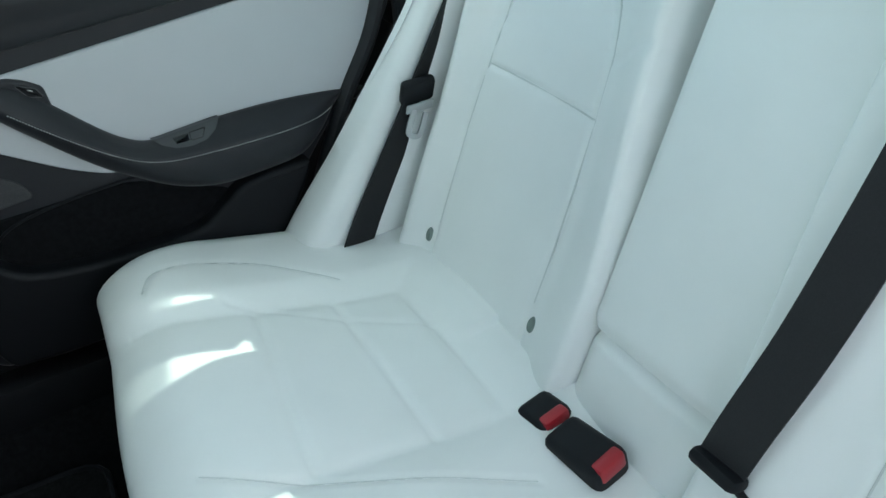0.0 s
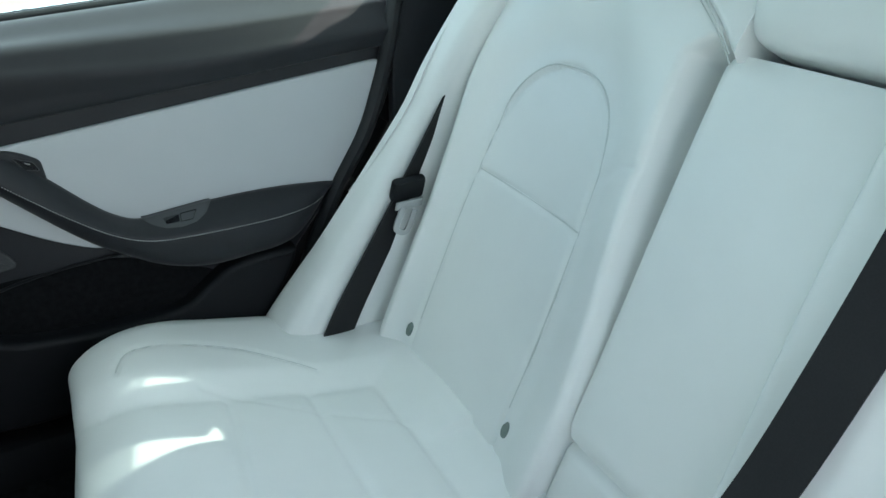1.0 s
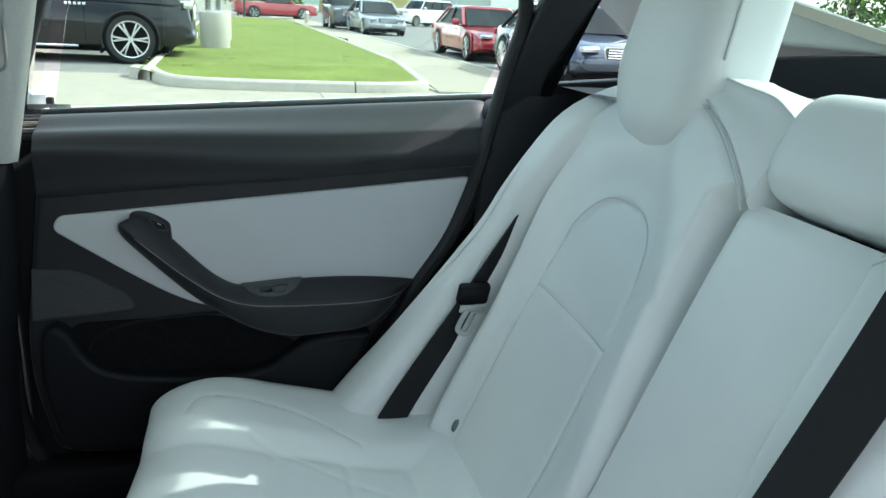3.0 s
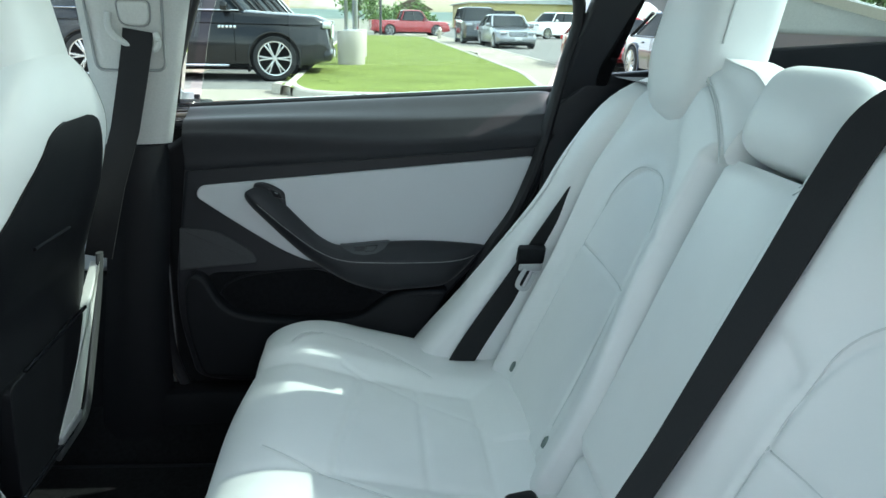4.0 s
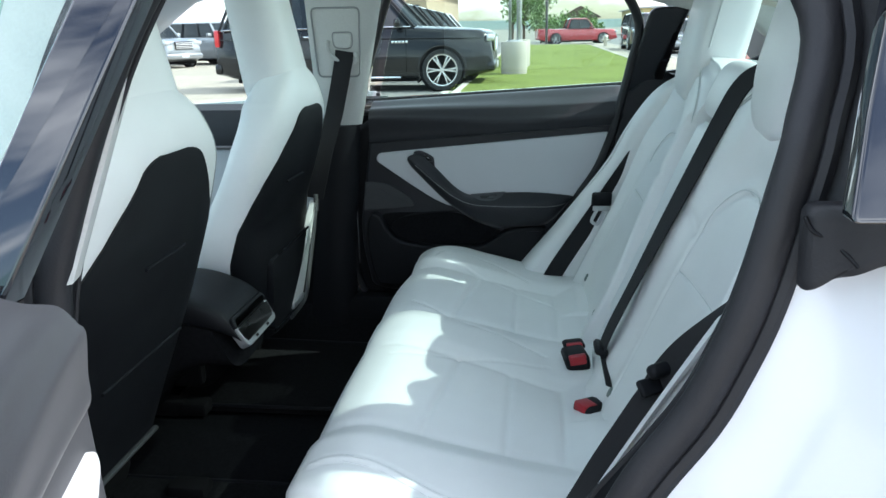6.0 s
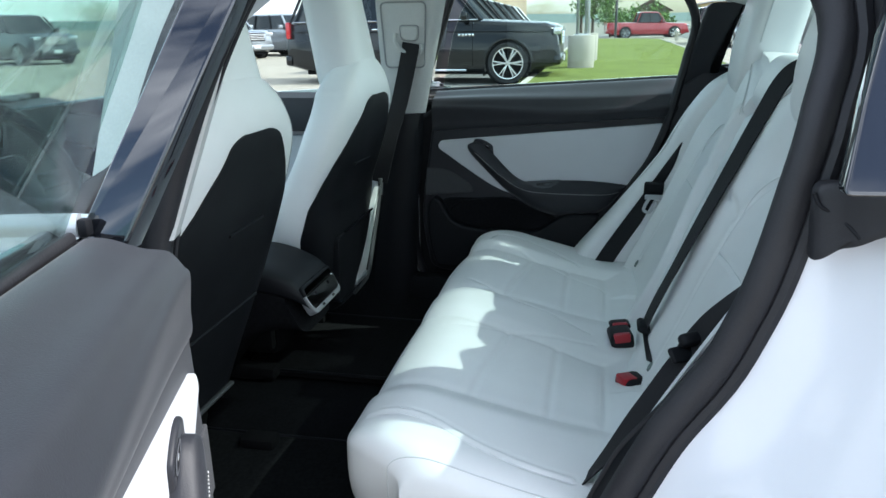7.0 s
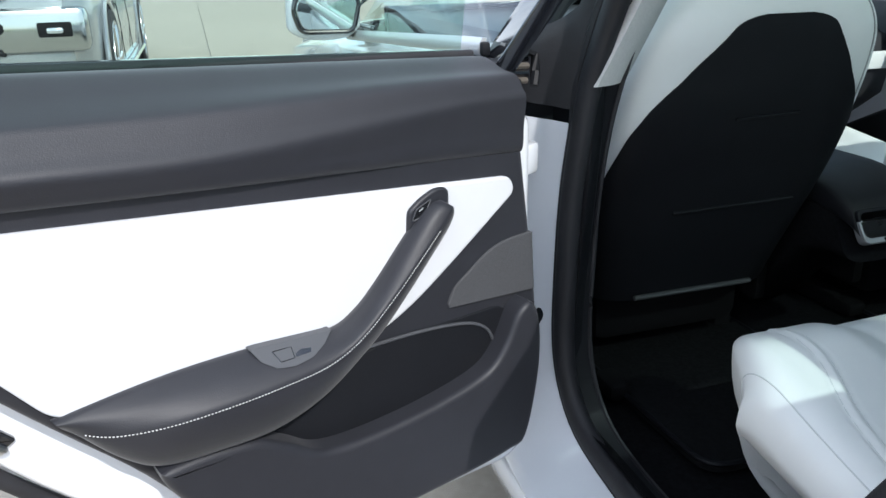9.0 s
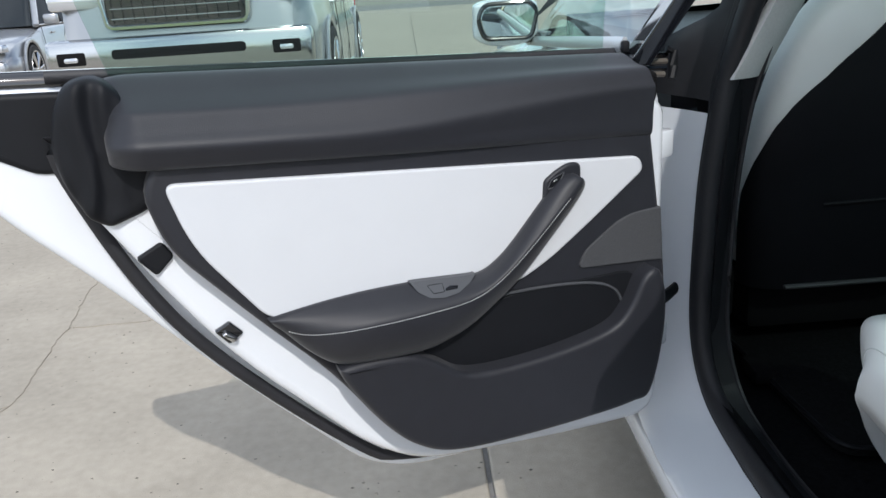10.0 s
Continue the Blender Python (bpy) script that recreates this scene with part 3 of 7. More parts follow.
def backrest_half(s):
    """One outer backrest with its shoulder; s: +1 right, -1 left."""
    c = 0.365 if s > 0 else -0.290
    rings = []
    for z in np.r_[np.linspace(0.46, 1.05, 150), np.linspace(1.053, 1.085, 12)]:
        inner = (0.212 - 0.025 * bump01(z, 0.58, 0.95) + 0.035 * bump01(z, 0.97, 1.0)) if s > 0 else 0.25
        outer = 0.212 - 0.02 * bump01(z, 0.9, 1.03) - 0.10 * bump01(z, 1.0, 1.09)
        ring = []
        roll = 0.055 * bump01(z, 1.035, 1.085) ** 2
        for t in np.linspace(-inner, outer, 100):
            x = c + s * t
            edge = 0.030 * bump01(t, outer - 0.03, outer) ** 2 + 0.007 * bump01(-t, inner - 0.009, inner) ** 2
            ring.append(on_back(x, z, back_depth(x, z) - edge - roll))
        # back side
        ring.append(on_back(c + s * outer, z, -0.11 - roll))
        ring.append(on_back(c - s * inner, z, -0.11 - roll))
        rings.append(ring)
    return loft(rings)


bench = thing("rear_bench_seat", "white leather rear bench seat with three places", "car seat")
for s in (1, -1):
    half = part("backrest", backrest_half(s), LEATHER, bench, "", 60)
    c = 0.365 if s > 0 else -0.290
    for t in (0.130, -0.130):
        x = c + s * t
        m = Matrix.Translation(on_back(x, 0.538, back_depth(x, 0.538) + 0.001)) @ BACK_N.to_track_quat("Z", "Y").to_matrix().to_4x4() @ Matrix.Diagonal((0.55, 1.0, 1, 1))
        part("anchor_tab", disc(0.012, 0.004, 20, 0.003, m), GREY_TAB, half, "grey-green anchor tab")

# middle backrest that folds down, the piece under it and its pillow
rings = []
for z in np.linspace(0.585, 0.983, 60):
    e = 0.008 * (1 - bump01(z, 0.585, 0.60)) + 0.008 * bump01(z, 0.968, 0.983)
    w = 0.1075 - 0.007 * bump01(z, 0.6, 0.98)
    ring = [on_back(0.045 + t * w, z, 0.004 + 0.016 * bump01(z, 0.60, 0.95) - e - 0.007 * abs(t) ** 26 + 0.006 * (1 - t * t)) for t in np.linspace(-1, 1, 80)]
    ring += [on_back(0.045 + w, z, -0.10), on_back(0.045 - w, z, -0.10)]
    rings.append(ring)
part("folding_armrest", loft(rings), LEATHER, bench, "", 60)
rings = []
for z in np.linspace(0.46, 0.581, 24):
    e = 0.008 * bump01(z, 0.568, 0.581)
    ring = [on_back(0.056 + t * 0.095, z, -0.002 - e - 0.010 * abs(t) ** 8 + 0.004 * (1 - t * t)) for t in np.linspace(-1, 1, 30)]
    ring += [on_back(0.151, z, -0.10), on_back(-0.039, z, -0.10)]
    rings.append(ring)
part("lower_panel", loft(rings), LEATHER, bench, "", 60)
# middle pillow
rings = []
for t in np.linspace(-1, 1, 40):
    e = math.sqrt(max(1 - abs(t) ** 5, 0.02))
    x = XC + 0.002 + t * 0.106
    ring = []
    for a in np.linspace(0, 2 * math.pi, 32, endpoint=False):
        ca, sa = math.cos(a), math.sin(a)
        dz, dd = math.copysign(abs(sa) ** 0.55, sa) * 0.056 * e, math.copysign(abs(ca) ** 0.6, ca) * 0.060 * e
        ring.append(on_back(x, 1.045 + dz, -0.03 + dd + 0.012 * e))
    rings.append(ring)
part("middle_headrest", loft(rings), LEATHER, bench, "low white middle headrest", 60)
# shoulder bridges between headrest and pillow: a face from the seam up to a welted crease, then back over the top
for s in (1, -1):
    c = 0.365 if s > 0 else -0.290
    seam_line = smooth(SHOULDER[1:], 40)
    crease_line = smooth([(0.085, 1.092, 0.030), (0.099, 1.089, 0.032), (0.140, 1.083, 0.033), (0.180, 1.079, 0.033), (0.205, 1.074, 0.031), (0.236, 1.060, 0.024)], 40)
    rings = []
    for (a_, z0), (b_, z1, d1) in zip(seam_line, crease_line):
        ring = []
        for k in np.linspace(0, 1, 14):
            d0 = 0.0385 - 0.012 * (1 - bump01(k, 0.0, 0.10))
            ring.append(on_back(c - s * (a_ + (b_ - a_) * k), z0 + (z1 - z0) * k, d0 + (d1 - d0) * k - 0.007 * math.sin(math.pi * k) ** 1.5 * bump01(k, 0.3, 0.9)))
        p = on_back(c - s * b_, z1, d1)
        ring += [p + Vector((0, dy, dz)) for dy, dz in ((-0.002, 0.0022), (-0.006, 0.0028), (-0.014, 0.0028), (-0.03, 0.002), (-0.05, -0.001), (-0.075, -0.006), (-0.10, -0.016), (-0.12, -0.035), (-0.12, -0.09), (-0.06, -0.10))]
        rings.append(ring)
    brg = part("shoulder_bridge", loft(rings), LEATHER, bench, "", 60)
    part("welt", tube([on_back(c - s * b_, z1, d1) + Vector((0, -0.002, 0.0026)) for b_, z1, d1 in crease_line], 0.0019, 0.0015, 6), LEATHER, brg)
    for lift in (-0.0042, 0.0040):
        part("seam", tube([on_back(c - s * (a_ - lift * 0.6), z0 + lift, 0.0392 if lift > 0 else 0.0378) for a_, z0 in seam_line], 0.0008, 0.0008, 5), SEAM, brg)


def tall_headrest(place, wide, deep, bottom, top, taper, sharp_nose=0.55, low_share=0.30, front_round=0.7):
    """A tall padded headrest: rings of a rounded box, U-shaped at its foot."""
    rings = []
    for v in np.linspace(0, 1, 40):
        foot = math.sqrt(max(1 - (1 - min(v / low_share, 1)) ** 2, 0.0))
        crown = math.sqrt(max(1 - (max(v - 0.84, 0) / 0.16) ** 2.2, 0.004))
        w = wide * (0.10 + 0.90 * foot) * (1 - taper * v) * (0.35 + 0.65 * crown)
        d = deep * (0.30 + 0.70 * foot) * (0.25 + 0.75 * crown)
        z = bottom + (top - bottom) * v
        ring = []
        for a in np.linspace(0, 2 * math.pi, 48, endpoint=False):
            ca, sa = math.cos(a), math.sin(a)
            ring.append(place(math.copysign(abs(ca) ** sharp_nose, ca) * w, z, math.copysign(abs(sa) ** front_round, sa) * d))
        rings.append(ring)
    return loft(rings)


for s in (1, -1):
    c = 0.371 if s > 0 else -0.284
    hr = part("headrest", tall_headrest(lambda a, z, d: on_back(c + s * a, z, d + 0.004 + 0.22 * max(z - 1.05, 0)), 0.118, 0.060, 1.000, 1.28, 0.22, 0.45, 0.36, 0.5), LEATHER, bench, "tall white leather headrest", 60)
    seam = [on_back(c - s * 0.1165 * (1 - 0.20 * (z - 1.0) / 0.28), z, 0.034 + 0.22 * max(z - 1.05, 0)) for z in np.linspace(1.105, 1.235, 20)]
    part("seam", tube(seam, 0.002, 0.002, 6), SEAM, hr)

# stitched seams of the backrests
for s in (1, -1):
    c = 0.365 if s > 0 else -0.290
    def lay(points, n=60):
        return [on_back(x, z, back_depth(x, z) + 0.0004) for x, z in smooth(points, n)]
    runs = [[(c - s * 0.114, 0.772), (c, 0.7755), (c + s * 0.114, 0.778)],
            [(c + s * 0.118, 0.56), (c + s * 0.120, 0.72), (c + s * 0.112, 0.825), (c + s * 0.096, 0.885), (c + s * 0.055, 0.922), (c, 0.931), (c - s * 0.055, 0.922), (c - s * 0.096, 0.885), (c - s * 0.112, 0.825), (c - s * 0.120, 0.72), (c - s * 0.118, 0.56)]]
    for r_ in runs:
        part("seam", tube(lay(r_, 90), 0.0011, 0.0011, 5), SEAM, bench)

# side wings between backrest and door
for s in (1, -1):
    x0 = 0.575 if s > 0 else -0.505
    wing_line = smooth([(0.44, -0.398), (0.54, -0.468), (0.67, -0.573), (0.82, -0.682), (0.90, -0.722), (0.95, -0.750), (1.0, -0.785), (1.03, -0.818), (1.052, -0.860), (1.07, -0.915), (1.09, -0.99)], 80)
    rings = []
    for t in np.linspace(0, 1, 50):
        z = 0.46 + 0.625 * t
        front = float(np.interp(z, wing_line[:, 0], wing_line[:, 1])) if s > 0 else -0.545 - 0.60 * (z - 0.52) + 0.012 * math.sin(math.pi * t)
        inner = x0 - s * 0.05 * bump01(z, 0.78, 1.02)
        outer = x0 + s * ((0.092 if s > 0 else 0.045) - (0.075 if s > 0 else 0.015) * bump01(z, 0.50, 1.02))
        back = min(-0.80 - 0.22 * t, front - 0.05)
        sec = [(inner, back), (inner, (front + back) / 2), (inner + s * 0.001, front - 0.035), (inner + s * 0.008, front - 0.013), (inner + s * 0.022, front - 0.003), (inner + s * 0.042, front), ((inner + s * 0.05) * 0.5 + outer * 0.5, front + 0.006), (outer - s * 0.012, front + 0.004), (outer, front - 0.012), (outer, back)]
        top = 0.05 * bump01(t, 0.90, 1.0) ** 2 if s < 0 else 0.0
        rings.append([(x, y - top, z) for x, y in sec])
    part("side_wing", loft(rings), LEATHER, bench, "", 60)


LEFT_WELT = smooth([(-0.500, -0.178), (-0.492, -0.219), (-0.497, -0.279), (-0.514, -0.326), (-0.529, -0.369), (-0.541, -0.434), (-0.545, -0.50)], 24)
CREASES = [smooth(p, 18) for p in (
    [(0.524, -0.231), (0.554, -0.242), (0.571, -0.258), (0.580, -0.307), (0.558, -0.389), (0.488, -0.481)],
    [(0.479, -0.323), (0.440, -0.385), (0.398, -0.449), (0.347, -0.549)],
    [(0.19, -0.22), (0.151, -0.287), (0.118, -0.37), (0.092, -0.44), (0.06, -0.518)],
    [(-0.105, -0.222), (-0.07, -0.32), (-0.02, -0.44), (0.015, -0.525)])]


def cushion_top(x, y):
    f = (y + 0.64) / 0.49                     # 0 at the back, 1 at the front edge
    z = 0.498 + 0.062 * bump01(f, 0.1, 0.85) + 0.012 * bump01(f, 0.55, 0.9)
    for c in (0.30, 2 * XC - 0.30):
        s = 1 if c > XC else -1
        hw = 0.135 + 0.03 * f
        a = max(abs(x - c) - hw, (-y - 0.545) * 1.0)
        z += 0.013 * bump01(a, 0.0, 0.06) * (1 if (x - c) * s > 0 else 0.5)
        z -= 0.0028 * groove(a, 0.010) * (1 if y < -0.20 else 0.5)
        if a < 0:
            z -= 0.0035 * groove(y + 0.335 + 0.015 * math.sin((x - c) * 9), 0.006) + 0.0035 * groove(y + 0.452, 0.006)
            z += 0.004 * math.cos((x - c) / hw * 1.5)
    for line in CREASES:
        z -= 0.0032 * groove(line_gap(x, y, line), 0.0030)
    # raised welt along the outer place of the left side
    w_ = line_gap(x, y, LEFT_WELT)
    z += 0.0035 * groove(w_, 0.0065) - 0.0025 * groove(abs(w_) - 0.0085, 0.0030)
    z -= 0.018 * math.exp(-((x + 0.02) / 0.15) ** 2) * (1 - bump01(f, 0.12, 0.5))   # dips at the back of the middle place
    z += 0.0018 * noise.noise(Vector((x * 7, y * 7, 1.0)))
    return z


def cushion():
    xs = np.r_[np.linspace(-1, -0.91, 36, endpoint=False), np.linspace(-0.91, 0.91, 210), np.linspace(0.91, 1, 37)[1:]]
    def roll(a, start):
        return 1 - math.sqrt(1 - min(max((a - start) / (1 - start), 0.0), 0.999) ** 2)
    left_x, right_x = -0.605, 0.685
    mid, half = (left_x + right_x) / 2, (right_x - left_x) / 2

    def ring(v, drop):
        """v 0 at the back, 1 at the front edge; drop lowers the front face."""
        out = []
        for t in xs:
            corner = 0.112 * bump01(t, 0.84, 1.0) ** 1.7 + 0.100 * bump01(-t, 0.878, 1.0) ** 1.7
            front = -0.153 - corner - 0.020 * bump01(t, 0.30, 0.82)
            y = -0.66 + (front + 0.66) * v
            x = mid + half * t * (1 - 0.02 * max(v - 0.9, 0))
            z = cushion_top(x, y) - 0.058 * roll(abs(t), 0.915) * (1 - 0.3 * v) - 0.040 * roll(v, 0.80)
            if drop:
                z -= drop
                y -= 0.05 * drop + 0.10 * max(drop - 0.1, 0)
            out.append((x, y, z))
        return out
    rings = [ring(v, 0) for v in np.r_[np.linspace(0, 0.86, 110), np.linspace(0.866, 0.985, 22), np.linspace(0.988, 1.0, 8)]]
    last = rings[-1]
    for d in (0.006, 0.016, 0.03, 0.05, 0.08, 0.11, 0.14, 0.17, 0.20, 0.23):
        bulge = 0.006 * math.sin(min(d / 0.2, 1) * math.pi)
        rings.append([(x * (1 + 0.012 * math.sin(min(d / 0.2, 1) * math.pi)) + (0.30 * d + 1.2 * d * d) * max((mid - x) / half, 0.0) ** 3.2, y + bulge - 0.02 * bump01(d, 0.12, 0.23), z - d) for x, y, z in last])
    # the sides fall straight down
    full = []
    for r in rings:
        a, b = r[0], r[-1]
        lo = min(a[2], float(np.interp(a[1], [-0.42, -0.35, -0.30, -0.255], [0.446, 0.450, 0.456, 0.462])))
        head = [(a[0] + 0.05, a[1], lo - 0.004 * (a[2] > lo)), (a[0] + 0.010, a[1], lo + 0.10 * (a[2] - lo)), (a[0] - 0.002, a[1], lo + 0.55 * (a[2] - lo))]
        lo = min(b[2], 0.31)
        tail = [(b[0] + 0.006, b[1], b[2] - 0.03 * (b[2] - lo > 0.05)), (b[0] + 0.002, b[1], (b[2] + lo) / 2 - 0.02), (b[0] - 0.03, b[1], lo)]
        full.append(head + r + tail)
    edge = int(np.argmin(abs(xs + 0.972)))
    return loft(full, closed=False, caps=False), [r[edge] for r in rings[50:-3]]


cushion_mesh, side_seam = cushion()
cush = part("cushion", cushion_mesh, LEATHER, bench, "", 60)
for r_ in CREASES[::2]:
    part("seam", tube([(x, y, cushion_top(x, y) + 0.0012) for x, y in smooth(r_, 120)], 0.0008, 0.0008, 5), SEAM, cush)
part("seam", tube(side_seam, 0.0011, 0.0011, 5), SEAM, cush)
for side in (-0.0085, 0.0085):
    part("seam", tube([(x + side, y, cushion_top(x + side, y) + 0.0006) for x, y in smooth(LEFT_WELT, 120) if y < -0.225], 0.0007, 0.0007, 5), SEAM, cush)

# ---- belts and buckles ----
def buckle(name, at, turn, label, size=(0.052, 0.085, 0.032)):
    b = thing(name, label, "seat belt buckle", "buckles on the rear bench", at=at)
    b.rotation_euler = [radians(a) for a in turn]
    part("housing", block(size, 0.010, None, 3), BLACK_HARD, b)
    long = 0.016 if size[1] > 0.055 or size[0] > 0.047 else 0.030
    part("red_button", block((size[0] * 0.72, long, size[2] * 0.6), 0.004, pose(0, -size[1] / 2 + long / 2 - 0.001, size[2] * 0.24)), RED, b, "red release button")
    part("stalk", block((size[0] * 0.7, 0.06, 0.014), 0.005, pose(0, size[1] / 2 + 0.02, -0.006)), BLACK_HARD, b)
    return b


buckle("seat_belt_buckle", (0.064, -0.582, 0.503), (-6, -8, -82), "black seat belt buckle with red button on white seat", (0.050, 0.082, 0.036))
buckle("seat_belt_buckle", (0.138, -0.582, 0.496), (-6, -6, -84), "short black seat belt buckle beside its neighbour", (0.048, 0.050, 0.030))
buckle("seat_belt_buckle", (-0.150, -0.599, 0.500), (-4, 0, -145), "short black buckle with red button at the seat gap", (0.046, 0.052, 0.030))


def belt_thing(name, path, across, label, width=0.047):
    b = thing(name, label, "seat belt", "rear seat belts")
    pts = smooth(path, 60)
    acr = smooth(across, 60)
    part("webbing", strip([tuple(q) for q in pts], [tuple(q) for q in acr], width), WEBBING, b)
    return b


right_belt = belt_thing("seat_belt", [(0.567, -0.53, 0.49), (0.570, -0.568, 0.56), (0.571, -0.655, 0.70), (0.577, -0.735, 0.83), (0.590, -0.80, 0.93), (0.60, -0.88, 1.03)],
                        [(0.05, -1, -0.42), (0.05, -1, -0.42), (0.06, -1, -0.45), (0.2, -1, -0.4), (0.5, -0.9, -0.4), (1, -0.6, -0.3)], "black seat belt with metal tongue beside white wing")
part("tongue_grip", block((0.052, 0.040, 0.016), 0.006, Matrix.Translation((0.562, -0.668, 0.735)) @ pose(0, 0, 0, 65, 0, 90)), BLACK_HARD, right_belt)


def tongue_at(place):
    """Steel tongue with its slot: a bent bar round a hole."""
    bar = smooth([(-0.010, 0.006), (-0.0105, -0.02), (-0.007, -0.031), (0.007, -0.031), (0.0105, -0.02), (0.010, 0.006)], 30)
    rings = []
    for i, (a, b) in enumerate(bar):
        t = bar[min(i + 1, 29)] - bar[max(i - 1, 0)]
        t = t / np.linalg.norm(t)
        n = np.array([-t[1], t[0]]) * 0.0042
        rings.append([place(a - n[0], b - n[1], 0.0), place(a + n[0], b + n[1], 0.0), place(a + n[0], b + n[1], 0.003), place(a - n[0], b - n[1], 0.003)])
    return loft(rings)


part("tongue", tongue_at(lambda a, b, d: Vector((0.557 - d, -0.652 + a * 0.9 - b * 0.42 - 0.012, 0.700 + b * 0.9 + a * 0.42))), TONGUE, right_belt, "bright steel tongue")
part("tongue_bridge", block((0.044, 0.016, 0.004), 0.002, Matrix.Translation((0.556, -0.667, 0.712)) @ pose(0, 0, 0, 65, 0, 90)), TONGUE, right_belt)

mid_path = [on_back(-0.070, 0.575, 0.032), on_back(-0.078, 0.62, 0.038), on_back(-0.092, 0.70, 0.043), on_back(-0.102, 0.80, 0.047), on_back(-0.108, 0.90, 0.049), on_back(-0.111, 1.00, 0.050), on_back(-0.120, 1.05, 0.050), on_back(-0.145, 1.082, 0.042), on_back(-0.172, 1.108, 0.010), on_back(-0.20, 1.115, -0.06)]
mid_belt = belt_thing("seat_belt", [tuple(q) for q in mid_path], [(1, 0.05, 0.1)] * 7 + [(1, 0.0, 0.2), (1, 0.2, 0.2), (1, 0.5, 0.1)], "long black seat belt crossing the white backrest")
part("belt_guide", block((0.054, 0.016, 0.026), 0.007, Matrix.Translation(on_back(-0.070, 0.572, 0.034)) @ pose(0, 0, 0, -66, 0, 0)), BLACK_HARD, mid_belt)
part("lower_webbing", strip([tuple(on_back(-0.068, 0.570, 0.030)), tuple(on_back(-0.105, 0.560, 0.022)), tuple(on_back(-0.155, 0.545, 0.010))], (0.1, 0.9, 0.4), 0.012), WEBBING, mid_belt)

left_belt = belt_thing("seat_belt", [(-0.532, -0.515, 0.515), (-0.525, -0.553, 0.567), (-0.514, -0.584, 0.610), (-0.500, -0.617, 0.652), (-0.488, -0.650, 0.700), (-0.484, -0.667, 0.735), (-0.500, -0.690, 0.787), (-0.526, -0.726, 0.846), (-0.545, -0.755, 0.885)],
                       [(0.9, 0.0, -0.42), (0.9, 0.08, -0.36), (0.88, 0.20, -0.22), (0.80, 0.38, -0.02), (0.62, 0.60, 0.22), (0.52, 0.68, 0.28), (0.55, 0.55, 0.0), (0.75, 0.2, -0.55), (0.8, 0.0, -0.6)], "black seat belt lying against the white outer seat", 0.042)
part("tongue_grip", block((0.044, 0.020, 0.018), 0.008, Matrix.Translation((-0.486, -0.660, 0.738)) @ pose(0, 0, 0, 50, 0, -55), 3), BLACK_HARD, left_belt)
part("grip_sleeve", block((0.052, 0.024, 0.010), 0.004, Matrix.Translation((-0.488, -0.652, 0.716)) @ pose(0, 0, 0, 50, 0, -55), 3), BLACK_HARD, left_belt)


# ---- car body ----
car = thing("sedan", "white four-door sedan with glass roof and open rear door", "car")


def side_x(z, s):
    """Outer half-width of the body at height z, as x on side s."""
    h = 0.88 + 0.04 * bump01(z, 0.2, 0.55) - 0.035 * bump01(z, 0.62, 0.98) - 0.62 * max(z - 0.98, 0) - 0.15 * max(z - 1.25, 0)
    return 0.0 + s * h


def opening(s, grow=0.0, dx=0.0):
    """The rear door's opening in the body, as a closed run of points; grow widens it, dx moves it outwards."""
    p = [(0.700, -0.005, 0.93), (0.665, -0.075, 1.13), (0.60, -0.14, 1.27), (0.565, -0.20, 1.325), (0.555, -0.34, 1.338), (0.56, -0.50, 1.325), (0.59, -0.65, 1.275), (0.640, -0.730, 1.18), (0.672, -0.720, 1.08), (0.680, -0.704, 1.00),
         (0.682, -0.684, 0.91), (0.682, -0.664, 0.85), (0.682, -0.638, 0.79), (0.684, -0.588, 0.712), (0.690, -0.544, 0.622), (0.698, -0.494, 0.512), (0.710, -0.434, 0.418), (0.716, -0.356, 0.378), (0.720, -0.26, 0.368), (0.712, -0.10, 0.362), (0.716, -0.02, 0.395), (0.722, 0.018, 0.48), (0.722, 0.022, 0.62), (0.716, 0.018, 0.78)]
    q = smooth(p, 150, True)
    cy, cz = -0.33, 0.85
    t = np.roll(q, -1, 0) - np.roll(q, 1, 0)
    n = np.stack([-t[:, 2], t[:, 1]], 1)
    n /= np.linalg.norm(n, axis=1, keepdims=True)
    away = np.sign(n[:, 0] * (q[:, 1] - cy) + n[:, 1] * (q[:, 2] - cz))[:, None]
    n = n * np.where(away == 0, 1, away)
    q = q.copy()
    q[:, 1:] += n * grow
    q[:, 0] += dx
    q[:, 0] *= s
    return q


def foot_run(wide, slim, dx):
    """A line round the left opening that runs closer in along the pillar foot and the front of the sill."""
    return [tuple(a_ + (b_ - a_) * bump01(a_[1], -0.40, -0.12) * (1 - bump01(a_[2], 0.84, 0.94))) for a_, b_ in zip(opening(-1, wide, dx), opening(-1, slim, dx))]


part("door_seal", tube(foot_run(0.022, 0.012, 0.004), 0.020, 0.017, 12, True, up=(1, 0, 0)), RUBBER, car, "black rubber door seal")
part("seal_lip", tube(foot_run(0.045, 0.024, 0.010), 0.010, 0.010, 8, True, up=(1, 0, 0)), RUBBER, car)
part("door_seal", tube([tuple(q) for q in opening(1, 0.022, 0.012)], 0.012, 0.014, 10, True, up=(1, 0, 0)), RUBBER, car, "black rubber door seal")
lining = [tuple(a_ + (b_ - a_) * bump01(-a_[1], 0.42, 0.52) * bump01(-a_[2], -0.72, -0.62)) for a_, b_ in zip(opening(-1, 0.023, -0.05), opening(-1, 0.006, -0.05))]
part("inner_lining", loft([[tuple(q) for q in opening(-1, 0.022, 0.0)], lining], loop=False, caps=False), BLACK_HARD, car)
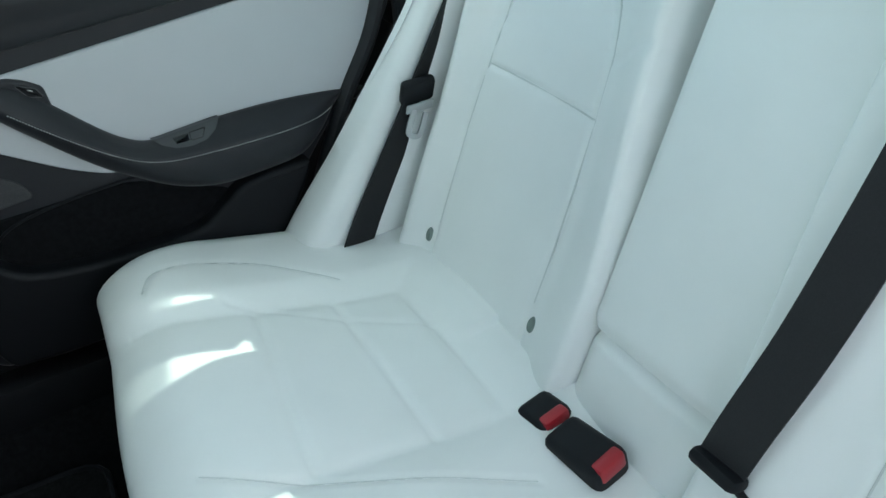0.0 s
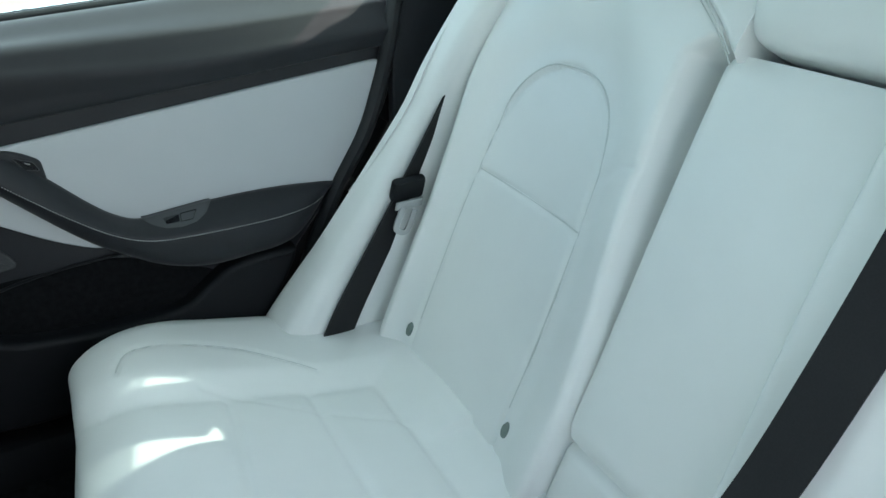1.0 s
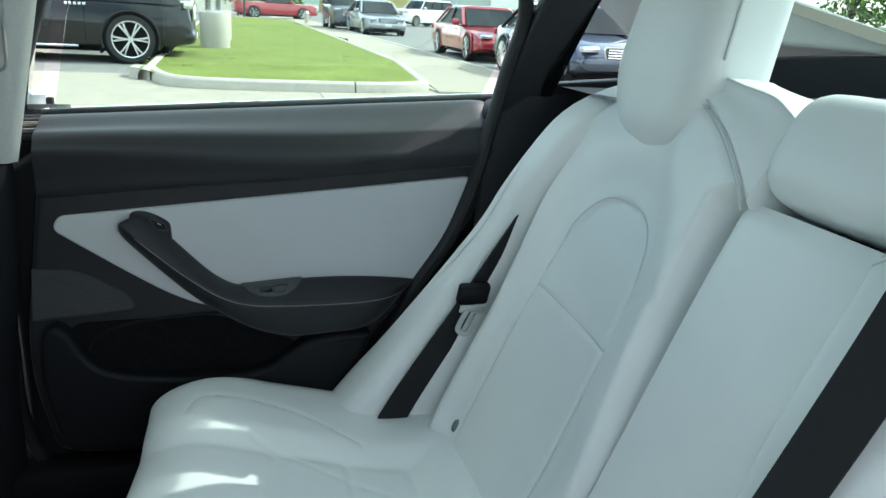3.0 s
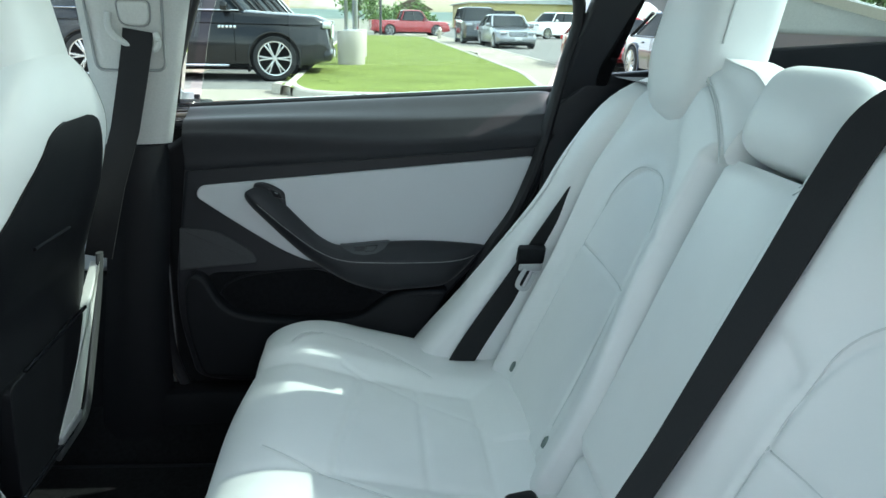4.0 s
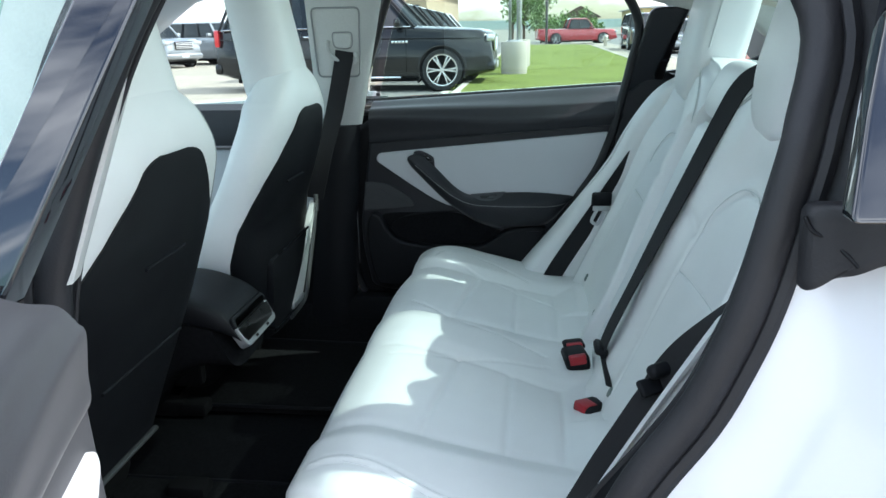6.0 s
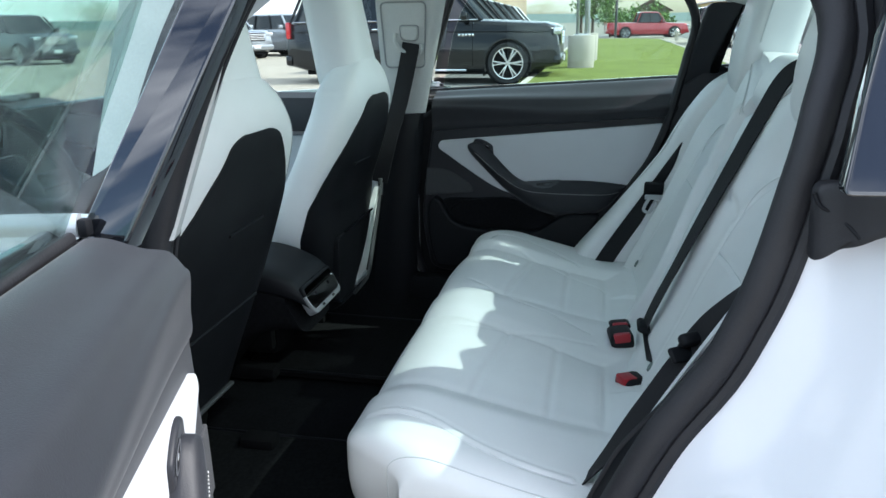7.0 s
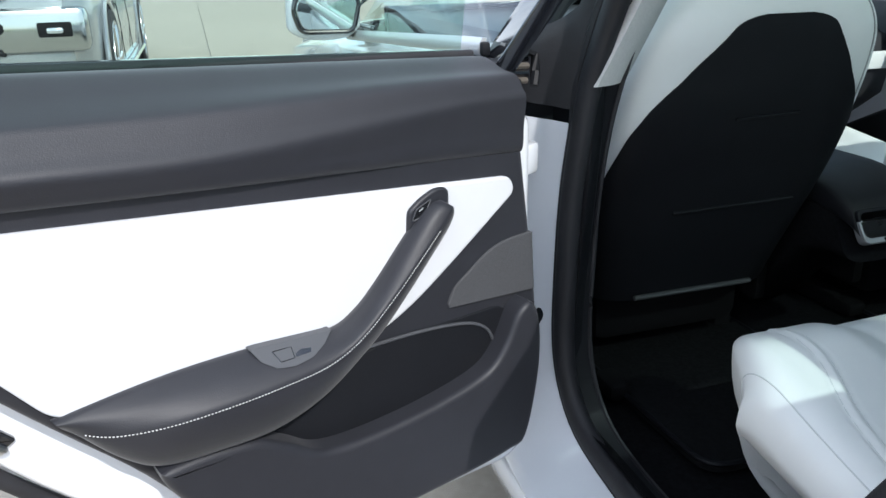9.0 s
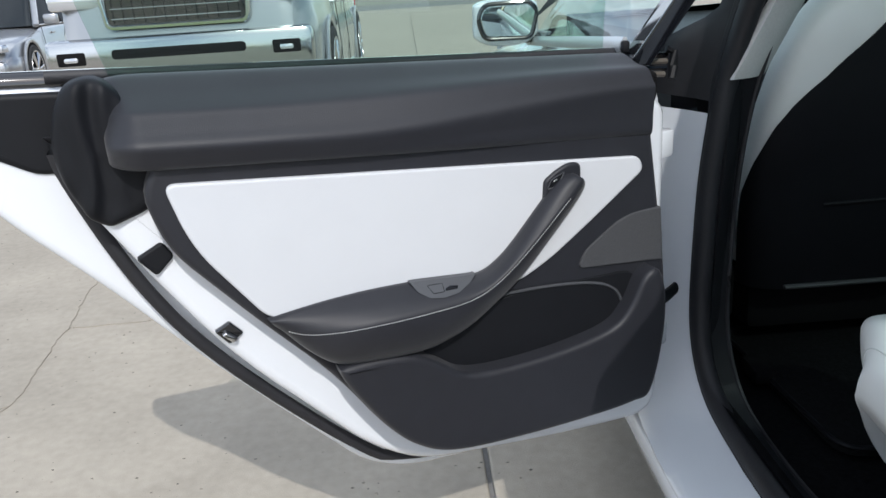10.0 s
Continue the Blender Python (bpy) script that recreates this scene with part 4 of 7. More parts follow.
part("lining_lip", tube(lining, 0.004, 0.004, 6, True), RUBBER, car)
# painted jamb round the opening, out to the outer skin
near_jamb = [np.array(foot_run(g, h_, 0.0)) for g, h_ in ((0.036, 0.026), (0.058, 0.052), (0.085, 0.083), (0.105, 0.105), (0.118, 0.118))]
wide_jamb = [opening(-1, g, 0.0) for g in (0.036, 0.075, 0.120, 0.165, 0.190)]
a = near_jamb[0]
rings = [[], [], [], [], []]
for n_, q in enumerate(a):
    wide = bump01(-q[1], 0.25, 0.5)                 # behind the seat the jamb runs far out to the quarter panel
    hi = bump01(q[2], 0.975, 1.03) if q[1] < -0.4 else bump01(q[2], 0.94, 1.02)
    low = bump01(-q[2], -0.46, -0.38) * (1 - wide)  # over the sill the jamb runs outwards more than down
    for ring, k, w_, near, far in zip(rings, near_jamb, wide_jamb, (0.012, 0.035, 0.07, 0.095, 0.10), (0.010, 0.020, 0.065, 0.13, 0.185)):
        share = wide * (1 - 0.8 * hi)
        p = k[n_] * (1 - share) + w_[n_] * share
        p = p * (1 - 0.5 * hi) + q * 0.5 * hi
        p[2] += 0.6 * low * (q[2] - p[2])
        out = (near + (far - near) * wide) * (1 + 0.6 * low)
        low_x = max(q[0] - out, side_x(p[2], -1), -0.842 - 0.1 * (1 - low))
        high_x = q[0] - 0.25 * out
        ring.append((low_x + (high_x - low_x) * hi, p[1], p[2]))
def span(keep):
    idx = [i for i in range(150) if keep(a[i])]
    # start the run where it breaks
    for n_, i in enumerate(idx):
        if (i - 1) % 150 not in idx:
            idx = idx[n_:] + idx[:n_]
            break
    return idx
run_low = span(lambda q: q[2] < 0.872 or (q[2] < 0.985 and q[1] < -0.4))
run_high = span(lambda q: not (q[2] < 0.872 or (q[2] < 0.985 and q[1] < -0.4)))
part("door_jamb", loft([[r[i] for i in run_low] for r in rings], closed=False, caps=False), PAINT, car, "white painted door jamb", 60)
part("upper_jamb", loft([[r[i] for i in run_high] for r in rings], closed=False, caps=False), RUBBER, car, "black upper door jamb", 60)


def single_pane(outline, s, inset):
    """One sheet of curved side glass."""
    mid = np.mean(outline, 0)
    rings_ = [[(side_x(z, s) - s * inset, y, z) for y, z in mid + (outline - mid) * k] for k in (1.0, 0.66, 0.33, 0.02)]
    return loft(rings_, True, False)


# left quarter panel behind the opening and the wheel arch
for s in (-1, 1):
    zs = np.linspace(0.30, 0.99, 30)
    rings = []
    for z in zs:
        start = float(np.interp(z, [0.30, 0.38, 0.585, 0.752, 0.856, 0.985], [-0.42, -0.50, -0.685, -0.815, -0.90, -0.96]))
        ring = []
        for k in np.linspace(0, 1, 40):
            y = start + (-1.95 - start) * k
            arch = math.hypot(y + 1.05, z - 0.34)
            x = side_x(z, s) - s * 0.10 * bump01(-y, 1.5, 2.0) + s * 0.012 * math.exp(-((arch - 0.37) / 0.05) ** 2)
            if arch < 0.36:
                x = side_x(z, s) - s * 0.06
            ring.append((x, y, z))
        rings.append(ring)
    part("quarter_panel", loft(rings, closed=False, caps=False), PAINT, car, "", 60)
    # front door, wing and sill
    rings = []
    for z in np.linspace(0.30, 0.965, 26):
        ring = []
        for y in np.linspace(-0.055 + 0.10 * (1 - bump01(z, 0.30, 0.44)), 2.70, 90):
            arch = math.hypot(y - 1.83, z - 0.34)
            x = side_x(z, s) - s * 0.16 * bump01(y, 2.0, 2.75) ** 2
            top = 0.985 - 0.060 * min(max(y / 0.95, 0.0), 1.1) - 0.14 * bump01(y, 1.0, 2.7)
            zz = 0.30 + (top - 0.30) * (z - 0.30) / 0.665
            x += -s * 0.004 * (math.exp(-((y - 1.12 + 0.1 * (z - 0.6)) / 0.006) ** 2)) - s * 0.05 * bump01(zz, top - 0.02, top + 0.005)
            if arch < 0.36:
                x -= s * 0.06
            ring.append((x, y, zz))
        rings.append(ring)
    part("front_door_and_wing", loft(rings, closed=False, caps=False), PAINT, car, "white front door and wing", 60)
    part("sill", loft([[(s * x, y, z) for y in (-0.6, 2.2)] for x, z in smooth([(0.828, 0.303), (0.839, 0.298), (0.8435, 0.282), (0.838, 0.250), (0.81, 0.205), (0.70, 0.17)], 24)], closed=False, caps=False), PAINT, car, "", 60)
    trim_rows = []
    for y in np.linspace(-0.012, 0.95, 20):
        z = 0.985 - 0.055 * min(max(y / 0.95, 0.0), 1.0)
        x = side_x(0.98, s)
        trim_rows.append([(x - s * 0.006, y, z + 0.010), (x - s * 0.001, y, z + 0.011), (x + s * 0.004, y, z + 0.004), (x + s * 0.006, y, z - 0.006), (x + s * 0.004, y, z - 0.012), (x - s * 0.006, y, z - 0.012)])
    trim_ = part("belt_trim", loft(trim_rows), SATIN_TRIM, car, "bright window trim")
    part("trim_end", block((0.012, 0.012, 0.018), 0.003, pose(side_x(0.98, s) - s * 0.002, -0.017, 0.982)), BLACK_HARD, trim_)
    # front side glass, pillars outside and roof rail
    def roofline(y):
        return float(np.interp(y, [-1.15, -0.9, -0.6, -0.2, 0.2, 0.5, 0.8, 1.05], [1.16, 1.24, 1.32, 1.385, 1.385, 1.32, 1.17, 1.02]))
    g = [(0.0, 0.975), (-0.115, 1.30), (0.20, 1.315), (0.46, 1.25), (0.72, 1.10), (0.86, 0.945)]
    part("front_side_window", single_pane(rounded(g, 0.02), s, 0.012), WINDOW, car, "tinted front side window")
    back = 0.0 if s < 0 else 0.075
    bp = rounded([(0.0 + back, 0.955), (-0.058 + back, 0.955), (-0.165 + back, 1.31), (-0.100 + back, 1.315)], 0.004)
    part("b_pillar_cover", slab(bp, lambda y, z, w: (side_x(z, s) - s * 0.03 + s * w, y, z), 0.0, 0.032, 0.003), BLACK_GLOSS, car, "glossy black pillar cover")
    part("quarter_window", single_pane(rounded([(-0.835, 1.045), (-0.868, 1.185), (-0.93, 1.175), (-1.06, 1.085), (-1.04, 1.06)], 0.02), s, 0.02), WINDOW, car, "small rear quarter window")
    # inner C pillar: black frame between door and quarter glass, shelf side and pale upper lining
    def c_place(y, z, w):
        return (s * (0.745 - 0.5 * (z - 0.95) - 0.25 * max(-y - 0.95, 0)) - s * w, y, z)
    fy, fz = (-0.735, 0.95) if s > 0 else (-0.775, 1.00)
    cp = rounded([(fy, fz), (fy, 1.02), (fy - 0.043, 1.215), (-0.872, 1.215), (-0.850, 1.14), (-0.812 if s > 0 else -0.83, 1.065), (-0.82 if s > 0 else -0.84, fz)], [0.01, 0.02, 0.02, 0.01, 0.05, 0.02, 0.01])
    part("c_pillar_lining", slab(cp, c_place, -0.02, 0.012, 0.008), BLACK_SOFT, car, "black rear pillar lining")
    part("shelf_side", slab(rounded([(-0.735 if s > 0 else -0.82, 0.955), (-0.74 if s > 0 else -0.82, 1.02), (-0.80 if s > 0 else -0.83, 1.052), (-1.02, 1.072), (-1.08, 1.105), (-1.30, 1.125), (-1.95, 1.14), (-1.95, 0.95)], [0.01, 0.02, 0.02, 0.05, 0.05, 0.05, 0.01, 0.01]), c_place, -0.02, 0.008, 0.006), BLACK_SOFT, car, "black lining beside the parcel shelf")
    ul = rounded([(-0.87, 1.216), (-1.03, 1.165), (-1.06, 1.135), (-1.30, 1.132), (-1.48, 1.118), (-1.35, 1.160), (-0.95, 1.258), (-0.70, 1.300), (-0.70, 1.27)], [0.01, 0.03, 0.02, 0.05, 0.01, 0.02, 0.05, 0.01, 0.01])
    part("rear_pillar_lining", slab(ul, lambda y, z, w: (s * (0.735 - 0.5 * (z - 0.95) - 0.25 * max(-y - 0.95, 0)) - s * w, y, z), -0.02, 0.010, 0.010), HEADLINER, car, "pale rear pillar lining")
    rail = [(s * (0.612 - 0.10 * bump01(-y, 0.5, 1.4)), y, roofline(y) - 0.015) for y in np.linspace(-0.98, 0.9, 40)]
    part("roof_rail", tube(rail, 0.045, 0.028, 12), HEADLINER, car, "pale roof rail lining")
    # B pillar inside: pale upper trim and black foot
    x0 = 0.70 if s > 0 else -0.70
    rings = []
    for z in np.linspace(0.918, 1.34, 24):
        lean, inn = -0.20 * (z - 0.92), s * (0.70 - 0.40 * (z - 0.92))
        rear, front = -0.004 + lean * (1.1 if s < 0 else 1.45), 0.120 + lean * 0.3
        deep_ = s * (1.0 if s > 0 else 3.2)               # the near pillar shows its full thickness
        sec = [(inn + s * 0.012, rear + 0.006), (inn + s * 0.006, rear), (inn - deep_ * 0.008, rear + 0.010), (inn - deep_ * 0.018, rear + 0.034), (inn - deep_ * 0.022, rear + 0.066), (inn - deep_ * 0.021, front - 0.03), (inn - deep_ * 0.013, front - 0.004), (inn, front), (inn + s * 0.012, front)]
        rings.append([(x, y, z) for x, y in sec])
    part("b_pillar_trim", loft(rings), PILLAR_CLOTH, car, "pale upper pillar trim", 50)
    rings = []
    for z in np.linspace(0.26, 0.916, 24):
        inn = s * 0.702
        rear, front = 0.0 + 0.03 * bump01(-z, -0.9, -0.5), 0.125 + 0.05 * bump01(-z, -0.8, -0.3)
        sec = [(inn + s * 0.012, rear + 0.012), (inn + s * 0.004, rear + 0.004), (inn - s * 0.014, rear + 0.012), (inn - s * 0.030, rear + 0.036), (inn - s * 0.036, rear + 0.07), (inn - s * 0.034, front - 0.03), (inn - s * 0.02, front), (inn + s * 0.012, front)]
        rings.append([(x, y, z) for x, y in sec])
    part("b_pillar_foot", loft(rings), BLACK_HARD, car, "black lower pillar trim", 50)
    # mirrors
    m = part("door_mirror", tall_headrest(lambda a_, z, d: Vector((s * 0.955 + a_, 0.885 + d, z)), 0.088, 0.062, 0.925, 1.045, 0.05), PAINT, car, "white door mirror")
    part("mirror_glass", slab(rounded([(0.900, 0.952), (0.884, 1.012), (0.902, 1.03), (1.012, 1.028), (1.026, 1.0), (1.012, 0.955)], 0.015), lambda x, z, w: (s * x * 1.0, 0.818 - w, z), 0.0, 0.004, 0.001, 1), shader("mirror_glass", (0.8, 0.85, 0.85), 0.01, metal=1.0), m, "mirror glass")
    part("mirror_rim", tube([(s * x, 0.822, z) for x, z in rounded([(0.895, 0.947), (0.878, 1.014), (0.898, 1.036), (1.015, 1.034), (1.032, 1.0), (1.017, 0.949)], 0.018)], 0.006, 0.006, 8, True, up=(0, 1, 0)), BLACK_GLOSS, m)
    part("mirror_foot", tube([(s * 0.84, 0.86, 0.935), (s * 0.93, 0.885, 0.955)], 0.03, 0.02), BLACK_GLOSS, m)
    # wheels
    for yw in (-1.05, 1.83):
        w = part("wheel", loft([[(s * (0.80 + dx), yw + r * math.cos(t), 0.335 + r * math.sin(t)) for t in np.linspace(0, 2 * math.pi, 40, endpoint=False)] for dx, r in ((-0.12, 0.2), (-0.12, 0.31), (-0.10, 0.33), (0.05, 0.33), (0.075, 0.31), (0.08, 0.24), (0.06, 0.235), (0.05, 0.06))]), TYRE, car)
        part("rim", loft([[(s * (0.80 + dx), yw + r * math.cos(t), 0.335 + r * math.sin(t)) for t in np.linspace(0, 2 * math.pi, 40, endpoint=False)] for dx, r in ((0.055, 0.238), (0.075, 0.232), (0.06, 0.20), (0.07, 0.05))]), ALLOY, w)

# black side trim behind the bench
for s in (1, -1):
    side = rounded([(-0.70, 0.45), (-0.715, 0.98), (-0.80, 1.045), (-1.05, 1.045), (-1.05, 0.45)], 0.02)
    part("wheelhouse_trim", slab(side, lambda y, z, w: (s * ((0.700 if s > 0 else 0.655) - w), y, z), -0.01, 0.008, 0.004), BLACK_SOFT, car, "black side trim")
# glossy cover over the left rear pillar, and the soft corner piece under it
cov = rounded([(-0.724, 1.026), (-0.744, 1.10), (-0.769, 1.18), (-0.80, 1.26), (-0.88, 1.24), (-0.87, 1.028)], 0.008)
part("rear_pillar_cover", slab(cov, lambda y, z, w: (side_x(z, -1) + 0.03 - w, y, z), 0.0, 0.02, 0.003), BLACK_GLOSS, car, "glossy black rear pillar cover")
def corner_at(y, z, w):
    return (-0.700 - 0.75 * max(-y - 0.71, 0) - w + 0.006 * math.exp(-((y + 0.752 - 0.25 * (z - 0.98)) / 0.008) ** 2), y, z)
cor = rounded([(-0.733, 1.012), (-0.752, 1.018), (-0.79, 1.026), (-0.93, 1.036), (-0.93, 1.012), (-0.788, 0.972), (-0.772, 0.958), (-0.752, 0.945), (-0.736, 0.930)], [0.01, 0.02, 0.02, 0.006, 0.006, 0.02, 0.02, 0.02, 0.01], 8)
rings = [[corner_at(y, z, -0.004) for y, z in cor]]
for k, w in ((1.0, 0.004), (0.985, 0.009), (0.95, 0.012), (0.86, 0.014), (0.72, 0.0145), (0.55, 0.015), (0.36, 0.015), (0.18, 0.015), (0.02, 0.015)):
    mid = np.array([-0.79, 0.992])
    rings.append([corner_at(y, z, w) for y, z in mid + (cor - mid) * k])
rubber_ = part("corner_rubber", loft(rings), RUBBER, car, "black corner rubber", 60)
part("fold", tube([corner_at(y, z, 0.013) for y, z in smooth([(-0.732, 1.004), (-0.738, 0.992), (-0.752, 0.985), (-0.764, 0.974), (-0.771, 0.966)], 24)], 0.0022, 0.0022, 8), BLACK_HARD, rubber_)
# roof: glass panels with a cross bar, rear window, windshield, bonnet, boot
def roof_z(x, y):
    top = float(np.interp(y, [-1.75, -1.4, -1.0, -0.6, -0.2, 0.2, 0.5, 0.9, 1.3], [1.09, 1.20, 1.315, 1.39, 1.425, 1.42, 1.375, 1.20, 0.99]))
    return top - 0.13 * (abs(x) / 0.62) ** 2.2 * 0.5
def roof_sheet(name, y0, y1, material, label="", half=0.585, lift=0.0):
    part(name, heights(np.linspace(-half, half, 24), np.linspace(y0, y1, 24), lambda x, y: (x * (1 - 0.16 * bump01(-y, 0.6, 1.6)) * (1 + 0.12 * bump01(y, 0.6, 1.3)), y, roof_z(x, y) + lift)), material, car, label)
roof_sheet("rear_window", -1.70, -0.96, REAR_GLASS, "sloping rear window glass", 0.682)
# unseen upper glass, its dark tint run back to keep sun off the floor
roof_sheet("rear_window_top", -0.96, -0.56, ROOF_GLASS, "dark tinted upper part of the rear glass", 0.682)
roof_sheet("roof_bar", -0.56, -0.46, HEADLINER, "pale roof cross bar")
roof_sheet("roof_glass", -0.46, 0.42, ROOF_GLASS, "dark tinted glass roof")
roof_sheet("roof_header", 0.42, 0.56, HEADLINER, "pale front roof header")
roof_sheet("windshield", 0.56, 1.28, WINDSHIELD, "windshield glass")
# painted skin from the roof glass down to the side windows
for s in (1, -1):
    rings = []
    for y in np.linspace(-1.72, 0.90, 60):
        edge_x = float(np.interp(y, [-1.7, -0.57, -0.56, 0.9], [0.682, 0.682, 0.585, 0.585])) * (1 - 0.16 * bump01(-y, 0.6, 1.6)) * (1 + 0.12 * bump01(y, 0.6, 1.3))
        low_z = float(np.interp(y, [-1.75, -1.30, -1.10, -1.06, -0.93, -0.87, -0.70, -0.55, 0.05, 0.20, 0.46, 0.72, 0.90], [1.00, 1.03, 1.06, 1.10, 1.185, 1.20, 1.30, 1.352, 1.352, 1.318, 1.255, 1.105, 0.98]))
        top_z = max(roof_z(edge_x, y), low_z + 0.012)
        low_x = max(abs(side_x(low_z, 1)), edge_x + 0.01)
        rings.append([(s * (edge_x + (low_x - edge_x) * k), y, top_z + (low_z - top_z) * k + 0.012 * math.sin(math.pi * k)) for k in np.linspace(0, 1, 8)])
    part("roof_side_skin", loft(rings, closed=False, caps=False), PAINT, car, "white roof side and rear pillar skin", 60)
for y0, y1, nm in ((1.25, 2.72, "bonnet"),):
    part(nm, heights(np.linspace(-0.80, 0.80, 30), np.linspace(y0, y1, 30), lambda x, y: (x, y, 0.985 - 0.16 * (y - 1.25) ** 1.3 / 1.7 - 0.05 * (x / 0.8) ** 2 - 0.10 * bump01(y, 2.4, 2.72))), PAINT, car, "white bonnet")
part("boot_lid", heights(np.linspace(-0.76, 0.76, 24), np.linspace(-1.98, -1.66, 10), lambda x, y: (x, y, 1.085 - 0.03 * (x / 0.76) ** 2 + 0.02 * bump01(-y, 1.85, 1.95))), PAINT, car, "white boot lid")
part("tail", heights(np.linspace(-0.80, 0.80, 24), np.linspace(0.25, 1.09, 16), lambda x, z: (x, -1.98 - 0.06 * math.sin((z - 0.25) * 3.2), z)), PAINT, car, "white tail")
part("nose", heights(np.linspace(-0.80, 0.80, 24), np.linspace(0.20, 0.78, 16), lambda x, z: (x, 2.72 + 0.08 * math.sin((z - 0.2) * 4) - 0.25 * (x / 0.8) ** 4, z)), PAINT, car, "white nose")
part("underbody", block((1.5, 4.4, 0.03), 0.0, pose(0, 0.35, 0.19)), ARCH, car)
part("inner_sill", block((0.07, 0.66, 0.15), 0.02, pose(0.715, -0.26, 0.335)), BLACK_HARD, car, "black inner sill trim")
shelf = thing("parcel_shelf", "grey felt parcel shelf behind the rear headrests", "parcel shelf")
part("felt_panel", heights(np.linspace(-0.68, 0.69, 20), np.linspace(-1.72, -0.84, 16), lambda x, y: (x, y, 1.050 + 0.02 * bump01(-y, 1.2, 1.7))), SHELF, shelf)
part("speaker_slot", slab(rounded([(0.18, -1.06), (0.34, -1.06), (0.36, -1.02), (0.18, -1.02)], 0.01), lambda x, y, w: (x, y, 1.050 + w), 0.0, 0.007, 0.002), BLACK_HARD, shelf)
part("bulkhead", block((1.36, 0.03, 0.80), 0.0, pose(0.03, -0.98, 0.66, 22, 0, 0)), CARPET, car)
part("dash_bulkhead", block((1.40, 0.03, 0.75), 0.0, pose(0.0, 1.32, 0.60)), CARPET, car)
rings = []
for y in np.linspace(-0.72, 1.32, 30):
    rings.append([(x, y, 0.255 + 0.035 * math.exp(-((x - 0.03) / 0.13) ** 2) + 0.12 * bump01(abs(x), 0.62, 0.715) + 0.002 * noise.noise(Vector((x * 30, y * 30, 0)))) for x in np.linspace(-0.72, 0.73, 60)])
tagged(part("cabin_floor", loft(rings, closed=False, caps=False), CARPET, None), "black carpeted cabin floor", "floor", "", "structure")
for s in (1, -1):
    mat_line = rounded([(XC + s * 0.16, 0.40), (XC + s * 0.16, -0.02), (XC + s * 0.20, -0.10), (XC + s * 0.56, -0.10), (XC + s * 0.58, 0.40)], 0.05)
    fm = thing("floor_mat", "black carpet floor mat behind the front seat", "floor mat", "rear floor mats")
    part("mat_top", slab(mat_line, lambda x, y, w: (x, y, 0.268 + w), 0.0, 0.018, 0.006), MAT_PILE, fm)
    part("binding", tube([(x, y, 0.285) for x, y in mat_line], 0.005, 0.005, 6, True), BLACK_HARD, fm)


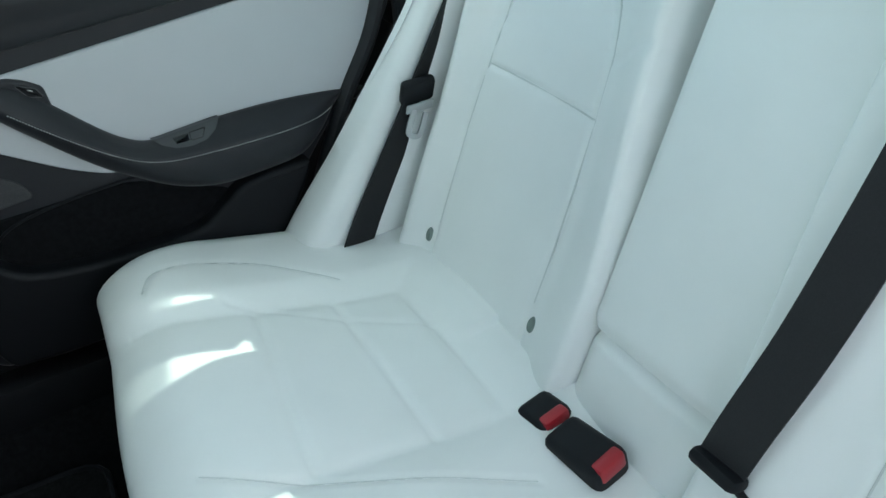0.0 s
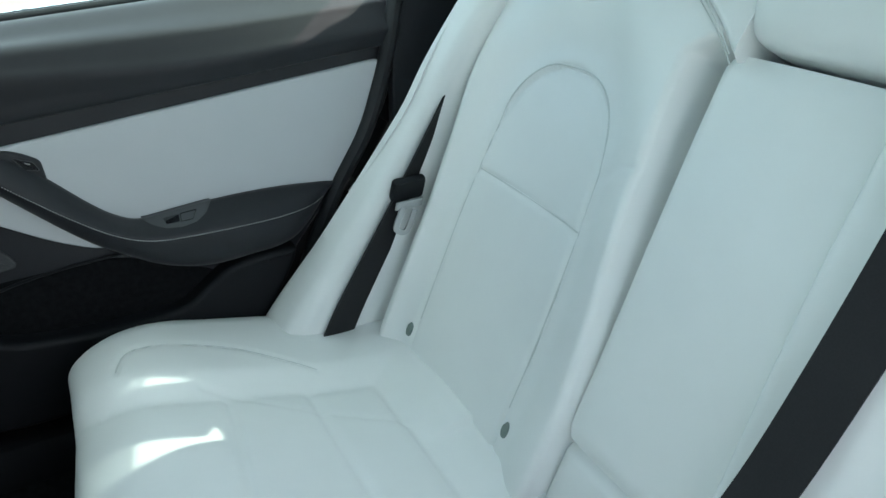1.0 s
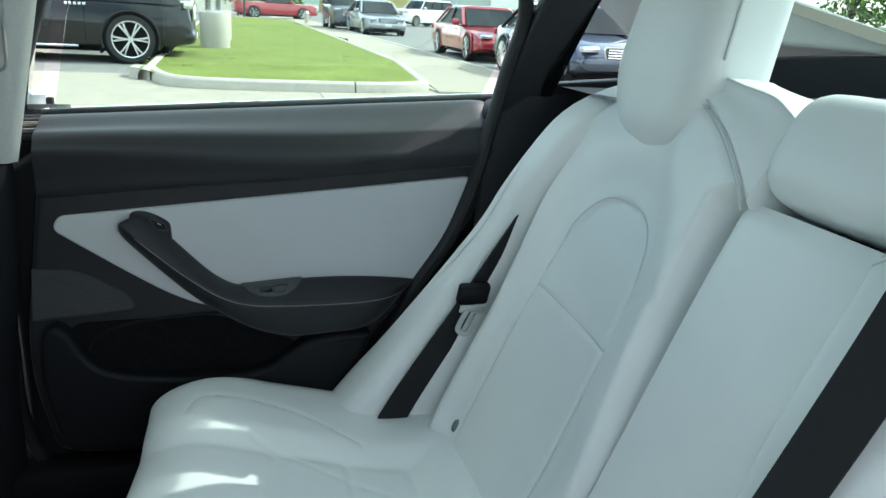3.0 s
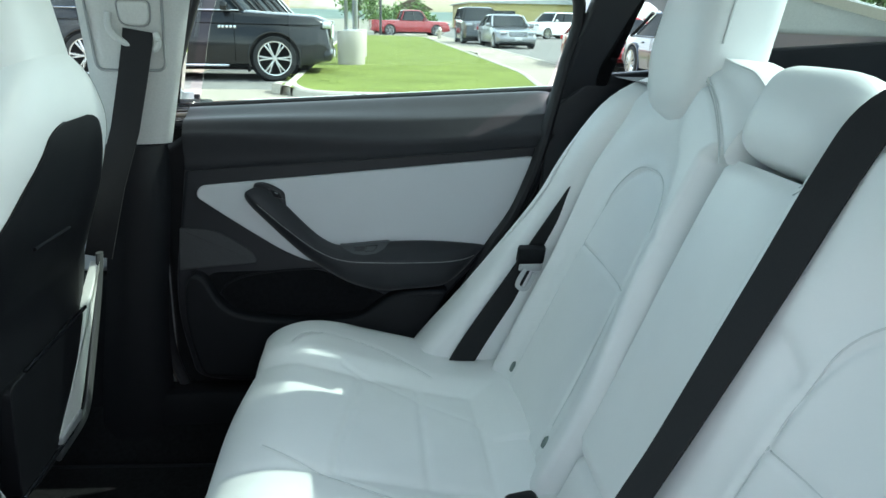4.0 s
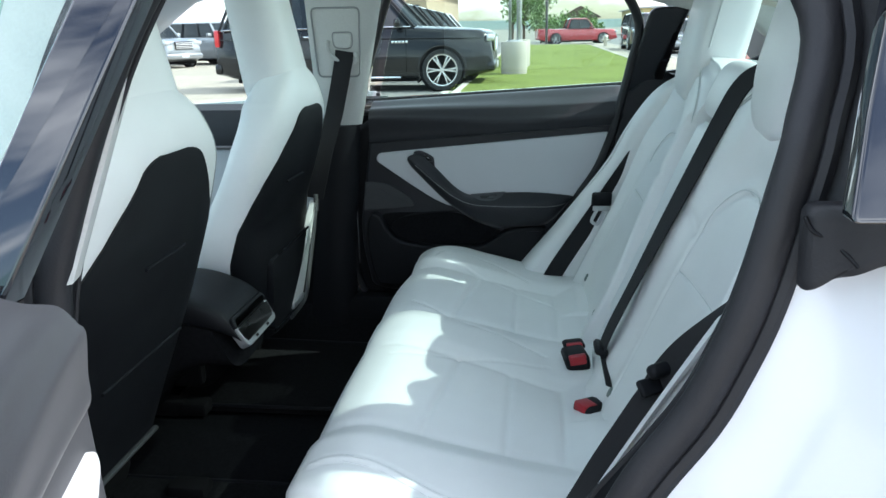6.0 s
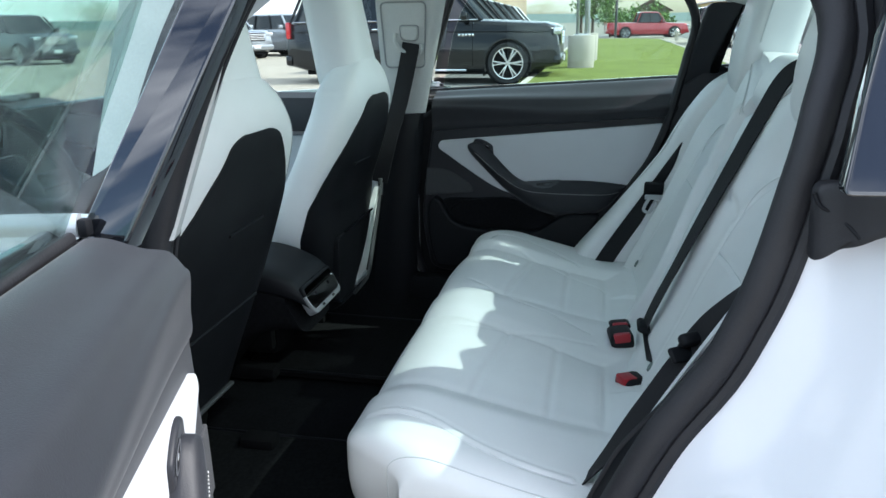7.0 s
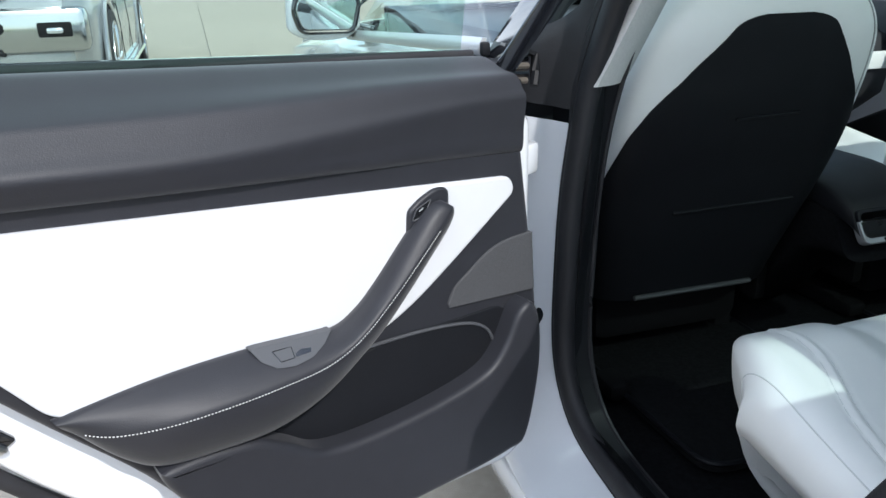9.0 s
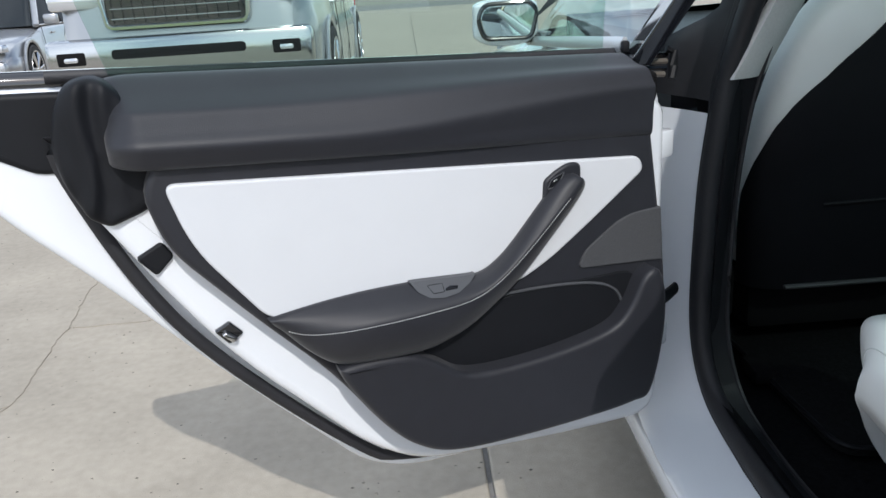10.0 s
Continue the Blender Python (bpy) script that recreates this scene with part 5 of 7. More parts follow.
# ---- front seats, console, dashboard ----
def front_seat(cx, label):
    seat = thing("front_car_seat", label, "car seat", "front seats")

    def frame_at(z):
        """Middle of the back face at that height: y of the rear face."""
        return 0.22 - 0.33 * (z - 0.45) if z > 0.75 else 0.121 + (0.075 if cx > 0 else 0.34) * (0.75 - z)

    def section(z):
        """Rear-view half width and depth."""
        w = 0.218 + 0.032 * math.sin(min(max((z - 0.40) / 0.62, 0), 1) * math.pi) ** 0.7 
        dome = math.sqrt(max(1 - (max(z - 0.86, 0) / 0.24) ** (2.3 if cx > 0 else 3.2), 0.01))
        w *= (0.06 + 0.94 * dome) * (1 - (0.32 if cx > 0 else 0.10) * bump01(0.74 - z, 0.0, 0.28))
        d = (0.062 + 0.045 * (1 - bump01(z, 0.5, 0.9))) * (0.10 + 0.90 * min(dome * 1.25, 1))
        return w, d

    def around(z, t, out=0.0):
        """t runs round the section by length share: 0 at the middle of the back, +-1 at the middle of the front."""
        w, d = section(z)
        a = t * math.pi
        ca, sa = math.cos(a), math.sin(a)
        x = math.copysign(abs(sa) ** 0.52, sa) * (w + out)
        y = -math.copysign(abs(ca) ** 0.62, ca) * (d + out) + d
        crown = (max(z - 0.95, 0.0) / 0.147) ** 2.0
        return Vector((cx + x, frame_at(z) + y + 0.060 * crown, z))

    zs = np.r_[np.linspace(0.50, 1.0, 60), np.linspace(1.006, 1.097, 20)]
    part("backrest", loft([[around(z, t) for t in np.linspace(-1, 1, 90, endpoint=False)] for z in zs]), LEATHER, seat, "white leather backrest", 60)

    def reach(z):
        """How far round the shell goes at that height."""
        w, d = section(z)
        def by_x(a):
            return math.asin(min(a / w, 0.97) ** (1 / 0.52)) / math.pi
        r = float(np.interp(z, [0.30, 0.67, 0.74, 0.81, 0.85, 0.90, 0.95, 0.97, 1.003], [0.46, 0.45, 0.40, 0.33, by_x(0.210), by_x(0.170), by_x(0.128), by_x(0.110), by_x(0.080)]))
        if z > 0.985:
            r *= math.sqrt(max(1 - ((z - 0.985) / 0.0203) ** 2, 0.05))
        return r

    rows_ = []
    for z in np.r_[np.linspace(0.45, 0.97, 80), np.linspace(0.975, 1.0045, 12)]:
        r = reach(z)
        rows_.append([around(z, t * r, 0.0035 if abs(t) < 0.985 else -0.002) for t in np.linspace(-1, 1, 70)])
    shell = part("back_shell", loft(rows_, closed=False, caps=False), BLACK_HARD, seat, "black moulded seat-back shell", 60)
    # pocket panel, its lip, the bottom edge strip and the recess line above
    m_ = 1 if cx > 0 else -1               # outwards
    def panel(x, z, w):
        return Vector((cx + x, frame_at(z) - 0.004 - w, z))
    if cx > 0:
        part("map_pocket", slab(rounded([(-m_ * 0.135, 0.470), (-m_ * 0.150, 0.655), (m_ * 0.135, 0.666), (m_ * 0.100, 0.59), (m_ * 0.0, 0.478)], 0.02), panel, -0.02, 0.006, 0.002), BLACK_HARD, shell, "black map pocket")
        part("pocket_lip", tube([panel(x, 0.661 + 0.02 * x, 0.006) for x in np.linspace(-0.10, 0.140, 12)], 0.0035), BLACK_GLOSS, shell)
        part("lower_edge", tube([panel(x, 0.474, 0.008) for x in np.linspace(-0.135, 0.05, 12)], 0.0035), BLACK_GLOSS, shell)
    else:
        part("pocket_lip", tube([panel(x, 0.654 + 0.012 * x, 0.0005) for x in np.linspace(-0.110, 0.150, 12)], 0.0032), BLACK_HARD, shell)
        part("lower_edge", tube([panel(x, 0.462, 0.004) for x in np.linspace(-0.140, 0.130, 12)], 0.006, 0.005), FRAME_GREY, shell, "dark grey lower edge strip")
    part("recess_line", tube([panel(-m_ * x, 0.832 + 0.03 * x, 0.001) for x in np.linspace(-0.045, 0.085, 10)], 0.003), BLACK_HARD, shell)
    part("headrest", tall_headrest(lambda a, z, d: Vector((cx + a, 0.122 + 0.18 * (z - 1.06) - d, z)), 0.124 if cx > 0 else 0.136, 0.064, 0.945, 1.335, 0.38 if cx > 0 else 0.26, 0.6), LEATHER, seat, "tall white leather headrest", 60)
    part("shoulder_seam", tube([around(z, 0.28, 0.0) for z in np.linspace(0.75, 1.06, 24)], 0.0018, 0.0018, 6), DARK_SEAM, seat)
    # seat cushion and base
    rings = []
    for y in np.linspace(0.40, 0.86, 30):
        f = (y - 0.40) / 0.46
        w = 0.245 - 0.03 * f
        e = 0.03 * bump01(f, 0.9, 1.0) ** 2
        ring = [(cx + t * w, y, 0.505 + 0.07 * f + 0.045 * bump01(abs(t), 0.55, 0.9) - 0.07 * bump01(abs(t), 0.92, 1.0) - e) for t in np.linspace(-1, 1, 30)]
        ring += [(cx + w * 0.95, y, 0.37), (cx - w * 0.95, y, 0.37)]
        rings.append(ring)
    part("seat_cushion", loft(rings), LEATHER, seat, "white leather cushion", 60)
    part("seat_base", block((0.36, 0.42, 0.17), 0.03, pose(cx, 0.50, 0.41)), ARCH, seat)
    for t in (-0.19, 0.19):
        rail_ = part("seat_rail", block((0.045, 0.50, 0.04), 0.006, pose(cx + t, 0.60, 0.29)), ARCH, seat)
        part("rail_cover", block((0.050, 0.08, 0.035), 0.010, pose(cx + t, 0.335 if cx > 0 else 0.19, 0.290)), ARCH, rail_)
    part("side_shield", block((0.03, 0.36, 0.12), 0.012, pose(cx - 0.225, 0.46, 0.43)), ARCH, seat)
    part("side_shield", block((0.03, 0.36, 0.12), 0.012, pose(cx + 0.225, 0.46, 0.43)), ARCH, seat)
    # pale cloth gusset and grey frame edge on the outer side
    if cx > 0:
        gus = rounded([(0.222, 0.722), (0.186, 0.69), (0.146, 0.660), (0.112, 0.600), (0.000, 0.492), (0.006, 0.478), (0.092, 0.480), (0.118, 0.52)], [0.004, 0.02, 0.01, 0.03, 0.006, 0.004, 0.012, 0.02])
        part("side_gusset", slab(gus, panel, -0.01, 0.007, 0.004), PILLAR_CLOTH, seat, "pale cloth gusset")
        # sunlit lower end of the gusset, its brightness put into a lighter material
        part("gusset_foot", slab(rounded([(0.004, 0.492), (0.004, 0.476), (0.092, 0.477), (0.094, 0.494)], 0.004), panel, 0.0, 0.012, 0.003), SATIN_TRIM, seat, "bright gusset edge")
        part("frame_edge", tube([panel(x, z, 0.004) for x, z in smooth([(0.226, 0.735), (0.222, 0.70), (0.196, 0.62), (0.154, 0.52), (0.134, 0.478), (0.10, 0.464), (0.0, 0.460)], 50)], 0.011, 0.006, 10, up=(0, 1, 0)), FRAME_GREY, seat, "grey frame edge")
    return seat


front_seat(-0.345, "white leather driver's seat with black back shell")
front_seat(0.375, "white leather passenger seat with black back shell")

console = thing("centre_console", "black centre console with rear air vents", "console")
def console_ring(y, low, top, w):
    ring = []
    for t in np.linspace(0, 2 * math.pi, 36, endpoint=False):
        ca, sa = math.cos(t), math.sin(t)
        z = (low + top) / 2 + math.copysign(abs(sa) ** 0.5, sa) * (top - low) / 2
        ring.append((0.002 + math.copysign(abs(ca) ** 0.45, ca) * w, y + 0.55 * (z - 0.60) * (1 - bump01(y, 0.09, 0.32)), z))
    return ring


# padded upper part with its underside rising forwards; sides below blackened for shade
rings = []
for y in np.r_[0.090, 0.096, 0.106, 0.12, 0.14, np.linspace(0.165, 1.2, 30)]:
    k = min(max((y - 0.088) / 0.16, 0.0), 1.0)
    f = math.sqrt(k * (2 - k))
    rings.append(console_ring(y, 0.566 + 0.050 * f, 0.634 + 0.052 * f, 0.088 + 0.018 * f))
part("console_body", loft(rings), BLACK_HARD, console, "", 40)
part("console_side", loft([console_ring(y, 0.30 + 0.22 * (1 - bump01(y, 0.20, 0.42)), 0.63 + 0.03 * bump01(y, 0.13, 0.25), 0.094) for y in np.r_[0.135, 0.142, 0.16, np.linspace(0.19, 1.2, 20)]]), CARPET, console, "console side blackened for shade", 40)
def vent_face(x, z, w):
    """The vent panel leans forwards towards its top."""
    zz = 0.567 + (z - 0.536) * 0.63
    return Vector((0.002 + x * 0.88, 0.0735 + 0.55 * (zz - 0.567) - 0.876 * w, zz + 0.48 * w))
part("vent_chin", slab(rounded([(-0.094, 0.536), (-0.098, 0.600), (-0.090, 0.600), (-0.086, 0.556), (0.086, 0.556), (0.090, 0.600), (0.098, 0.600), (0.094, 0.536)], [0.02, 0.003, 0.003, 0.012, 0.012, 0.003, 0.003, 0.02]), vent_face, -0.01, 0.0085, 0.003), SILVER_PLASTIC, console, "satin grey vent chin")
vent = part("vent_opening", slab(rounded([(-0.086, 0.557), (-0.090, 0.618), (0.090, 0.618), (0.086, 0.557)], 0.010), vent_face, -0.01, 0.0045, 0.002), ARCH, console, "black air vents")
part("vent_hood", slab(rounded([(-0.098, 0.600), (-0.098, 0.632), (0.098, 0.632), (0.098, 0.600), (0.090, 0.600), (0.088, 0.618), (-0.088, 0.618), (-0.090, 0.600)], [0.003, 0.018, 0.018, 0.003, 0.003, 0.01, 0.01, 0.003]), vent_face, -0.01, 0.0095, 0.003), BLACK_HARD, console)
part("vent_frame", tube([vent_face(x, z, 0.006) for x, z in rounded([(-0.087, 0.556), (-0.090, 0.619), (0.090, 0.619), (0.087, 0.556)], 0.010)], 0.0016, 0.0016, 6, True), SATIN_TRIM, vent, "thin bright vent frame")
part("louvre", slab([(-0.086, 0.586), (0.086, 0.586), (0.086, 0.589), (-0.086, 0.589)], vent_face, 0.0, 0.006, 0.001, 1), SILVER_PLASTIC, vent)
part("vent_divider", slab([(-0.004, 0.558), (0.004, 0.558), (0.004, 0.617), (-0.004, 0.617)], vent_face, 0.0, 0.008, 0.001, 1), BLACK_HARD, vent)
for x in (-0.044, 0.044):
    part("vent_tab", slab(rounded([(x - 0.006, 0.582), (x + 0.006, 0.582), (x + 0.006, 0.594), (x - 0.006, 0.594)], 0.002), vent_face, 0.0, 0.010, 0.002, 1), BLACK_HARD, vent)
for x in (-0.035, 0.035):
    part("charge_port", slab(rounded([(x - 0.007, 0.541), (x + 0.007, 0.541), (x + 0.007, 0.549), (x - 0.007, 0.549)], 0.002), vent_face, 0.0, 0.0095, 0.001, 1), ARCH, console)
dash = thing("dashboard", "dark dashboard with pale band under the windshield", "dashboard")
rings = []
for x in np.linspace(-0.70, 0.70, 30):
    rings.append([(x, y, z) for y, z in ((0.82, 0.70), (0.80, 0.80), (0.83, 0.87), (0.92, 0.905), (1.10, 0.93), (1.28, 0.96), (1.28, 0.60), (0.95, 0.60))])
part("dash_top", loft(rings), BLACK_SOFT, dash, "", 50)
part("dash_band", block((1.36, 0.012, 0.05), 0.004, pose(0, 0.797, 0.80)), LEATHER, dash, "pale dash band")
part("screen", block((0.38, 0.014, 0.235), 0.006, pose(0.0, 0.70, 0.90, 12, 0, 0)), BLACK_GLOSS, dash, "black touch screen")
wheel = thing("steering_wheel", "black three-spoke steering wheel", "steering wheel")
WM = pose(-0.34, 0.56, 0.885, 66, 0, 0)
part("wheel_rim", tube([WM @ Vector((0.18 * math.cos(t), 0.175 * math.sin(t), 0)) for t in np.linspace(0, 2 * math.pi, 48, endpoint=False)], 0.016, 0.016, 10, True, up=tuple(WM.to_3x3() @ Vector((0, 0, 1)))), BLACK_SOFT, wheel)
part("hub", block((0.17, 0.13, 0.05), 0.02, WM @ pose(0, 0, -0.01)), BLACK_SOFT, wheel)
for a in (0, 180, 270):
    part("spoke", block((0.14, 0.035, 0.02), 0.008, WM @ pose(0, 0, 0, 0, 0, a) @ pose(0.11, 0, -0.005)), BLACK_HARD, wheel)
part("column", tube([(-0.34, 0.60, 0.86), (-0.34, 0.85, 0.76)], 0.045), BLACK_HARD, wheel)

# front belt on the right pillar
fb = thing("seat_belt", "black front seat belt hanging from the pillar loop", "seat belt", "front seat belts")
def on_pillar(y, z, w=0.0):
    return Vector((0.678 - 0.40 * (z - 0.92) - w, y, z))
part("webbing", strip([on_pillar(0.008, 1.122, 0.004), on_pillar(0.012, 1.10, 0.012), on_pillar(0.030, 1.04, 0.018), on_pillar(0.060, 0.95, 0.024), (0.632, 0.092, 0.85), (0.625, 0.125, 0.72)], (0.10, 1, 0.16), 0.050), WEBBING, fb)
part("pillar_loop", tube(smooth([on_pillar(0.050, 1.150, 0.002), on_pillar(0.052, 1.125, 0.010), on_pillar(0.036, 1.104, 0.008), on_pillar(0.008, 1.096, 0.004), on_pillar(-0.014, 1.092, 0.008), on_pillar(-0.022, 1.104, 0.010), on_pillar(-0.018, 1.118, 0.004)], 40), 0.006, 0.006), PILLAR_CLOTH, fb, "pale belt loop")
part("loop_cover", slab(rounded([(-0.012, 1.128), (0.034, 1.132), (0.034, 1.168), (-0.016, 1.168)], [0.02, 0.014, 0.010, 0.010]), on_pillar, -0.004, 0.006, 0.003), PILLAR_CLOTH, fb, "pale loop cover")
part("cover_gap", tube([on_pillar(y, z, 0.001) for y, z in rounded([(-0.014, 1.126), (0.036, 1.130), (0.036, 1.170), (-0.018, 1.170)], [0.02, 0.014, 0.010, 0.010])], 0.0014, 0.0014, 6, True, up=(1, 0, 0)), DARK_SEAM, fb)
part("adjuster_slot", tube([on_pillar(y, z, 0.001) for y, z in rounded([(0.090, 1.055), (-0.024, 1.055), (-0.045, 1.23), (0.082, 1.23)], 0.015)], 0.0025, 0.0025, 6, True, up=(1, 0, 0)), DARK_SEAM, fb)
# front doors inside: pale panel and black sill seen between the seats
for s in (1, -1):
    fd = thing("front_door_lining", "black and white lining of the front door", "door lining", "front door linings")
    part("upper_pad", loft([[(s * (0.76 - w), y, z) for w, z in ((0.0, 0.955), (0.02, 0.975), (0.055, 0.96), (0.075, 0.92), (0.075, 0.86), (0.0, 0.85))] for y in (0.13, 0.5, 0.95)]), BLACK_SOFT, fd)
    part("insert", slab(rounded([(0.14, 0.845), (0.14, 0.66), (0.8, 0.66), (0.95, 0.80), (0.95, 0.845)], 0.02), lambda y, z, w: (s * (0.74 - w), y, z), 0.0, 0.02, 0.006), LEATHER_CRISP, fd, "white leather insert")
    part("lower_trim", slab(rounded([(0.13, 0.28), (0.13, 0.655), (0.8, 0.655), (1.1, 0.5), (1.1, 0.28)], 0.02), lambda y, z, w: (s * (0.74 - w), y, z), 0.0, 0.035, 0.01), BLACK_HARD, fd)


# ---- the lot ----
def rect(x0, y0, x1, y1):
    return np.array([(x0, y0), (x1, y0), (x1, y1), (x0, y1)], float)


def up_slab(outline, low, high, soft=0.01):
    return slab(outline, lambda x, y, w: (x, y, w), low, high, soft, 2)


rings = [[(r * math.cos(a), r * math.sin(a), -0.03 - max(r - 200, 0) * 0.0005) for a in np.linspace(0, 2 * math.pi, 64, endpoint=False)] for r in (0.5, 30, 80, 200, 900, 3500)]
structure("ground", loft(rings), FIELD, "wide pale ground reaching the horizon", "ground")
lot = structure("lot_base", up_slab(rect(-60, -5.4, 70, 60), -0.028, -0.012, 0.002), ASPHALT, "base under the concrete parking lot", "parking lot")
road = structure("road", up_slab(rect(-120, -16, 130, -5.55), -0.028, -0.006, 0.002), ASPHALT, "grey street beside the walkway", "road")
far_green = structure("verge", up_slab(rect(-120, -40, 130, -16.3), -0.028, 0.01, 0.005), GRASS, "green verge across the street", "verge")

# concrete slabs of the lot, each with open joints
SX, SY = 4.4, 4.6
slab_mesh = None
for i in range(-6, 11):
    for j in range(-2, 10):
        x0, y0 = -1.10 + i * SX, -1.45 + j * SY
        if x0 > 9 and j < 1:
            continue
        if slab_mesh is None:
            ob = part("concrete_slab", up_slab(rounded(rect(0.006, 0.006, SX - 0.006, SY - 0.006), 0.01, 2), -0.02, 0.0, 0.006), CONCRETE, lot)
            slab_mesh = ob.data
        else:
            ob = new("concrete_slab", slab_mesh)
            ob.parent = lot
        ob.location = (x0, y0, 0.0)

# fine cracks in the slabs beside the car
for pts in ([(-2.60, 0.55), (-2.47, 0.823), (-2.492, 1.071), (-2.525, 1.354), (-2.45, 1.378), (-2.30, 1.383), (-2.15, 1.42)], [(-3.4, 0.2), (-3.1, 0.5), (-2.75, 0.62), (-2.47, 0.823)], [(-2.52, 1.35), (-2.6, 1.9), (-2.5, 2.5)]):
    run = smooth(pts, 40)
    rnd = random.Random(int(abs(pts[0][0]) * 100))
    part("crack", strip([(x + 0.006 * rnd.uniform(-1, 1), y + 0.006 * rnd.uniform(-1, 1), 0.0010) for x, y in run], (1, 0.2, 0), 0.0022), CRACK, lot)

# loose grit on the slabs beside the car
rng = random.Random(11)
verts, faces = [], []
for k in range(2600):
    x, y, r = -0.95 - 3.6 * rng.random() ** 1.2, -1.2 + 4.2 * rng.random(), 0.0012 + 0.0028 * rng.random() ** 3
    n = len(verts)
    verts += [(x + r * 1.3 * math.cos(a), y + r * math.sin(a), 0.0004) for a in (0.3, 1.7, 2.9, 4.1, 5.4)] + [(x, y, r * 0.8)]
    faces += [(n + i, n + (i + 1) % 5, n + 5) for i in range(5)]
me = bpy.data.meshes.new("loose_grit")
me.from_pydata(verts, [], faces)
me.materials.append(GRIT)
tagged(new("loose_grit", me), "fine dark grit scattered on the concrete", "grit", "", "stuff")

# planted island with its kerb
isle = rounded([(11.9, 0.98), (10.25, 0.55), (10.1, -0.6), (10.15, -2.3), (10.5, -3.15), (15.0, -3.65), (25.0, -3.75), (48.0, -3.9), (50.0, -2.0), (50.0, 1.15), (30.0, 1.1)], [0.5, 0.6, 0.4, 0.5, 0.5, 1, 1, 0.8, 1, 0.8, 1], 6)
isle = smooth([tuple(p) for p in isle], 240, True)
inner = shrink(isle, 0.16)
edge = np.array(shrink(isle, 0.15))
rings = []
for x in np.linspace(edge[:, 0].min() + 0.02, edge[:, 0].max() - 0.02, 140):
    ys = []
    for p, q in zip(edge, np.roll(edge, -1, 0)):
        if (p[0] - x) * (q[0] - x) < 0:
            ys.append(p[1] + (q[1] - p[1]) * (x - p[0]) / (q[0] - p[0]))
    rings.append([(x, y, 0.125 + 0.006 * noise.noise(Vector((x * 1.3, y * 1.3, 0)))) for y in np.linspace(min(ys), max(ys), 24)])
structure("lawn", loft(rings, closed=False, caps=False), GRASS, "mown green grass island in the lot", "lawn")
kerb = structure("kerb_base", loft([[(x, y, -0.02) for x, y in isle], [(x, y, 0.005) for x, y in isle]], True, False), KERB, "concrete kerb round the lawn", "kerb")
for k in range(0, 240, 8):
    idx = [(k + n) % 240 for n in range(9)]
    rings = []
    for n, i in enumerate(idx):
        o, q = isle[i], inner[i]
        if n in (0, 8):
            j = idx[1] if n == 0 else idx[7]
            o, q = o + (isle[j] - o) * 0.03, q + (inner[j] - q) * 0.03
        d = q - o
        rings.append([(*(o + d * a), z) for a, z in ((0.0, -0.01), (0.02, 0.06), (0.10, 0.115), (0.28, 0.140), (0.8, 0.146), (1.0, 0.13), (1.0, 0.0))])
    part("kerb_stone", loft(rings), KERB, kerb)

walkway = structure("walkway", up_slab(rect(10.6, -5.5, 70, -3.2), -0.02, 0.02, 0.004), KERB, "pale concrete walkway beside the grass", "walkway")
edge_y = lambda x: float(np.interp(x, [10.4, 15.0, 25.0, 48.0, 70], [-3.2, -3.68, -3.78, -3.95, -4.0]))
x = 10.3
while x < 60:
    part("walkway_slab", up_slab(np.array([(x + 0.008, -5.42), (x + 1.6 - 0.008, -5.42), (x + 1.592, edge_y(x + 1.6) - 0.01), (x + 0.008, edge_y(x) - 0.01)]), 0.0, 0.035, 0.006), WALKWAY, walkway)
    x += 1.6
x = 9.0
while x < 60:
    part("edge_kerb", up_slab(rect(x + 0.004, -5.58, x + 2.39, -5.43), -0.02, 0.05, 0.02), KERB, walkway)
    x += 2.4

# blades of grass on the island
rng = random.Random(4)
bm = bmesh.new()
count = 0
while count < 14000:
    x = 10.3 + 26 * rng.random() ** 1.7
    y = -3.8 + 4.9 * rng.random()
    if x < 12 and (y > 0.3 or y < -2.6):
        continue
    if y < edge_y(x) + 0.2:
        continue
    h, a, t = 0.006 + 0.008 * rng.random(), rng.random() * 6.28, 0.02 + rng.random() * 0.03
    w = 0.012 + 0.0006 * (x - 10)
    ca, sa = math.cos(a), math.sin(a)
    v = [bm.verts.new((x - ca * w, y - sa * w, 0.12)), bm.verts.new((x + ca * w, y + sa * w, 0.12)), bm.verts.new((x + sa * t, y - ca * t, 0.12 + h))]
    bm.faces.new(v)
    count += 1
tagged(part("grass_blades", bm, BLADE), "short green blades of the mown lawn", "grass", "", "stuff")


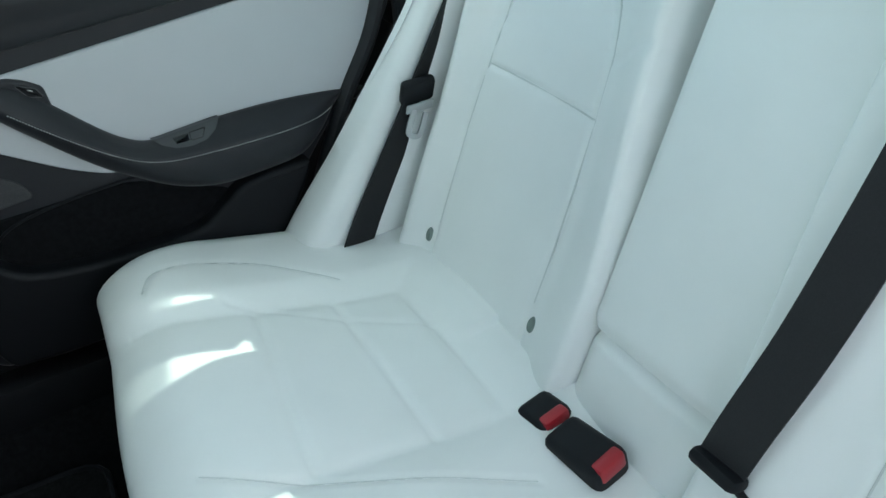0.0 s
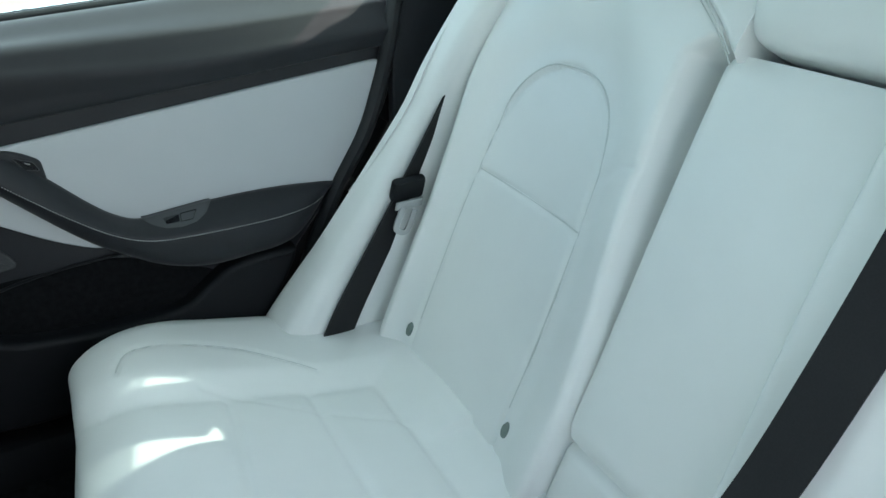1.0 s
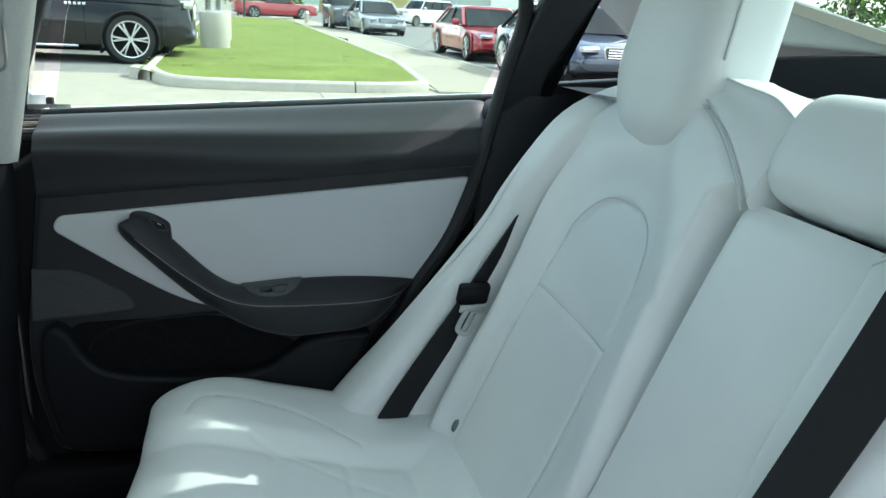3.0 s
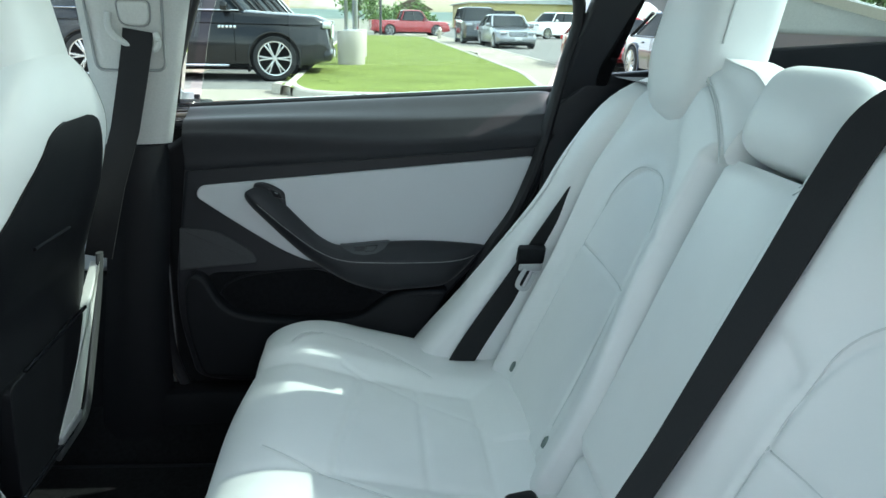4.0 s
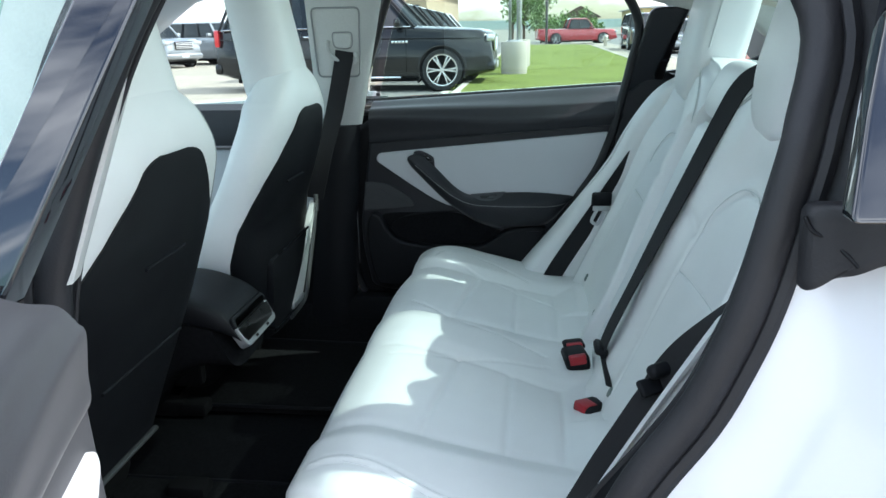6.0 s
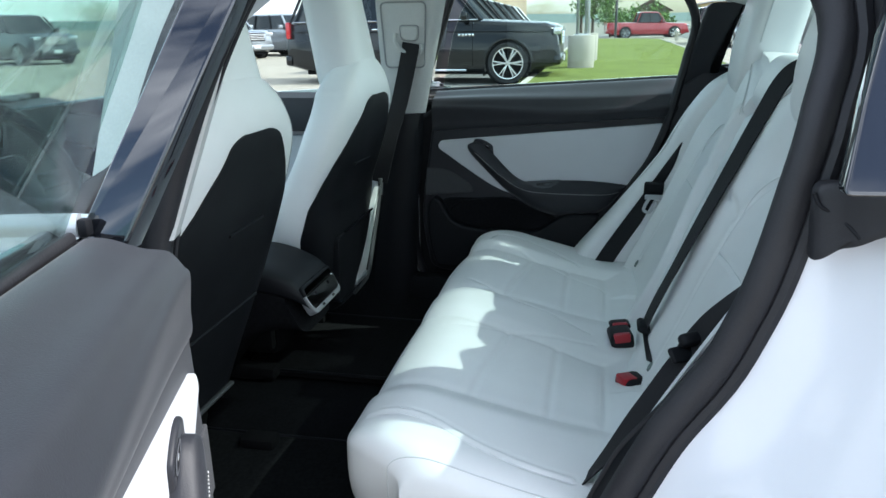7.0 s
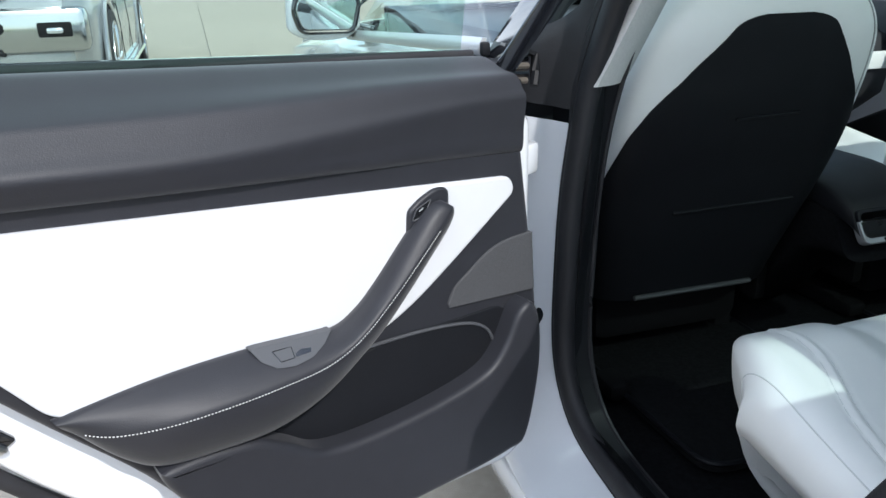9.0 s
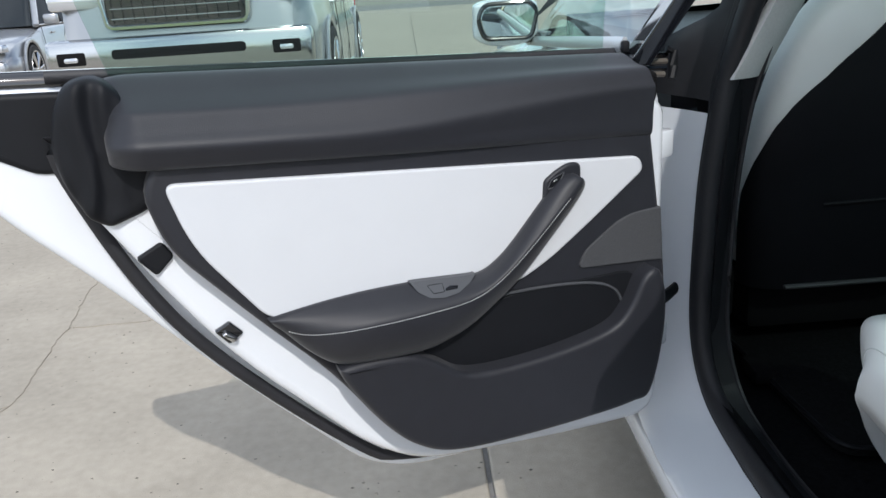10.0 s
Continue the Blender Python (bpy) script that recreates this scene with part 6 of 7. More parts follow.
# ---- parked vehicles ----
def wheel_mesh(r, wide, spokes):
    tyre = loft([[(r2 * math.cos(t), dy, r2 * math.sin(t)) for t in np.linspace(0, 2 * math.pi, 36, endpoint=False)] for dy, r2 in ((0, r * 0.5), (0, r * 0.93), (0.03, r), (wide - 0.03, r), (wide, r * 0.95), (wide, r * 0.77), (wide - 0.03, r * 0.76))])
    bm = loft([[(r2 * math.cos(t), dy, r2 * math.sin(t)) for t in np.linspace(0, 2 * math.pi, 36, endpoint=False)] for dy, r2 in ((wide - 0.02, r * 0.78), (wide + 0.004, r * 0.77), (wide + 0.002, r * 0.71), (wide - 0.05, r * 0.69))], True, False)
    me = bpy.data.meshes.new("tmp")
    for k in range(spokes):
        for split in (-0.13, 0.13):
            a = 2 * math.pi * k / spokes
            p, q = (0.04 * math.cos(a), 0.04 * math.sin(a)), (r * 0.72 * math.cos(a + split), r * 0.72 * math.sin(a + split))
            b2 = tube([(p[0], wide - 0.012, p[1]), ((p[0] + q[0]) / 2, wide - 0.004, (p[1] + q[1]) / 2), (q[0], wide - 0.006, q[1])], r * 0.055, 0.016, 6, up=(0, 1, 0))
            b2.to_mesh(me)
            b2.free()
            bm.from_mesh(me)
    b2 = disc(r * 0.14, 0.03, 16, 0.01, Matrix.Translation((0, wide - 0.01, 0)) @ pose(0, 0, 0, -90))
    b2.to_mesh(me)
    b2.free()
    bm.from_mesh(me)
    bpy.data.meshes.remove(me)
    return tyre, bm


def vehicle(name, label, category, at, heading, paint, L, W, H, kind, r=0.36, base=0.58, group="parked vehicles", spokes=6, chrome=False, hood=None, face=None):
    """A parked vehicle built nose towards +x, then turned by heading degrees about z."""
    v = thing(name, label, category, group)
    h = W / 2
    belt_z = H * {"suv": 0.655, "pickup": 0.60, "sedan": 0.64}[kind]
    hood_z = hood or H * {"suv": 0.625, "pickup": 0.56, "sedan": 0.55}[kind]
    low = r * 0.62
    # lower body: nose, bonnet, doors, tail
    if kind == "pickup":
        prof = [(0.0, hood_z * 0.62), (0.012, hood_z * 0.93), (0.05, hood_z), (0.24, hood_z * 1.03), (0.30, belt_z), (0.62, belt_z), (0.635, belt_z * 1.0), (0.985, belt_z), (1.0, belt_z * 0.95)]
    elif kind == "suv":
        prof = [(0.0, hood_z * 0.60), (0.012, hood_z * 0.90), (0.05, hood_z * 0.98), (0.24, hood_z * 1.03), (0.30, belt_z), (0.94, belt_z * 1.02), (0.985, belt_z), (1.0, belt_z * 0.8)]
    else:
        prof = [(0.0, hood_z * 0.55), (0.03, hood_z * 0.80), (0.10, hood_z * 0.93), (0.30, hood_z * 1.12), (0.36, belt_z), (0.80, belt_z * 1.04), (0.97, belt_z * 1.03), (1.0, belt_z * 0.8)]
    rings = []
    for s in np.r_[0, 0.006, 0.015, np.linspace(0.03, 0.97, 44), 0.985, 0.994, 1.0]:
        z1 = float(np.interp(s, [p[0] for p in prof], [p[1] for p in prof]))
        end = min(s, 1 - s)
        w = h * (1 - 0.10 * (1 - bump01(end, 0, 0.06)) - 0.05 * (1 - bump01(end, 0, 0.2)))
        zb = low + 0.10 * (1 - bump01(end, 0.0, 0.10))
        x = L / 2 - s * L
        flare = 0.0
        half = [(0.0, zb), (w * 0.9, zb), (w * 0.985, zb + 0.05), (w, zb + (z1 - zb) * 0.38), (w * 0.99, zb + (z1 - zb) * 0.60), (w * 0.97, zb + (z1 - zb) * 0.66), (w * 0.965, z1 - 0.10), (w * 0.93, z1 - 0.035), (w * 0.84, z1 - 0.005), (w * 0.4, z1 + 0.012)]
        ring = [(x, y, z) for y, z in half] + [(x, -y, z) for y, z in half[:0:-1]]
        rings.append(ring)
    body = part("body", loft(rings), paint, v, "", 40)
    # cabin
    if kind == "pickup":
        f0, f1, b1, b0 = 0.29, 0.37, 0.59, 0.635
    elif kind == "suv":
        f0, f1, b1, b0 = 0.27, 0.37, 0.93, 0.975
    else:
        f0, f1, b1, b0 = 0.29, 0.43, 0.70, 0.86
    rings = []
    for t in np.linspace(0, 1, 10):
        z = belt_z * 0.985 + (H - 0.06 - belt_z) * t
        xf, xb = L / 2 - L * (f0 + (f1 - f0) * t), L / 2 - L * (b0 + (b1 - b0) * t)
        w = h * (0.93 - 0.17 * t)
        o = rounded([(xf, -w * 0.92), (xf - 0.15, -w), (xb + 0.15, -w), (xb, -w * 0.92), (xb, w * 0.92), (xb + 0.15, w), (xf - 0.15, w), (xf, w * 0.92)], 0.08, 4)
        rings.append([(x, y, z) for x, y in o])
    glass_ = part("greenhouse", loft(rings), DARK_GLASS, v, "dark window glass", 40)
    rings = []
    for t in np.linspace(0, 1, 6):
        e = math.sin(t * math.pi / 2)
        z = H - 0.075 + 0.075 * e
        k = 1 - 0.28 * (1 - math.cos(t * math.pi / 2))
        xf, xb = L / 2 - L * f1, L / 2 - L * b1
        mid, hl = (xf + xb) / 2, (xf - xb) / 2 * (0.985 * k + 0.02)
        w = h * 0.775 * k
        o = rounded([(mid + hl, -w * 0.9), (mid + hl - 0.15, -w), (mid - hl + 0.1, -w), (mid - hl, -w * 0.9), (mid - hl, w * 0.9), (mid - hl + 0.1, w), (mid + hl - 0.15, w), (mid + hl, w * 0.9)], 0.08, 4)
        rings.append([(x, y, z) for x, y in o])
    part("roof", loft(rings), paint, v, "", 40)
    splits = {"suv": (0.0, 0.30, 0.62, 1.0), "pickup": (0.0, 0.5, 1.0), "sedan": (0.0, 0.48, 1.0)}[kind]
    for s in (1, -1):
        for k in splits:
            a, b = f0 + (b0 - f0) * k, f1 + (b1 - f1) * k
            p = [(L / 2 - L * (a + (b - a) * t), s * h * (0.945 - 0.168 * t), belt_z * 0.985 + (H - 0.05 - belt_z) * t) for t in np.linspace(0, 1, 5)]
            part("pillar", tube(p, 0.045, 0.03, 8), paint if k in (0.0, 1.0) and paint not in (BLACK_PAINT, DARK_PAINT, NAVY_PAINT) else BLACK_HARD, v)
        part("belt_moulding", tube([(L / 2 - L * (f0 + (b0 - f0) * t), s * h * 0.955, belt_z * 0.99) for t in (0.02, 0.5, 0.98)], 0.012, 0.012, 6), CHROME if chrome else BLACK_GLOSS, v)
        for k in splits[:-1]:
            xx = L / 2 - L * (f0 + (b0 - f0) * (k + 0.24))
            part("door_handle", block((0.16, 0.03, 0.03), 0.010, pose(xx, s * (h * 0.975), belt_z * 0.86)), CHROME if chrome else paint, v)
            xs_ = L / 2 - L * (f0 + 0.03 + (b0 - f0) * k)
            part("door_gap", tube([(xs_, s * h * 1.0, low + 0.10), (xs_, s * h * 0.999, belt_z * 0.55), (xs_, s * h * 0.972, belt_z * 0.97)], 0.004, 0.004, 5), ARCH, v)
        part("mirror", block((0.12, 0.20, 0.15), 0.03, pose(L / 2 - L * (f0 + 0.055), s * (h + 0.10), belt_z + 0.06)), paint, v)
        lamp_z = face[0] if face else hood_z * 0.84
        part("headlight", block((0.16, W * 0.19, 0.13 if kind != "sedan" else 0.10), 0.03, pose(L / 2 - 0.085 - (0.05 if kind == "sedan" else 0), s * h * 0.72, lamp_z, 0, 0, -s * 14)), LENS, v, "clear headlight")
        part("fog_lamp", block((0.05, 0.18, 0.07) if not face else (0.04, 0.11, 0.045), 0.02, pose(L / 2 - 0.03 + (0.13 if face else 0), s * h * (0.68 if not face else 0.77), face[3] if face else low + 0.24)), LENS, v)
        part("tail_light", block((0.10, 0.14, 0.34 if kind != "sedan" else 0.13), 0.03, pose(-L / 2 + 0.06, s * h * 0.86, belt_z * 0.86)), TAIL, v, "red tail light")
        if kind != "sedan":
            part("side_step", tube([(L * 0.18, s * (h + 0.01), low + 0.02), (-L * 0.20, s * (h + 0.01), low + 0.02)], 0.05, 0.03, 8), CHROME if chrome else BLACK_HARD, v, "running board")
    wd = W * 0.44 if not face else W * 0.50
    gz, gh = face[1:3] if face else (hood_z * 0.76, hood_z * 0.26)
    g = part("grille", block((0.05, wd, gh), 0.03, pose(L / 2 - 0.012, 0, gz)), BLACK_GLOSS, v, "dark front grille")
    for k in range(4 if not face else 5):
        zz = gz + gh * ((k + 0.5) / (4 if not face else 5) - 0.5) * 0.86
        part("grille_bar", tube([(L / 2 + 0.016, -wd * 0.46, zz), (L / 2 + 0.018, wd * 0.46, zz)], 0.010 if not face else 0.006, 0.012 if not face else 0.004, 6), CHROME if not face else SILVER_PLASTIC, g)
    if face:
        for k in range(13):
            yy = wd * (k / 12 - 0.5) * 0.9
            part("grille_bar", tube([(L / 2 + 0.014, yy, gz - gh * 0.42), (L / 2 + 0.014, yy, gz + gh * 0.42)], 0.007, 0.006, 5), BLACK_HARD, g)
        part("name_plate", block((0.02, wd * 0.42, 0.065), 0.006, pose(L / 2 + 0.022, 0, gz + gh * 0.12)), CHROME, g, "plain bright badge bar")
    part("grille_rim", tube([(L / 2 + 0.012, y2, z2) for y2, z2 in rounded([(-wd / 2, gz - gh / 2), (wd / 2, gz - gh / 2), (wd / 2 + 0.05, gz + gh / 2), (-wd / 2 - 0.05, gz + gh / 2)], 0.05)], 0.020 if face else 0.016, 0.016, 6, True, up=(1, 0, 0)), CHROME, g)
    if face:
        bz, bh = face[3:5]
        bp = part("front_bumper", block((0.22, W * 0.96, bh), 0.05, pose(L / 2 - 0.01, 0, bz)), TRUCK_CHROME, v, "bright chrome bumper")
        part("bumper_slot", block((0.04, W * 0.49, bh * 0.32), 0.03, pose(L / 2 + 0.088, 0, bz + bh * 0.08)), ARCH, bp)
        for s in (1, -1):
            part("lamp_pocket", block((0.04, 0.22, bh * 0.36), 0.02, pose(L / 2 + 0.088, s * W * 0.385, bz + bh * 0.02)), ARCH, bp)
            part("tow_hook", tube([(L / 2 + 0.06, s * W * 0.20 - 0.05, bz - bh * 0.5), (L / 2 + 0.12, s * W * 0.20 - 0.04, bz - bh * 0.46), (L / 2 + 0.12, s * W * 0.20 + 0.04, bz - bh * 0.46), (L / 2 + 0.06, s * W * 0.20 + 0.05, bz - bh * 0.5)], 0.014), BLACK_HARD, bp)
    else:
        part("front_bumper", block((0.16, W * 0.90, 0.20), 0.06, pose(L / 2 - 0.03, 0, low + 0.21)), paint, v)
    part("front_plate", block((0.012, 0.32, 0.12), 0.006, pose(L / 2 + 0.055, 0, low + 0.22)), PLATE, v)
    part("rear_bumper", block((0.16, W * 0.90, 0.22), 0.06, pose(-L / 2 + 0.03, 0, low + 0.22)), CHROME if chrome == 2 else paint, v)
    part("rear_plate", block((0.012, 0.32, 0.14), 0.006, pose(-L / 2 - 0.012, 0, belt_z * 0.72)), PLATE, v)
    part("underside", block((L * 0.86, W * 0.80, 0.10), 0.02, pose(0, 0, low - 0.02)), ARCH, v)
    tyre, rim = wheel_mesh(r, 0.25, spokes)
    tm = rm = None
    front_x = L / 2 - (0.175 if kind != "sedan" else 0.18) * L
    for xw in (front_x, front_x - base * L):
        for s in (1, -1):
            lip = [(xw + r * 1.17 * math.cos(a), s * (h * 0.992), r + r * 1.17 * math.sin(a)) for a in np.linspace(-0.35, math.pi + 0.35, 26)]
            part("arch_lip", tube(lip, 0.030, 0.022, 8, up=(0, 1, 0)), paint, v)
            part("wheel_well", disc(r * 1.13, 0.03, 30, 0.02, Matrix.Translation((xw, s * (h * 0.988), r * 1.0)) @ pose(0, 0, 0, -90 * s)), ARCH, v)
            m = Matrix.Translation((xw, s * (h - 0.225), r)) @ (Matrix.Identity(4) if s > 0 else pose(0, 0, 0, 0, 0, 180))
            if tm is None:
                w_ = part("wheel", tyre, TYRE, v)
                k_ = part("rim", rim, ALLOY, w_, "bright alloy rim")
                # black disc stands in for the shade behind the spokes
                dish = part("spoke_shade_disc", disc(r * 0.66, 0.02, 30, 0.0, Matrix.Translation((0, 0.17, 0)) @ pose(0, 0, 0, -90)), ARCH, w_)
                tm, rm = w_.data, k_.data
            else:
                w_ = new("wheel", tm)
                w_.parent = v
                k_ = new("rim", rm)
                k_.parent = w_
                k_["label"] = "bright alloy rim"
                q_ = new("spoke_shade_disc", dish.data)
                q_.parent = w_
            w_.matrix_basis = m
    if name == "large_suv":
        for s in (1, -1):
            for k in range(5):
                part("badge_bar", block((0.045, 0.008, 0.05), 0.004, pose(front_x - 0.98 + 0.07 * k, s * (h * 0.990), belt_z * 0.76)), CHROME, v)
            part("mud_flap", block((0.03, 0.22, 0.34), 0.01, pose(front_x - r * 1.22, s * (h - 0.14), r * 0.80)), BLACK_HARD, v)
            part("side_crease", tube([(L * 0.47, s * h * 0.985, belt_z * 0.80), (0.0, s * h * 0.992, belt_z * 0.82), (-L * 0.47, s * h * 0.985, belt_z * 0.84)], 0.012, 0.010, 6), paint, v)
            part("roof_rail", tube([(L / 2 - L * (f1 + (b1 - f1) * t), s * h * 0.70, H + 0.035 * math.sin(math.pi * t) ** 0.4) for t in np.linspace(0.03, 0.97, 16)], 0.018, 0.018, 6), CHROME, v)
    v.matrix_world = Matrix.Translation((at[0], at[1], 0.0)) @ pose(0, 0, 0, 0, 0, heading)
    return v


BLACK_PAINT = shader("black_paint", (0.006, 0.0065, 0.008), 0.22, coat=0.35, spec=0.3)
DARK_PAINT = body_paint("dark_grey_paint", (0.03, 0.033, 0.04))
NAVY_PAINT = body_paint("navy_paint", (0.016, 0.028, 0.06))
RED_PAINT = body_paint("red_paint", (0.33, 0.012, 0.02))
MAROON_PAINT = body_paint("maroon_paint", (0.10, 0.012, 0.014))
SILVER_PAINT = body_paint("silver_paint", (0.31, 0.32, 0.335), 0.6)
WHITE_PAINT = body_paint("plain_white_paint", (0.75, 0.75, 0.75), 0.0)
BLUE_PAINT = body_paint("blue_paint", (0.03, 0.10, 0.20))
SAND_PAINT = body_paint("pale_gold_paint", (0.45, 0.42, 0.36), 0.4)

vehicle("large_suv", "black full-size SUV with bright alloy wheels on concrete lot", "SUV", (14.93, 3.20), -90, BLACK_PAINT, 5.70, 2.04, 1.92, "suv", 0.405, 0.585, chrome=True)
for k, (p, paint, lb) in enumerate(((18.3, BLACK_PAINT, "black SUV parked in a row by the kerb"), (21.6, DARK_PAINT, "dark grey SUV parked in a row by the kerb"), (24.9, NAVY_PAINT, "navy SUV parked in a row by the kerb"), (28.2, BLACK_PAINT, "black SUV near the end of the row"), (31.5, WHITE_PAINT, "white SUV near the end of the row"))):
    vehicle("parked_suv", lb, "SUV", (p, 3.35 + 0.12 * k), -90, paint, 5.2, 1.98, 1.86, "suv", 0.39, 0.58)
vehicle("silver_suv", "silver compact SUV facing the lot", "SUV", (27.0, 14.4), 245, SILVER_PAINT, 4.6, 1.85, 1.70, "suv", 0.35, 0.58)
vehicle("parked_suv", "silver crossover parked beyond the lane", "SUV", (29.6, 12.6), 245, SILVER_PAINT, 4.6, 1.85, 1.68, "suv", 0.35, 0.58)
vehicle("parked_sedan", "blue hatchback seen from behind across the lot", "car", (11.6, 20.0), 70, BLUE_PAINT, 4.4, 1.80, 1.55, "suv", 0.33, 0.58)
vehicle("parked_suv", "maroon SUV with bright grille across the lot", "SUV", (17.6, 20.6), 245, MAROON_PAINT, 4.6, 1.85, 1.68, "suv", 0.35, 0.58, chrome=True)
vehicle("parked_suv", "dark grey SUV across the lot", "SUV", (23.5, 20.5), 250, DARK_PAINT, 4.7, 1.88, 1.72, "suv", 0.36, 0.58)
vehicle("parked_coupe", "red coupe parked along the street", "car", (19.65, -6.85), 180, RED_PAINT, 4.75, 1.80, 1.32, "sedan", 0.32, 0.60)
vehicle("parked_sedan", "dark blue sedan parked along the street", "car", (13.95, -6.85), 180, NAVY_PAINT, 4.75, 1.82, 1.42, "sedan", 0.345, 0.625, spokes=10)
vehicle("parked_sedan", "silver sedan parked along the street", "car", (34.8, -6.6), 184, SILVER_PAINT, 4.7, 1.80, 1.44, "sedan", 0.32, 0.59)
vehicle("parked_suv", "dark SUV parked behind the silver sedan", "SUV", (39.5, -5.9), 180, DARK_PAINT, 4.7, 1.85, 1.80, "suv", 0.36, 0.58)
vehicle("parked_suv", "white SUV parked across the street", "SUV", (54.0, -13.5), 120, WHITE_PAINT, 4.8, 1.9, 1.78, "suv", 0.36, 0.58)
vehicle("pickup_truck", "red pickup truck on the far street", "pickup", (56.0, -3.3), -82, RED_PAINT, 5.6, 1.9, 1.78, "pickup", 0.38, 0.60)
vehicle("parked_sedan", "pale sedan far along the street", "car", (80.0, -6.0), 180, SAND_PAINT, 4.6, 1.8, 1.45, "sedan", 0.32, 0.59)

# silver truck facing the open door
truck = vehicle("pickup_truck", "silver pickup truck with chrome bumper facing the car", "pickup", (-2.93, 7.75), -90, SILVER_PAINT, 5.85, 2.08, 1.97, "pickup", 0.41, 0.61, chrome=2, hood=1.36, face=(1.15, 1.15, 0.42, 0.735, 0.29))
vehicle("parked_sedan", "silver sedan parked beside the truck", "car", (-7.6, 11.4), -82, SILVER_PAINT, 4.8, 1.84, 1.46, "sedan", 0.34, 0.59)


# ---- posts, trees, buildings, hills ----
lamp = thing("lamp_base", "round concrete lamp base with steel posts on the lawn", "lamp base")
part("concrete_drum", loft([[(17.4 + r * math.cos(a), 0.02 + r * math.sin(a), z) for a in np.linspace(0, 2 * math.pi, 40, endpoint=False)] for r, z in ((0.31, 0.10), (0.315, 0.5), (0.315, 0.84), (0.30, 0.865), (0.12, 0.868))]), KERB, lamp, "grey concrete drum")
for dy in (-0.10, 0.10):
    part("post", block((0.10, 0.07, 5.0), 0.01, pose(17.4, 0.02 + dy, 3.36)), SILVER_PAINT, lamp)
part("foot_plate", block((0.26, 0.36, 0.03), 0.005, pose(17.4, 0.02, 0.88)), STEEL, lamp)
lamp2 = thing("lamp_base", "second round concrete base further along the lawn", "lamp base")
part("concrete_drum", loft([[(21.0 + r * math.cos(a), -0.02 + r * math.sin(a), z) for a in np.linspace(0, 2 * math.pi, 32, endpoint=False)] for r, z in ((0.31, 0.10), (0.315, 0.84), (0.30, 0.865), (0.10, 0.868))]), KERB, lamp2)
part("post", tube([(21.0, -0.02, 0.86), (21.0, -0.02, 7.0)], 0.075), SILVER_PAINT, lamp2)
pole = thing("street_pole", "dark thin pole beyond the lawn", "pole")
part("shaft", tube([(52, -1.2, 0), (52, -1.2, 8)], 0.09), DARK_PAINT, pole)
hyd = thing("hydrant", "small pale hydrant beside the walkway", "hydrant")
part("barrel", loft([[(46 + r * math.cos(a), -4.6 + r * math.sin(a), z) for a in np.linspace(0, 6.28, 16, endpoint=False)] for r, z in ((0.16, 0.0), (0.16, 0.06), (0.11, 0.08), (0.11, 0.5), (0.15, 0.52), (0.15, 0.56), (0.12, 0.62), (0.04, 0.72))]), SAND_PAINT, hyd)
part("outlet", tube([(46, -4.85, 0.40), (46, -4.35, 0.40)], 0.06), SAND_PAINT, hyd)


def tree(name, label, x, y, tall, wide, trunk_h, seed, leaves=1500, size=0.22):
    r = random.Random(seed)
    t = thing(name, label, "tree", "far trees", at=(0, 0, 0))
    bm = tube([(x, y, 0), (x + 0.05, y, trunk_h), (x + 0.1, y + 0.05, tall * 0.75)], 0.09 * tall / 4)
    me = bpy.data.meshes.new("tmp")
    clumps = []
    for k in range(16):
        a, q = r.random() * 6.28, 0.35 + 0.65 * r.random()
        c = Vector((x + math.cos(a) * wide * 0.42 * q, y + math.sin(a) * wide * 0.42 * q, trunk_h + (tall - trunk_h) * (0.12 + 0.78 * r.random())))
        clumps.append((c, wide * (0.16 + 0.14 * r.random())))
        b2 = tube([(x + 0.02, y, trunk_h + (c.z - trunk_h) * 0.3), tuple(c)], 0.03 * tall / 4, 0.03 * tall / 4, 5)
        b2.to_mesh(me)
        b2.free()
        bm.from_mesh(me)
    bpy.data.meshes.remove(me)
    part("trunk", bm, BARK, t)
    bm = bmesh.new()
    for k in range(leaves):
        c, q = clumps[r.randrange(16)]
        d = Vector((r.gauss(0, 1), r.gauss(0, 1), r.gauss(0, 0.8)))
        d = d.normalized() * q * r.random() ** 0.4
        p = c + d
        a, b = Vector((r.gauss(0, 1), r.gauss(0, 1), r.gauss(0, 1))).normalized(), Vector((r.gauss(0, 1), r.gauss(0, 1), r.gauss(0, 1))).normalized()
        vs = [bm.verts.new(p + a * size * 0.5), bm.verts.new(p + b * size * 0.35), bm.verts.new(p - a * size * 0.5), bm.verts.new(p - b * size * 0.35)]
        bm.faces.new(vs)
    part("crown", bm, LEAF, t)
    return t


for k, (x, y, h_, w_, th) in enumerate(((58, 0.4, 4.6, 3.2, 0.9), (60, -0.9, 4.0, 2.8, 0.8), (64, -2.2, 2.2, 2.6, 0.2), (66, -3.7, 2.4, 2.8, 0.3), (64, -5.2, 1.7, 2.0, 0.2), (63, 1.4, 5.0, 3.5, 1.2))):
    tree("garden_tree" if h_ > 3 else "round_shrub", "green leafy tree beyond the lawn" if h_ > 3 else "low green shrub beyond the lawn", x, y, h_, w_, th, 10 + k)
for k in range(9):
    tree("garden_tree", "green tree on the far side of the street", 40 + 9 * k + (k % 3) * 2, -42 - (k % 2) * 5, 5.5 + (k % 3), 5.0, 1.4, 40 + k, 700, 0.5)


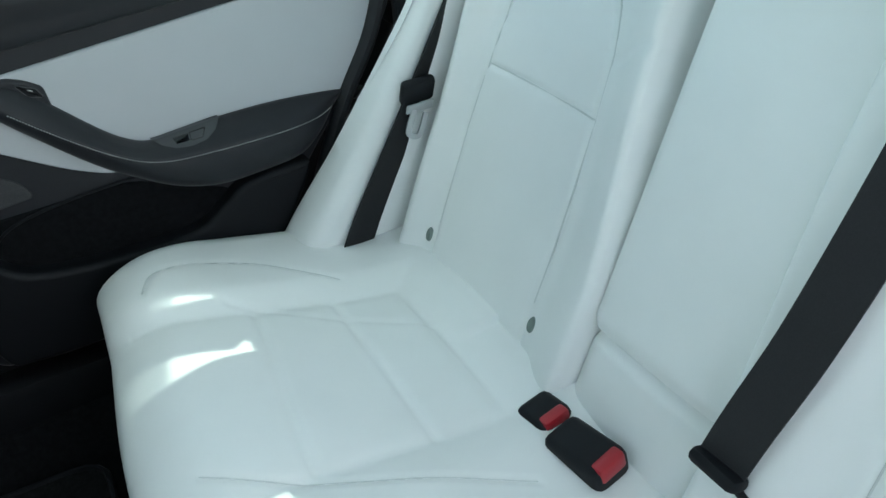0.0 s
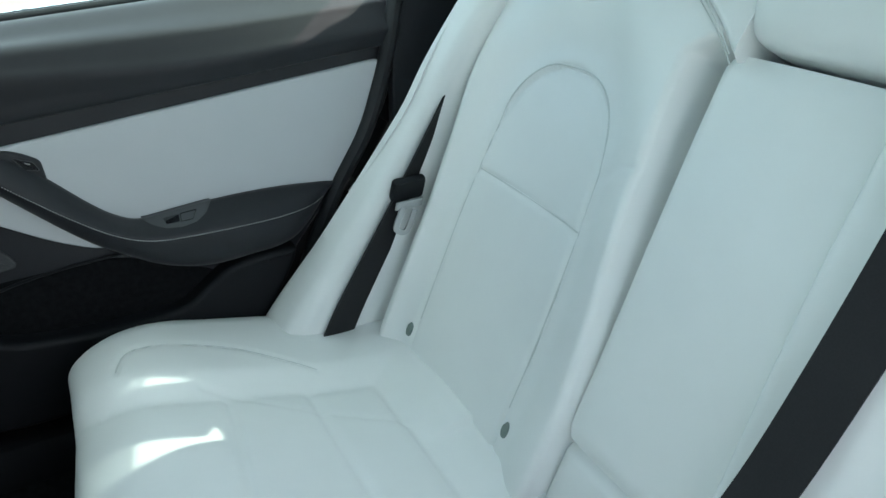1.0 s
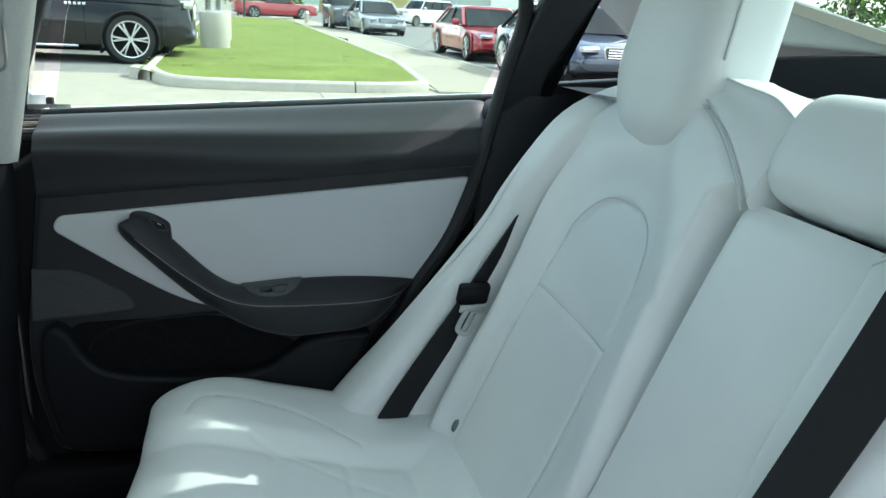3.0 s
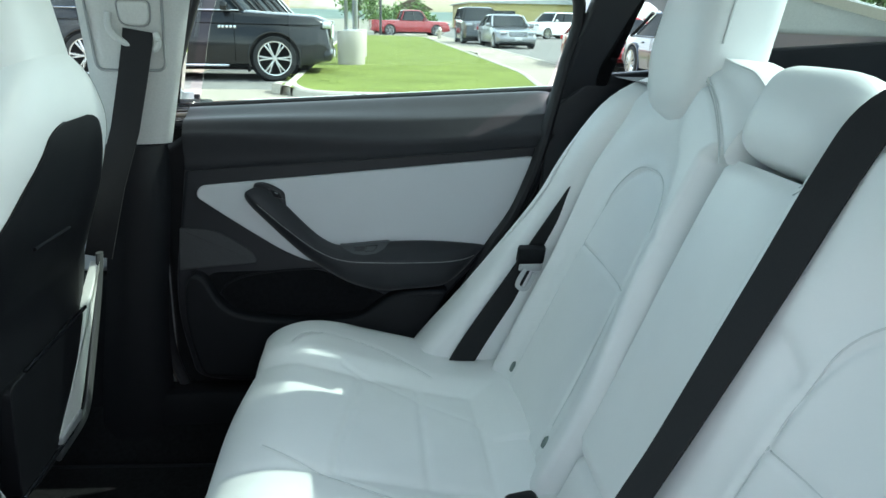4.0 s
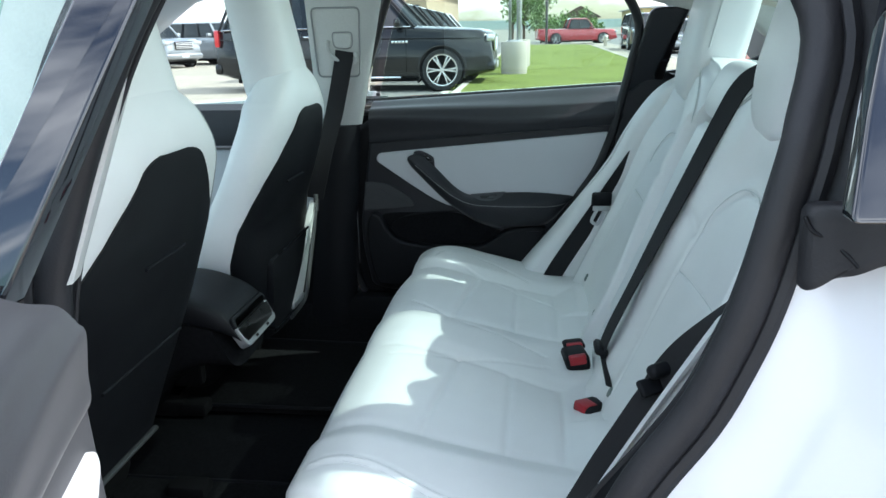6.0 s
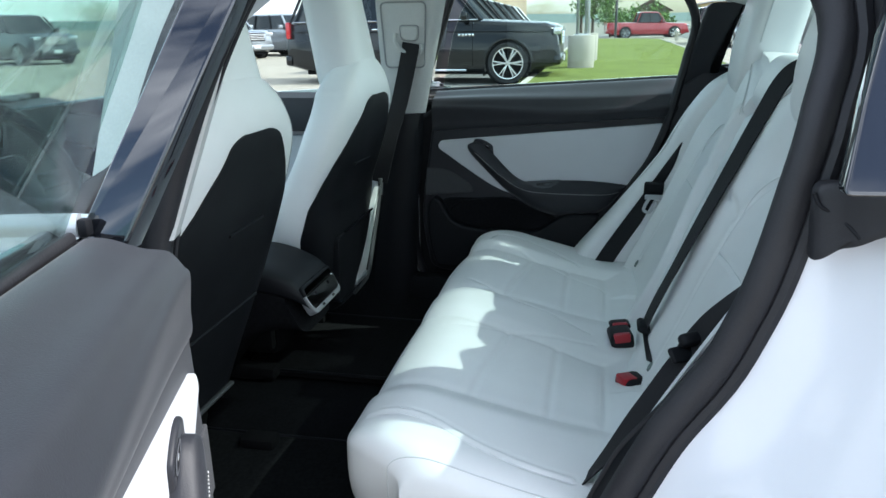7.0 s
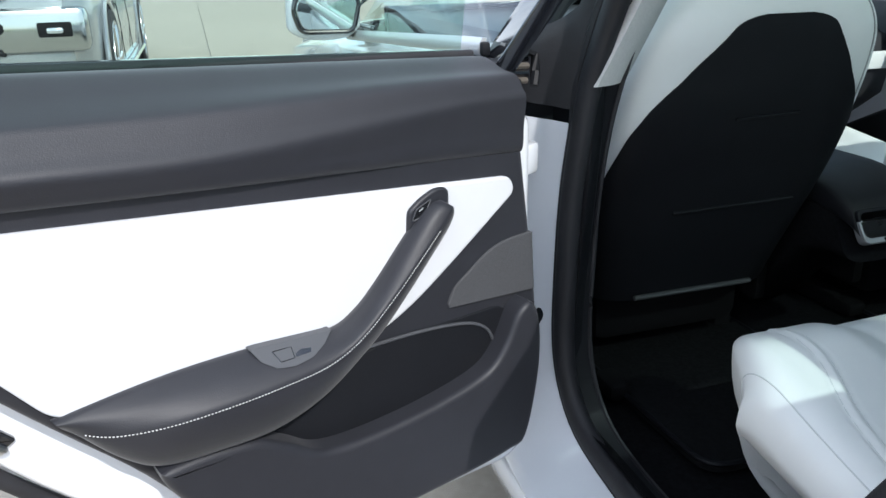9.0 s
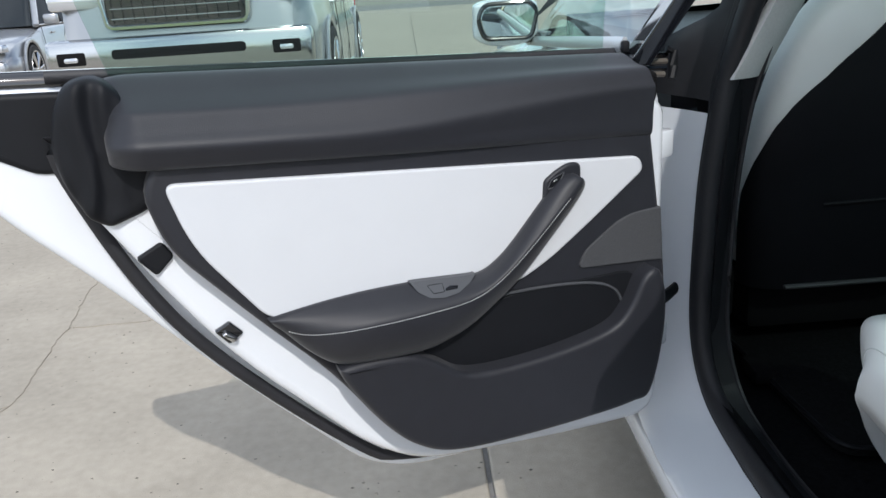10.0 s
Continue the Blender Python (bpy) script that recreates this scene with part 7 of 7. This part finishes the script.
def building(name, label, x0, y0, x1, y1, h_, wall, roof, ridge=1.2, windows=4, face="x"):
    b = thing(name, label, "building", "far buildings")
    part("wall", block((x1 - x0, y1 - y0, h_), 0.0, pose((x0 + x1) / 2, (y0 + y1) / 2, h_ / 2)), wall, b)
    mid = (y0 + y1) / 2
    e = 0.5
    rf = part("roof", loft([[(x, y0 - e, h_), (x, mid, h_ + ridge), (x, y1 + e, h_), (x, y1 + e, h_ - 0.12), (x, y0 - e, h_ - 0.12)] for x in (x0 - e, x1 + e)]), roof, b)
    for k in range(windows):
        yw = y0 + (y1 - y0) * (k + 0.5) / windows
        w_ = part("window", block((0.12, (y1 - y0) / windows * 0.4, h_ * 0.3), 0.01, pose(x0 - 0.02, yw, h_ * 0.55)), DARK_GLASS, b)
        part("sill", block((0.2, (y1 - y0) / windows * 0.46, 0.08), 0.01, pose(x0 - 0.05, yw, h_ * 0.39)), WHITE_PAINT, w_)
    return b


BROWN = shader("brown_cladding", (0.10, 0.065, 0.05), 0.9, scale=2, vary=0.15)
TAN = shader("tan_stucco", (0.42, 0.33, 0.23), 0.9, scale=3, vary=0.08)
YELLOW = shader("yellow_cladding", (0.50, 0.42, 0.20), 0.8, scale=2, vary=0.06)
TILE = shader("red_roof_tile", (0.35, 0.09, 0.05), 0.8, scale=6, vary=0.25)
GREY_METAL = shader("grey_metal_roof", (0.40, 0.42, 0.43), 0.5, metal=0.4, scale=3, vary=0.08)
building("house", "brown house with a low dark roof", 118, -9.5, 130, -4.5, 2.6, BROWN, BROWN, 1.6, 2)
building("warehouse", "yellow warehouse across the fields", 100, -38, 122, -13.5, 3.4, YELLOW, GREY_METAL, 0.5, 3)
building("shop", "tan building with a red tiled roof", 42, 5.5, 60, 14, 3.6, TAN, TILE, 2.2, 6)
qs = thing("storage_hall", "grey round-roofed storage hall", "building", "far buildings")
part("vault", loft([[(x, -33 + 6.5 * math.cos(a), 6.0 * math.sin(a)) for a in np.linspace(0, math.pi, 24)] for x in (92, 98, 110)], closed=False, caps=False), GREY_METAL, qs)
part("end_wall", mesh([(92, -33 + 6.5 * math.cos(a), 6.0 * math.sin(a)) for a in np.linspace(0, math.pi, 24)], [tuple(range(24))]), GREY_METAL, qs)
part("gate", block((0.2, 4.0, 3.6), 0.02, pose(91.9, -33, 1.8)), WHITE_PAINT, qs)
bm_rings = []
for r, lift in ((1500, 0), (2000, 0.55), (2400, 0.9), (2900, 1.0), (3300, 0.7)):
    ring = []
    for a in np.linspace(0, 2 * math.pi, 160, endpoint=False):
        hgt = 26 + 12 * noise.noise(Vector((math.cos(a) * 2.2, math.sin(a) * 2.2, 0.3))) + 5 * noise.noise(Vector((math.cos(a) * 9, math.sin(a) * 9, r / 400)))
        ring.append((r * math.cos(a), r * math.sin(a), lift * hgt - 2))
    bm_rings.append(ring)
structure("far_hills", loft(bm_rings, True, False), HILL, "low green hills on the horizon", "hills", 80)
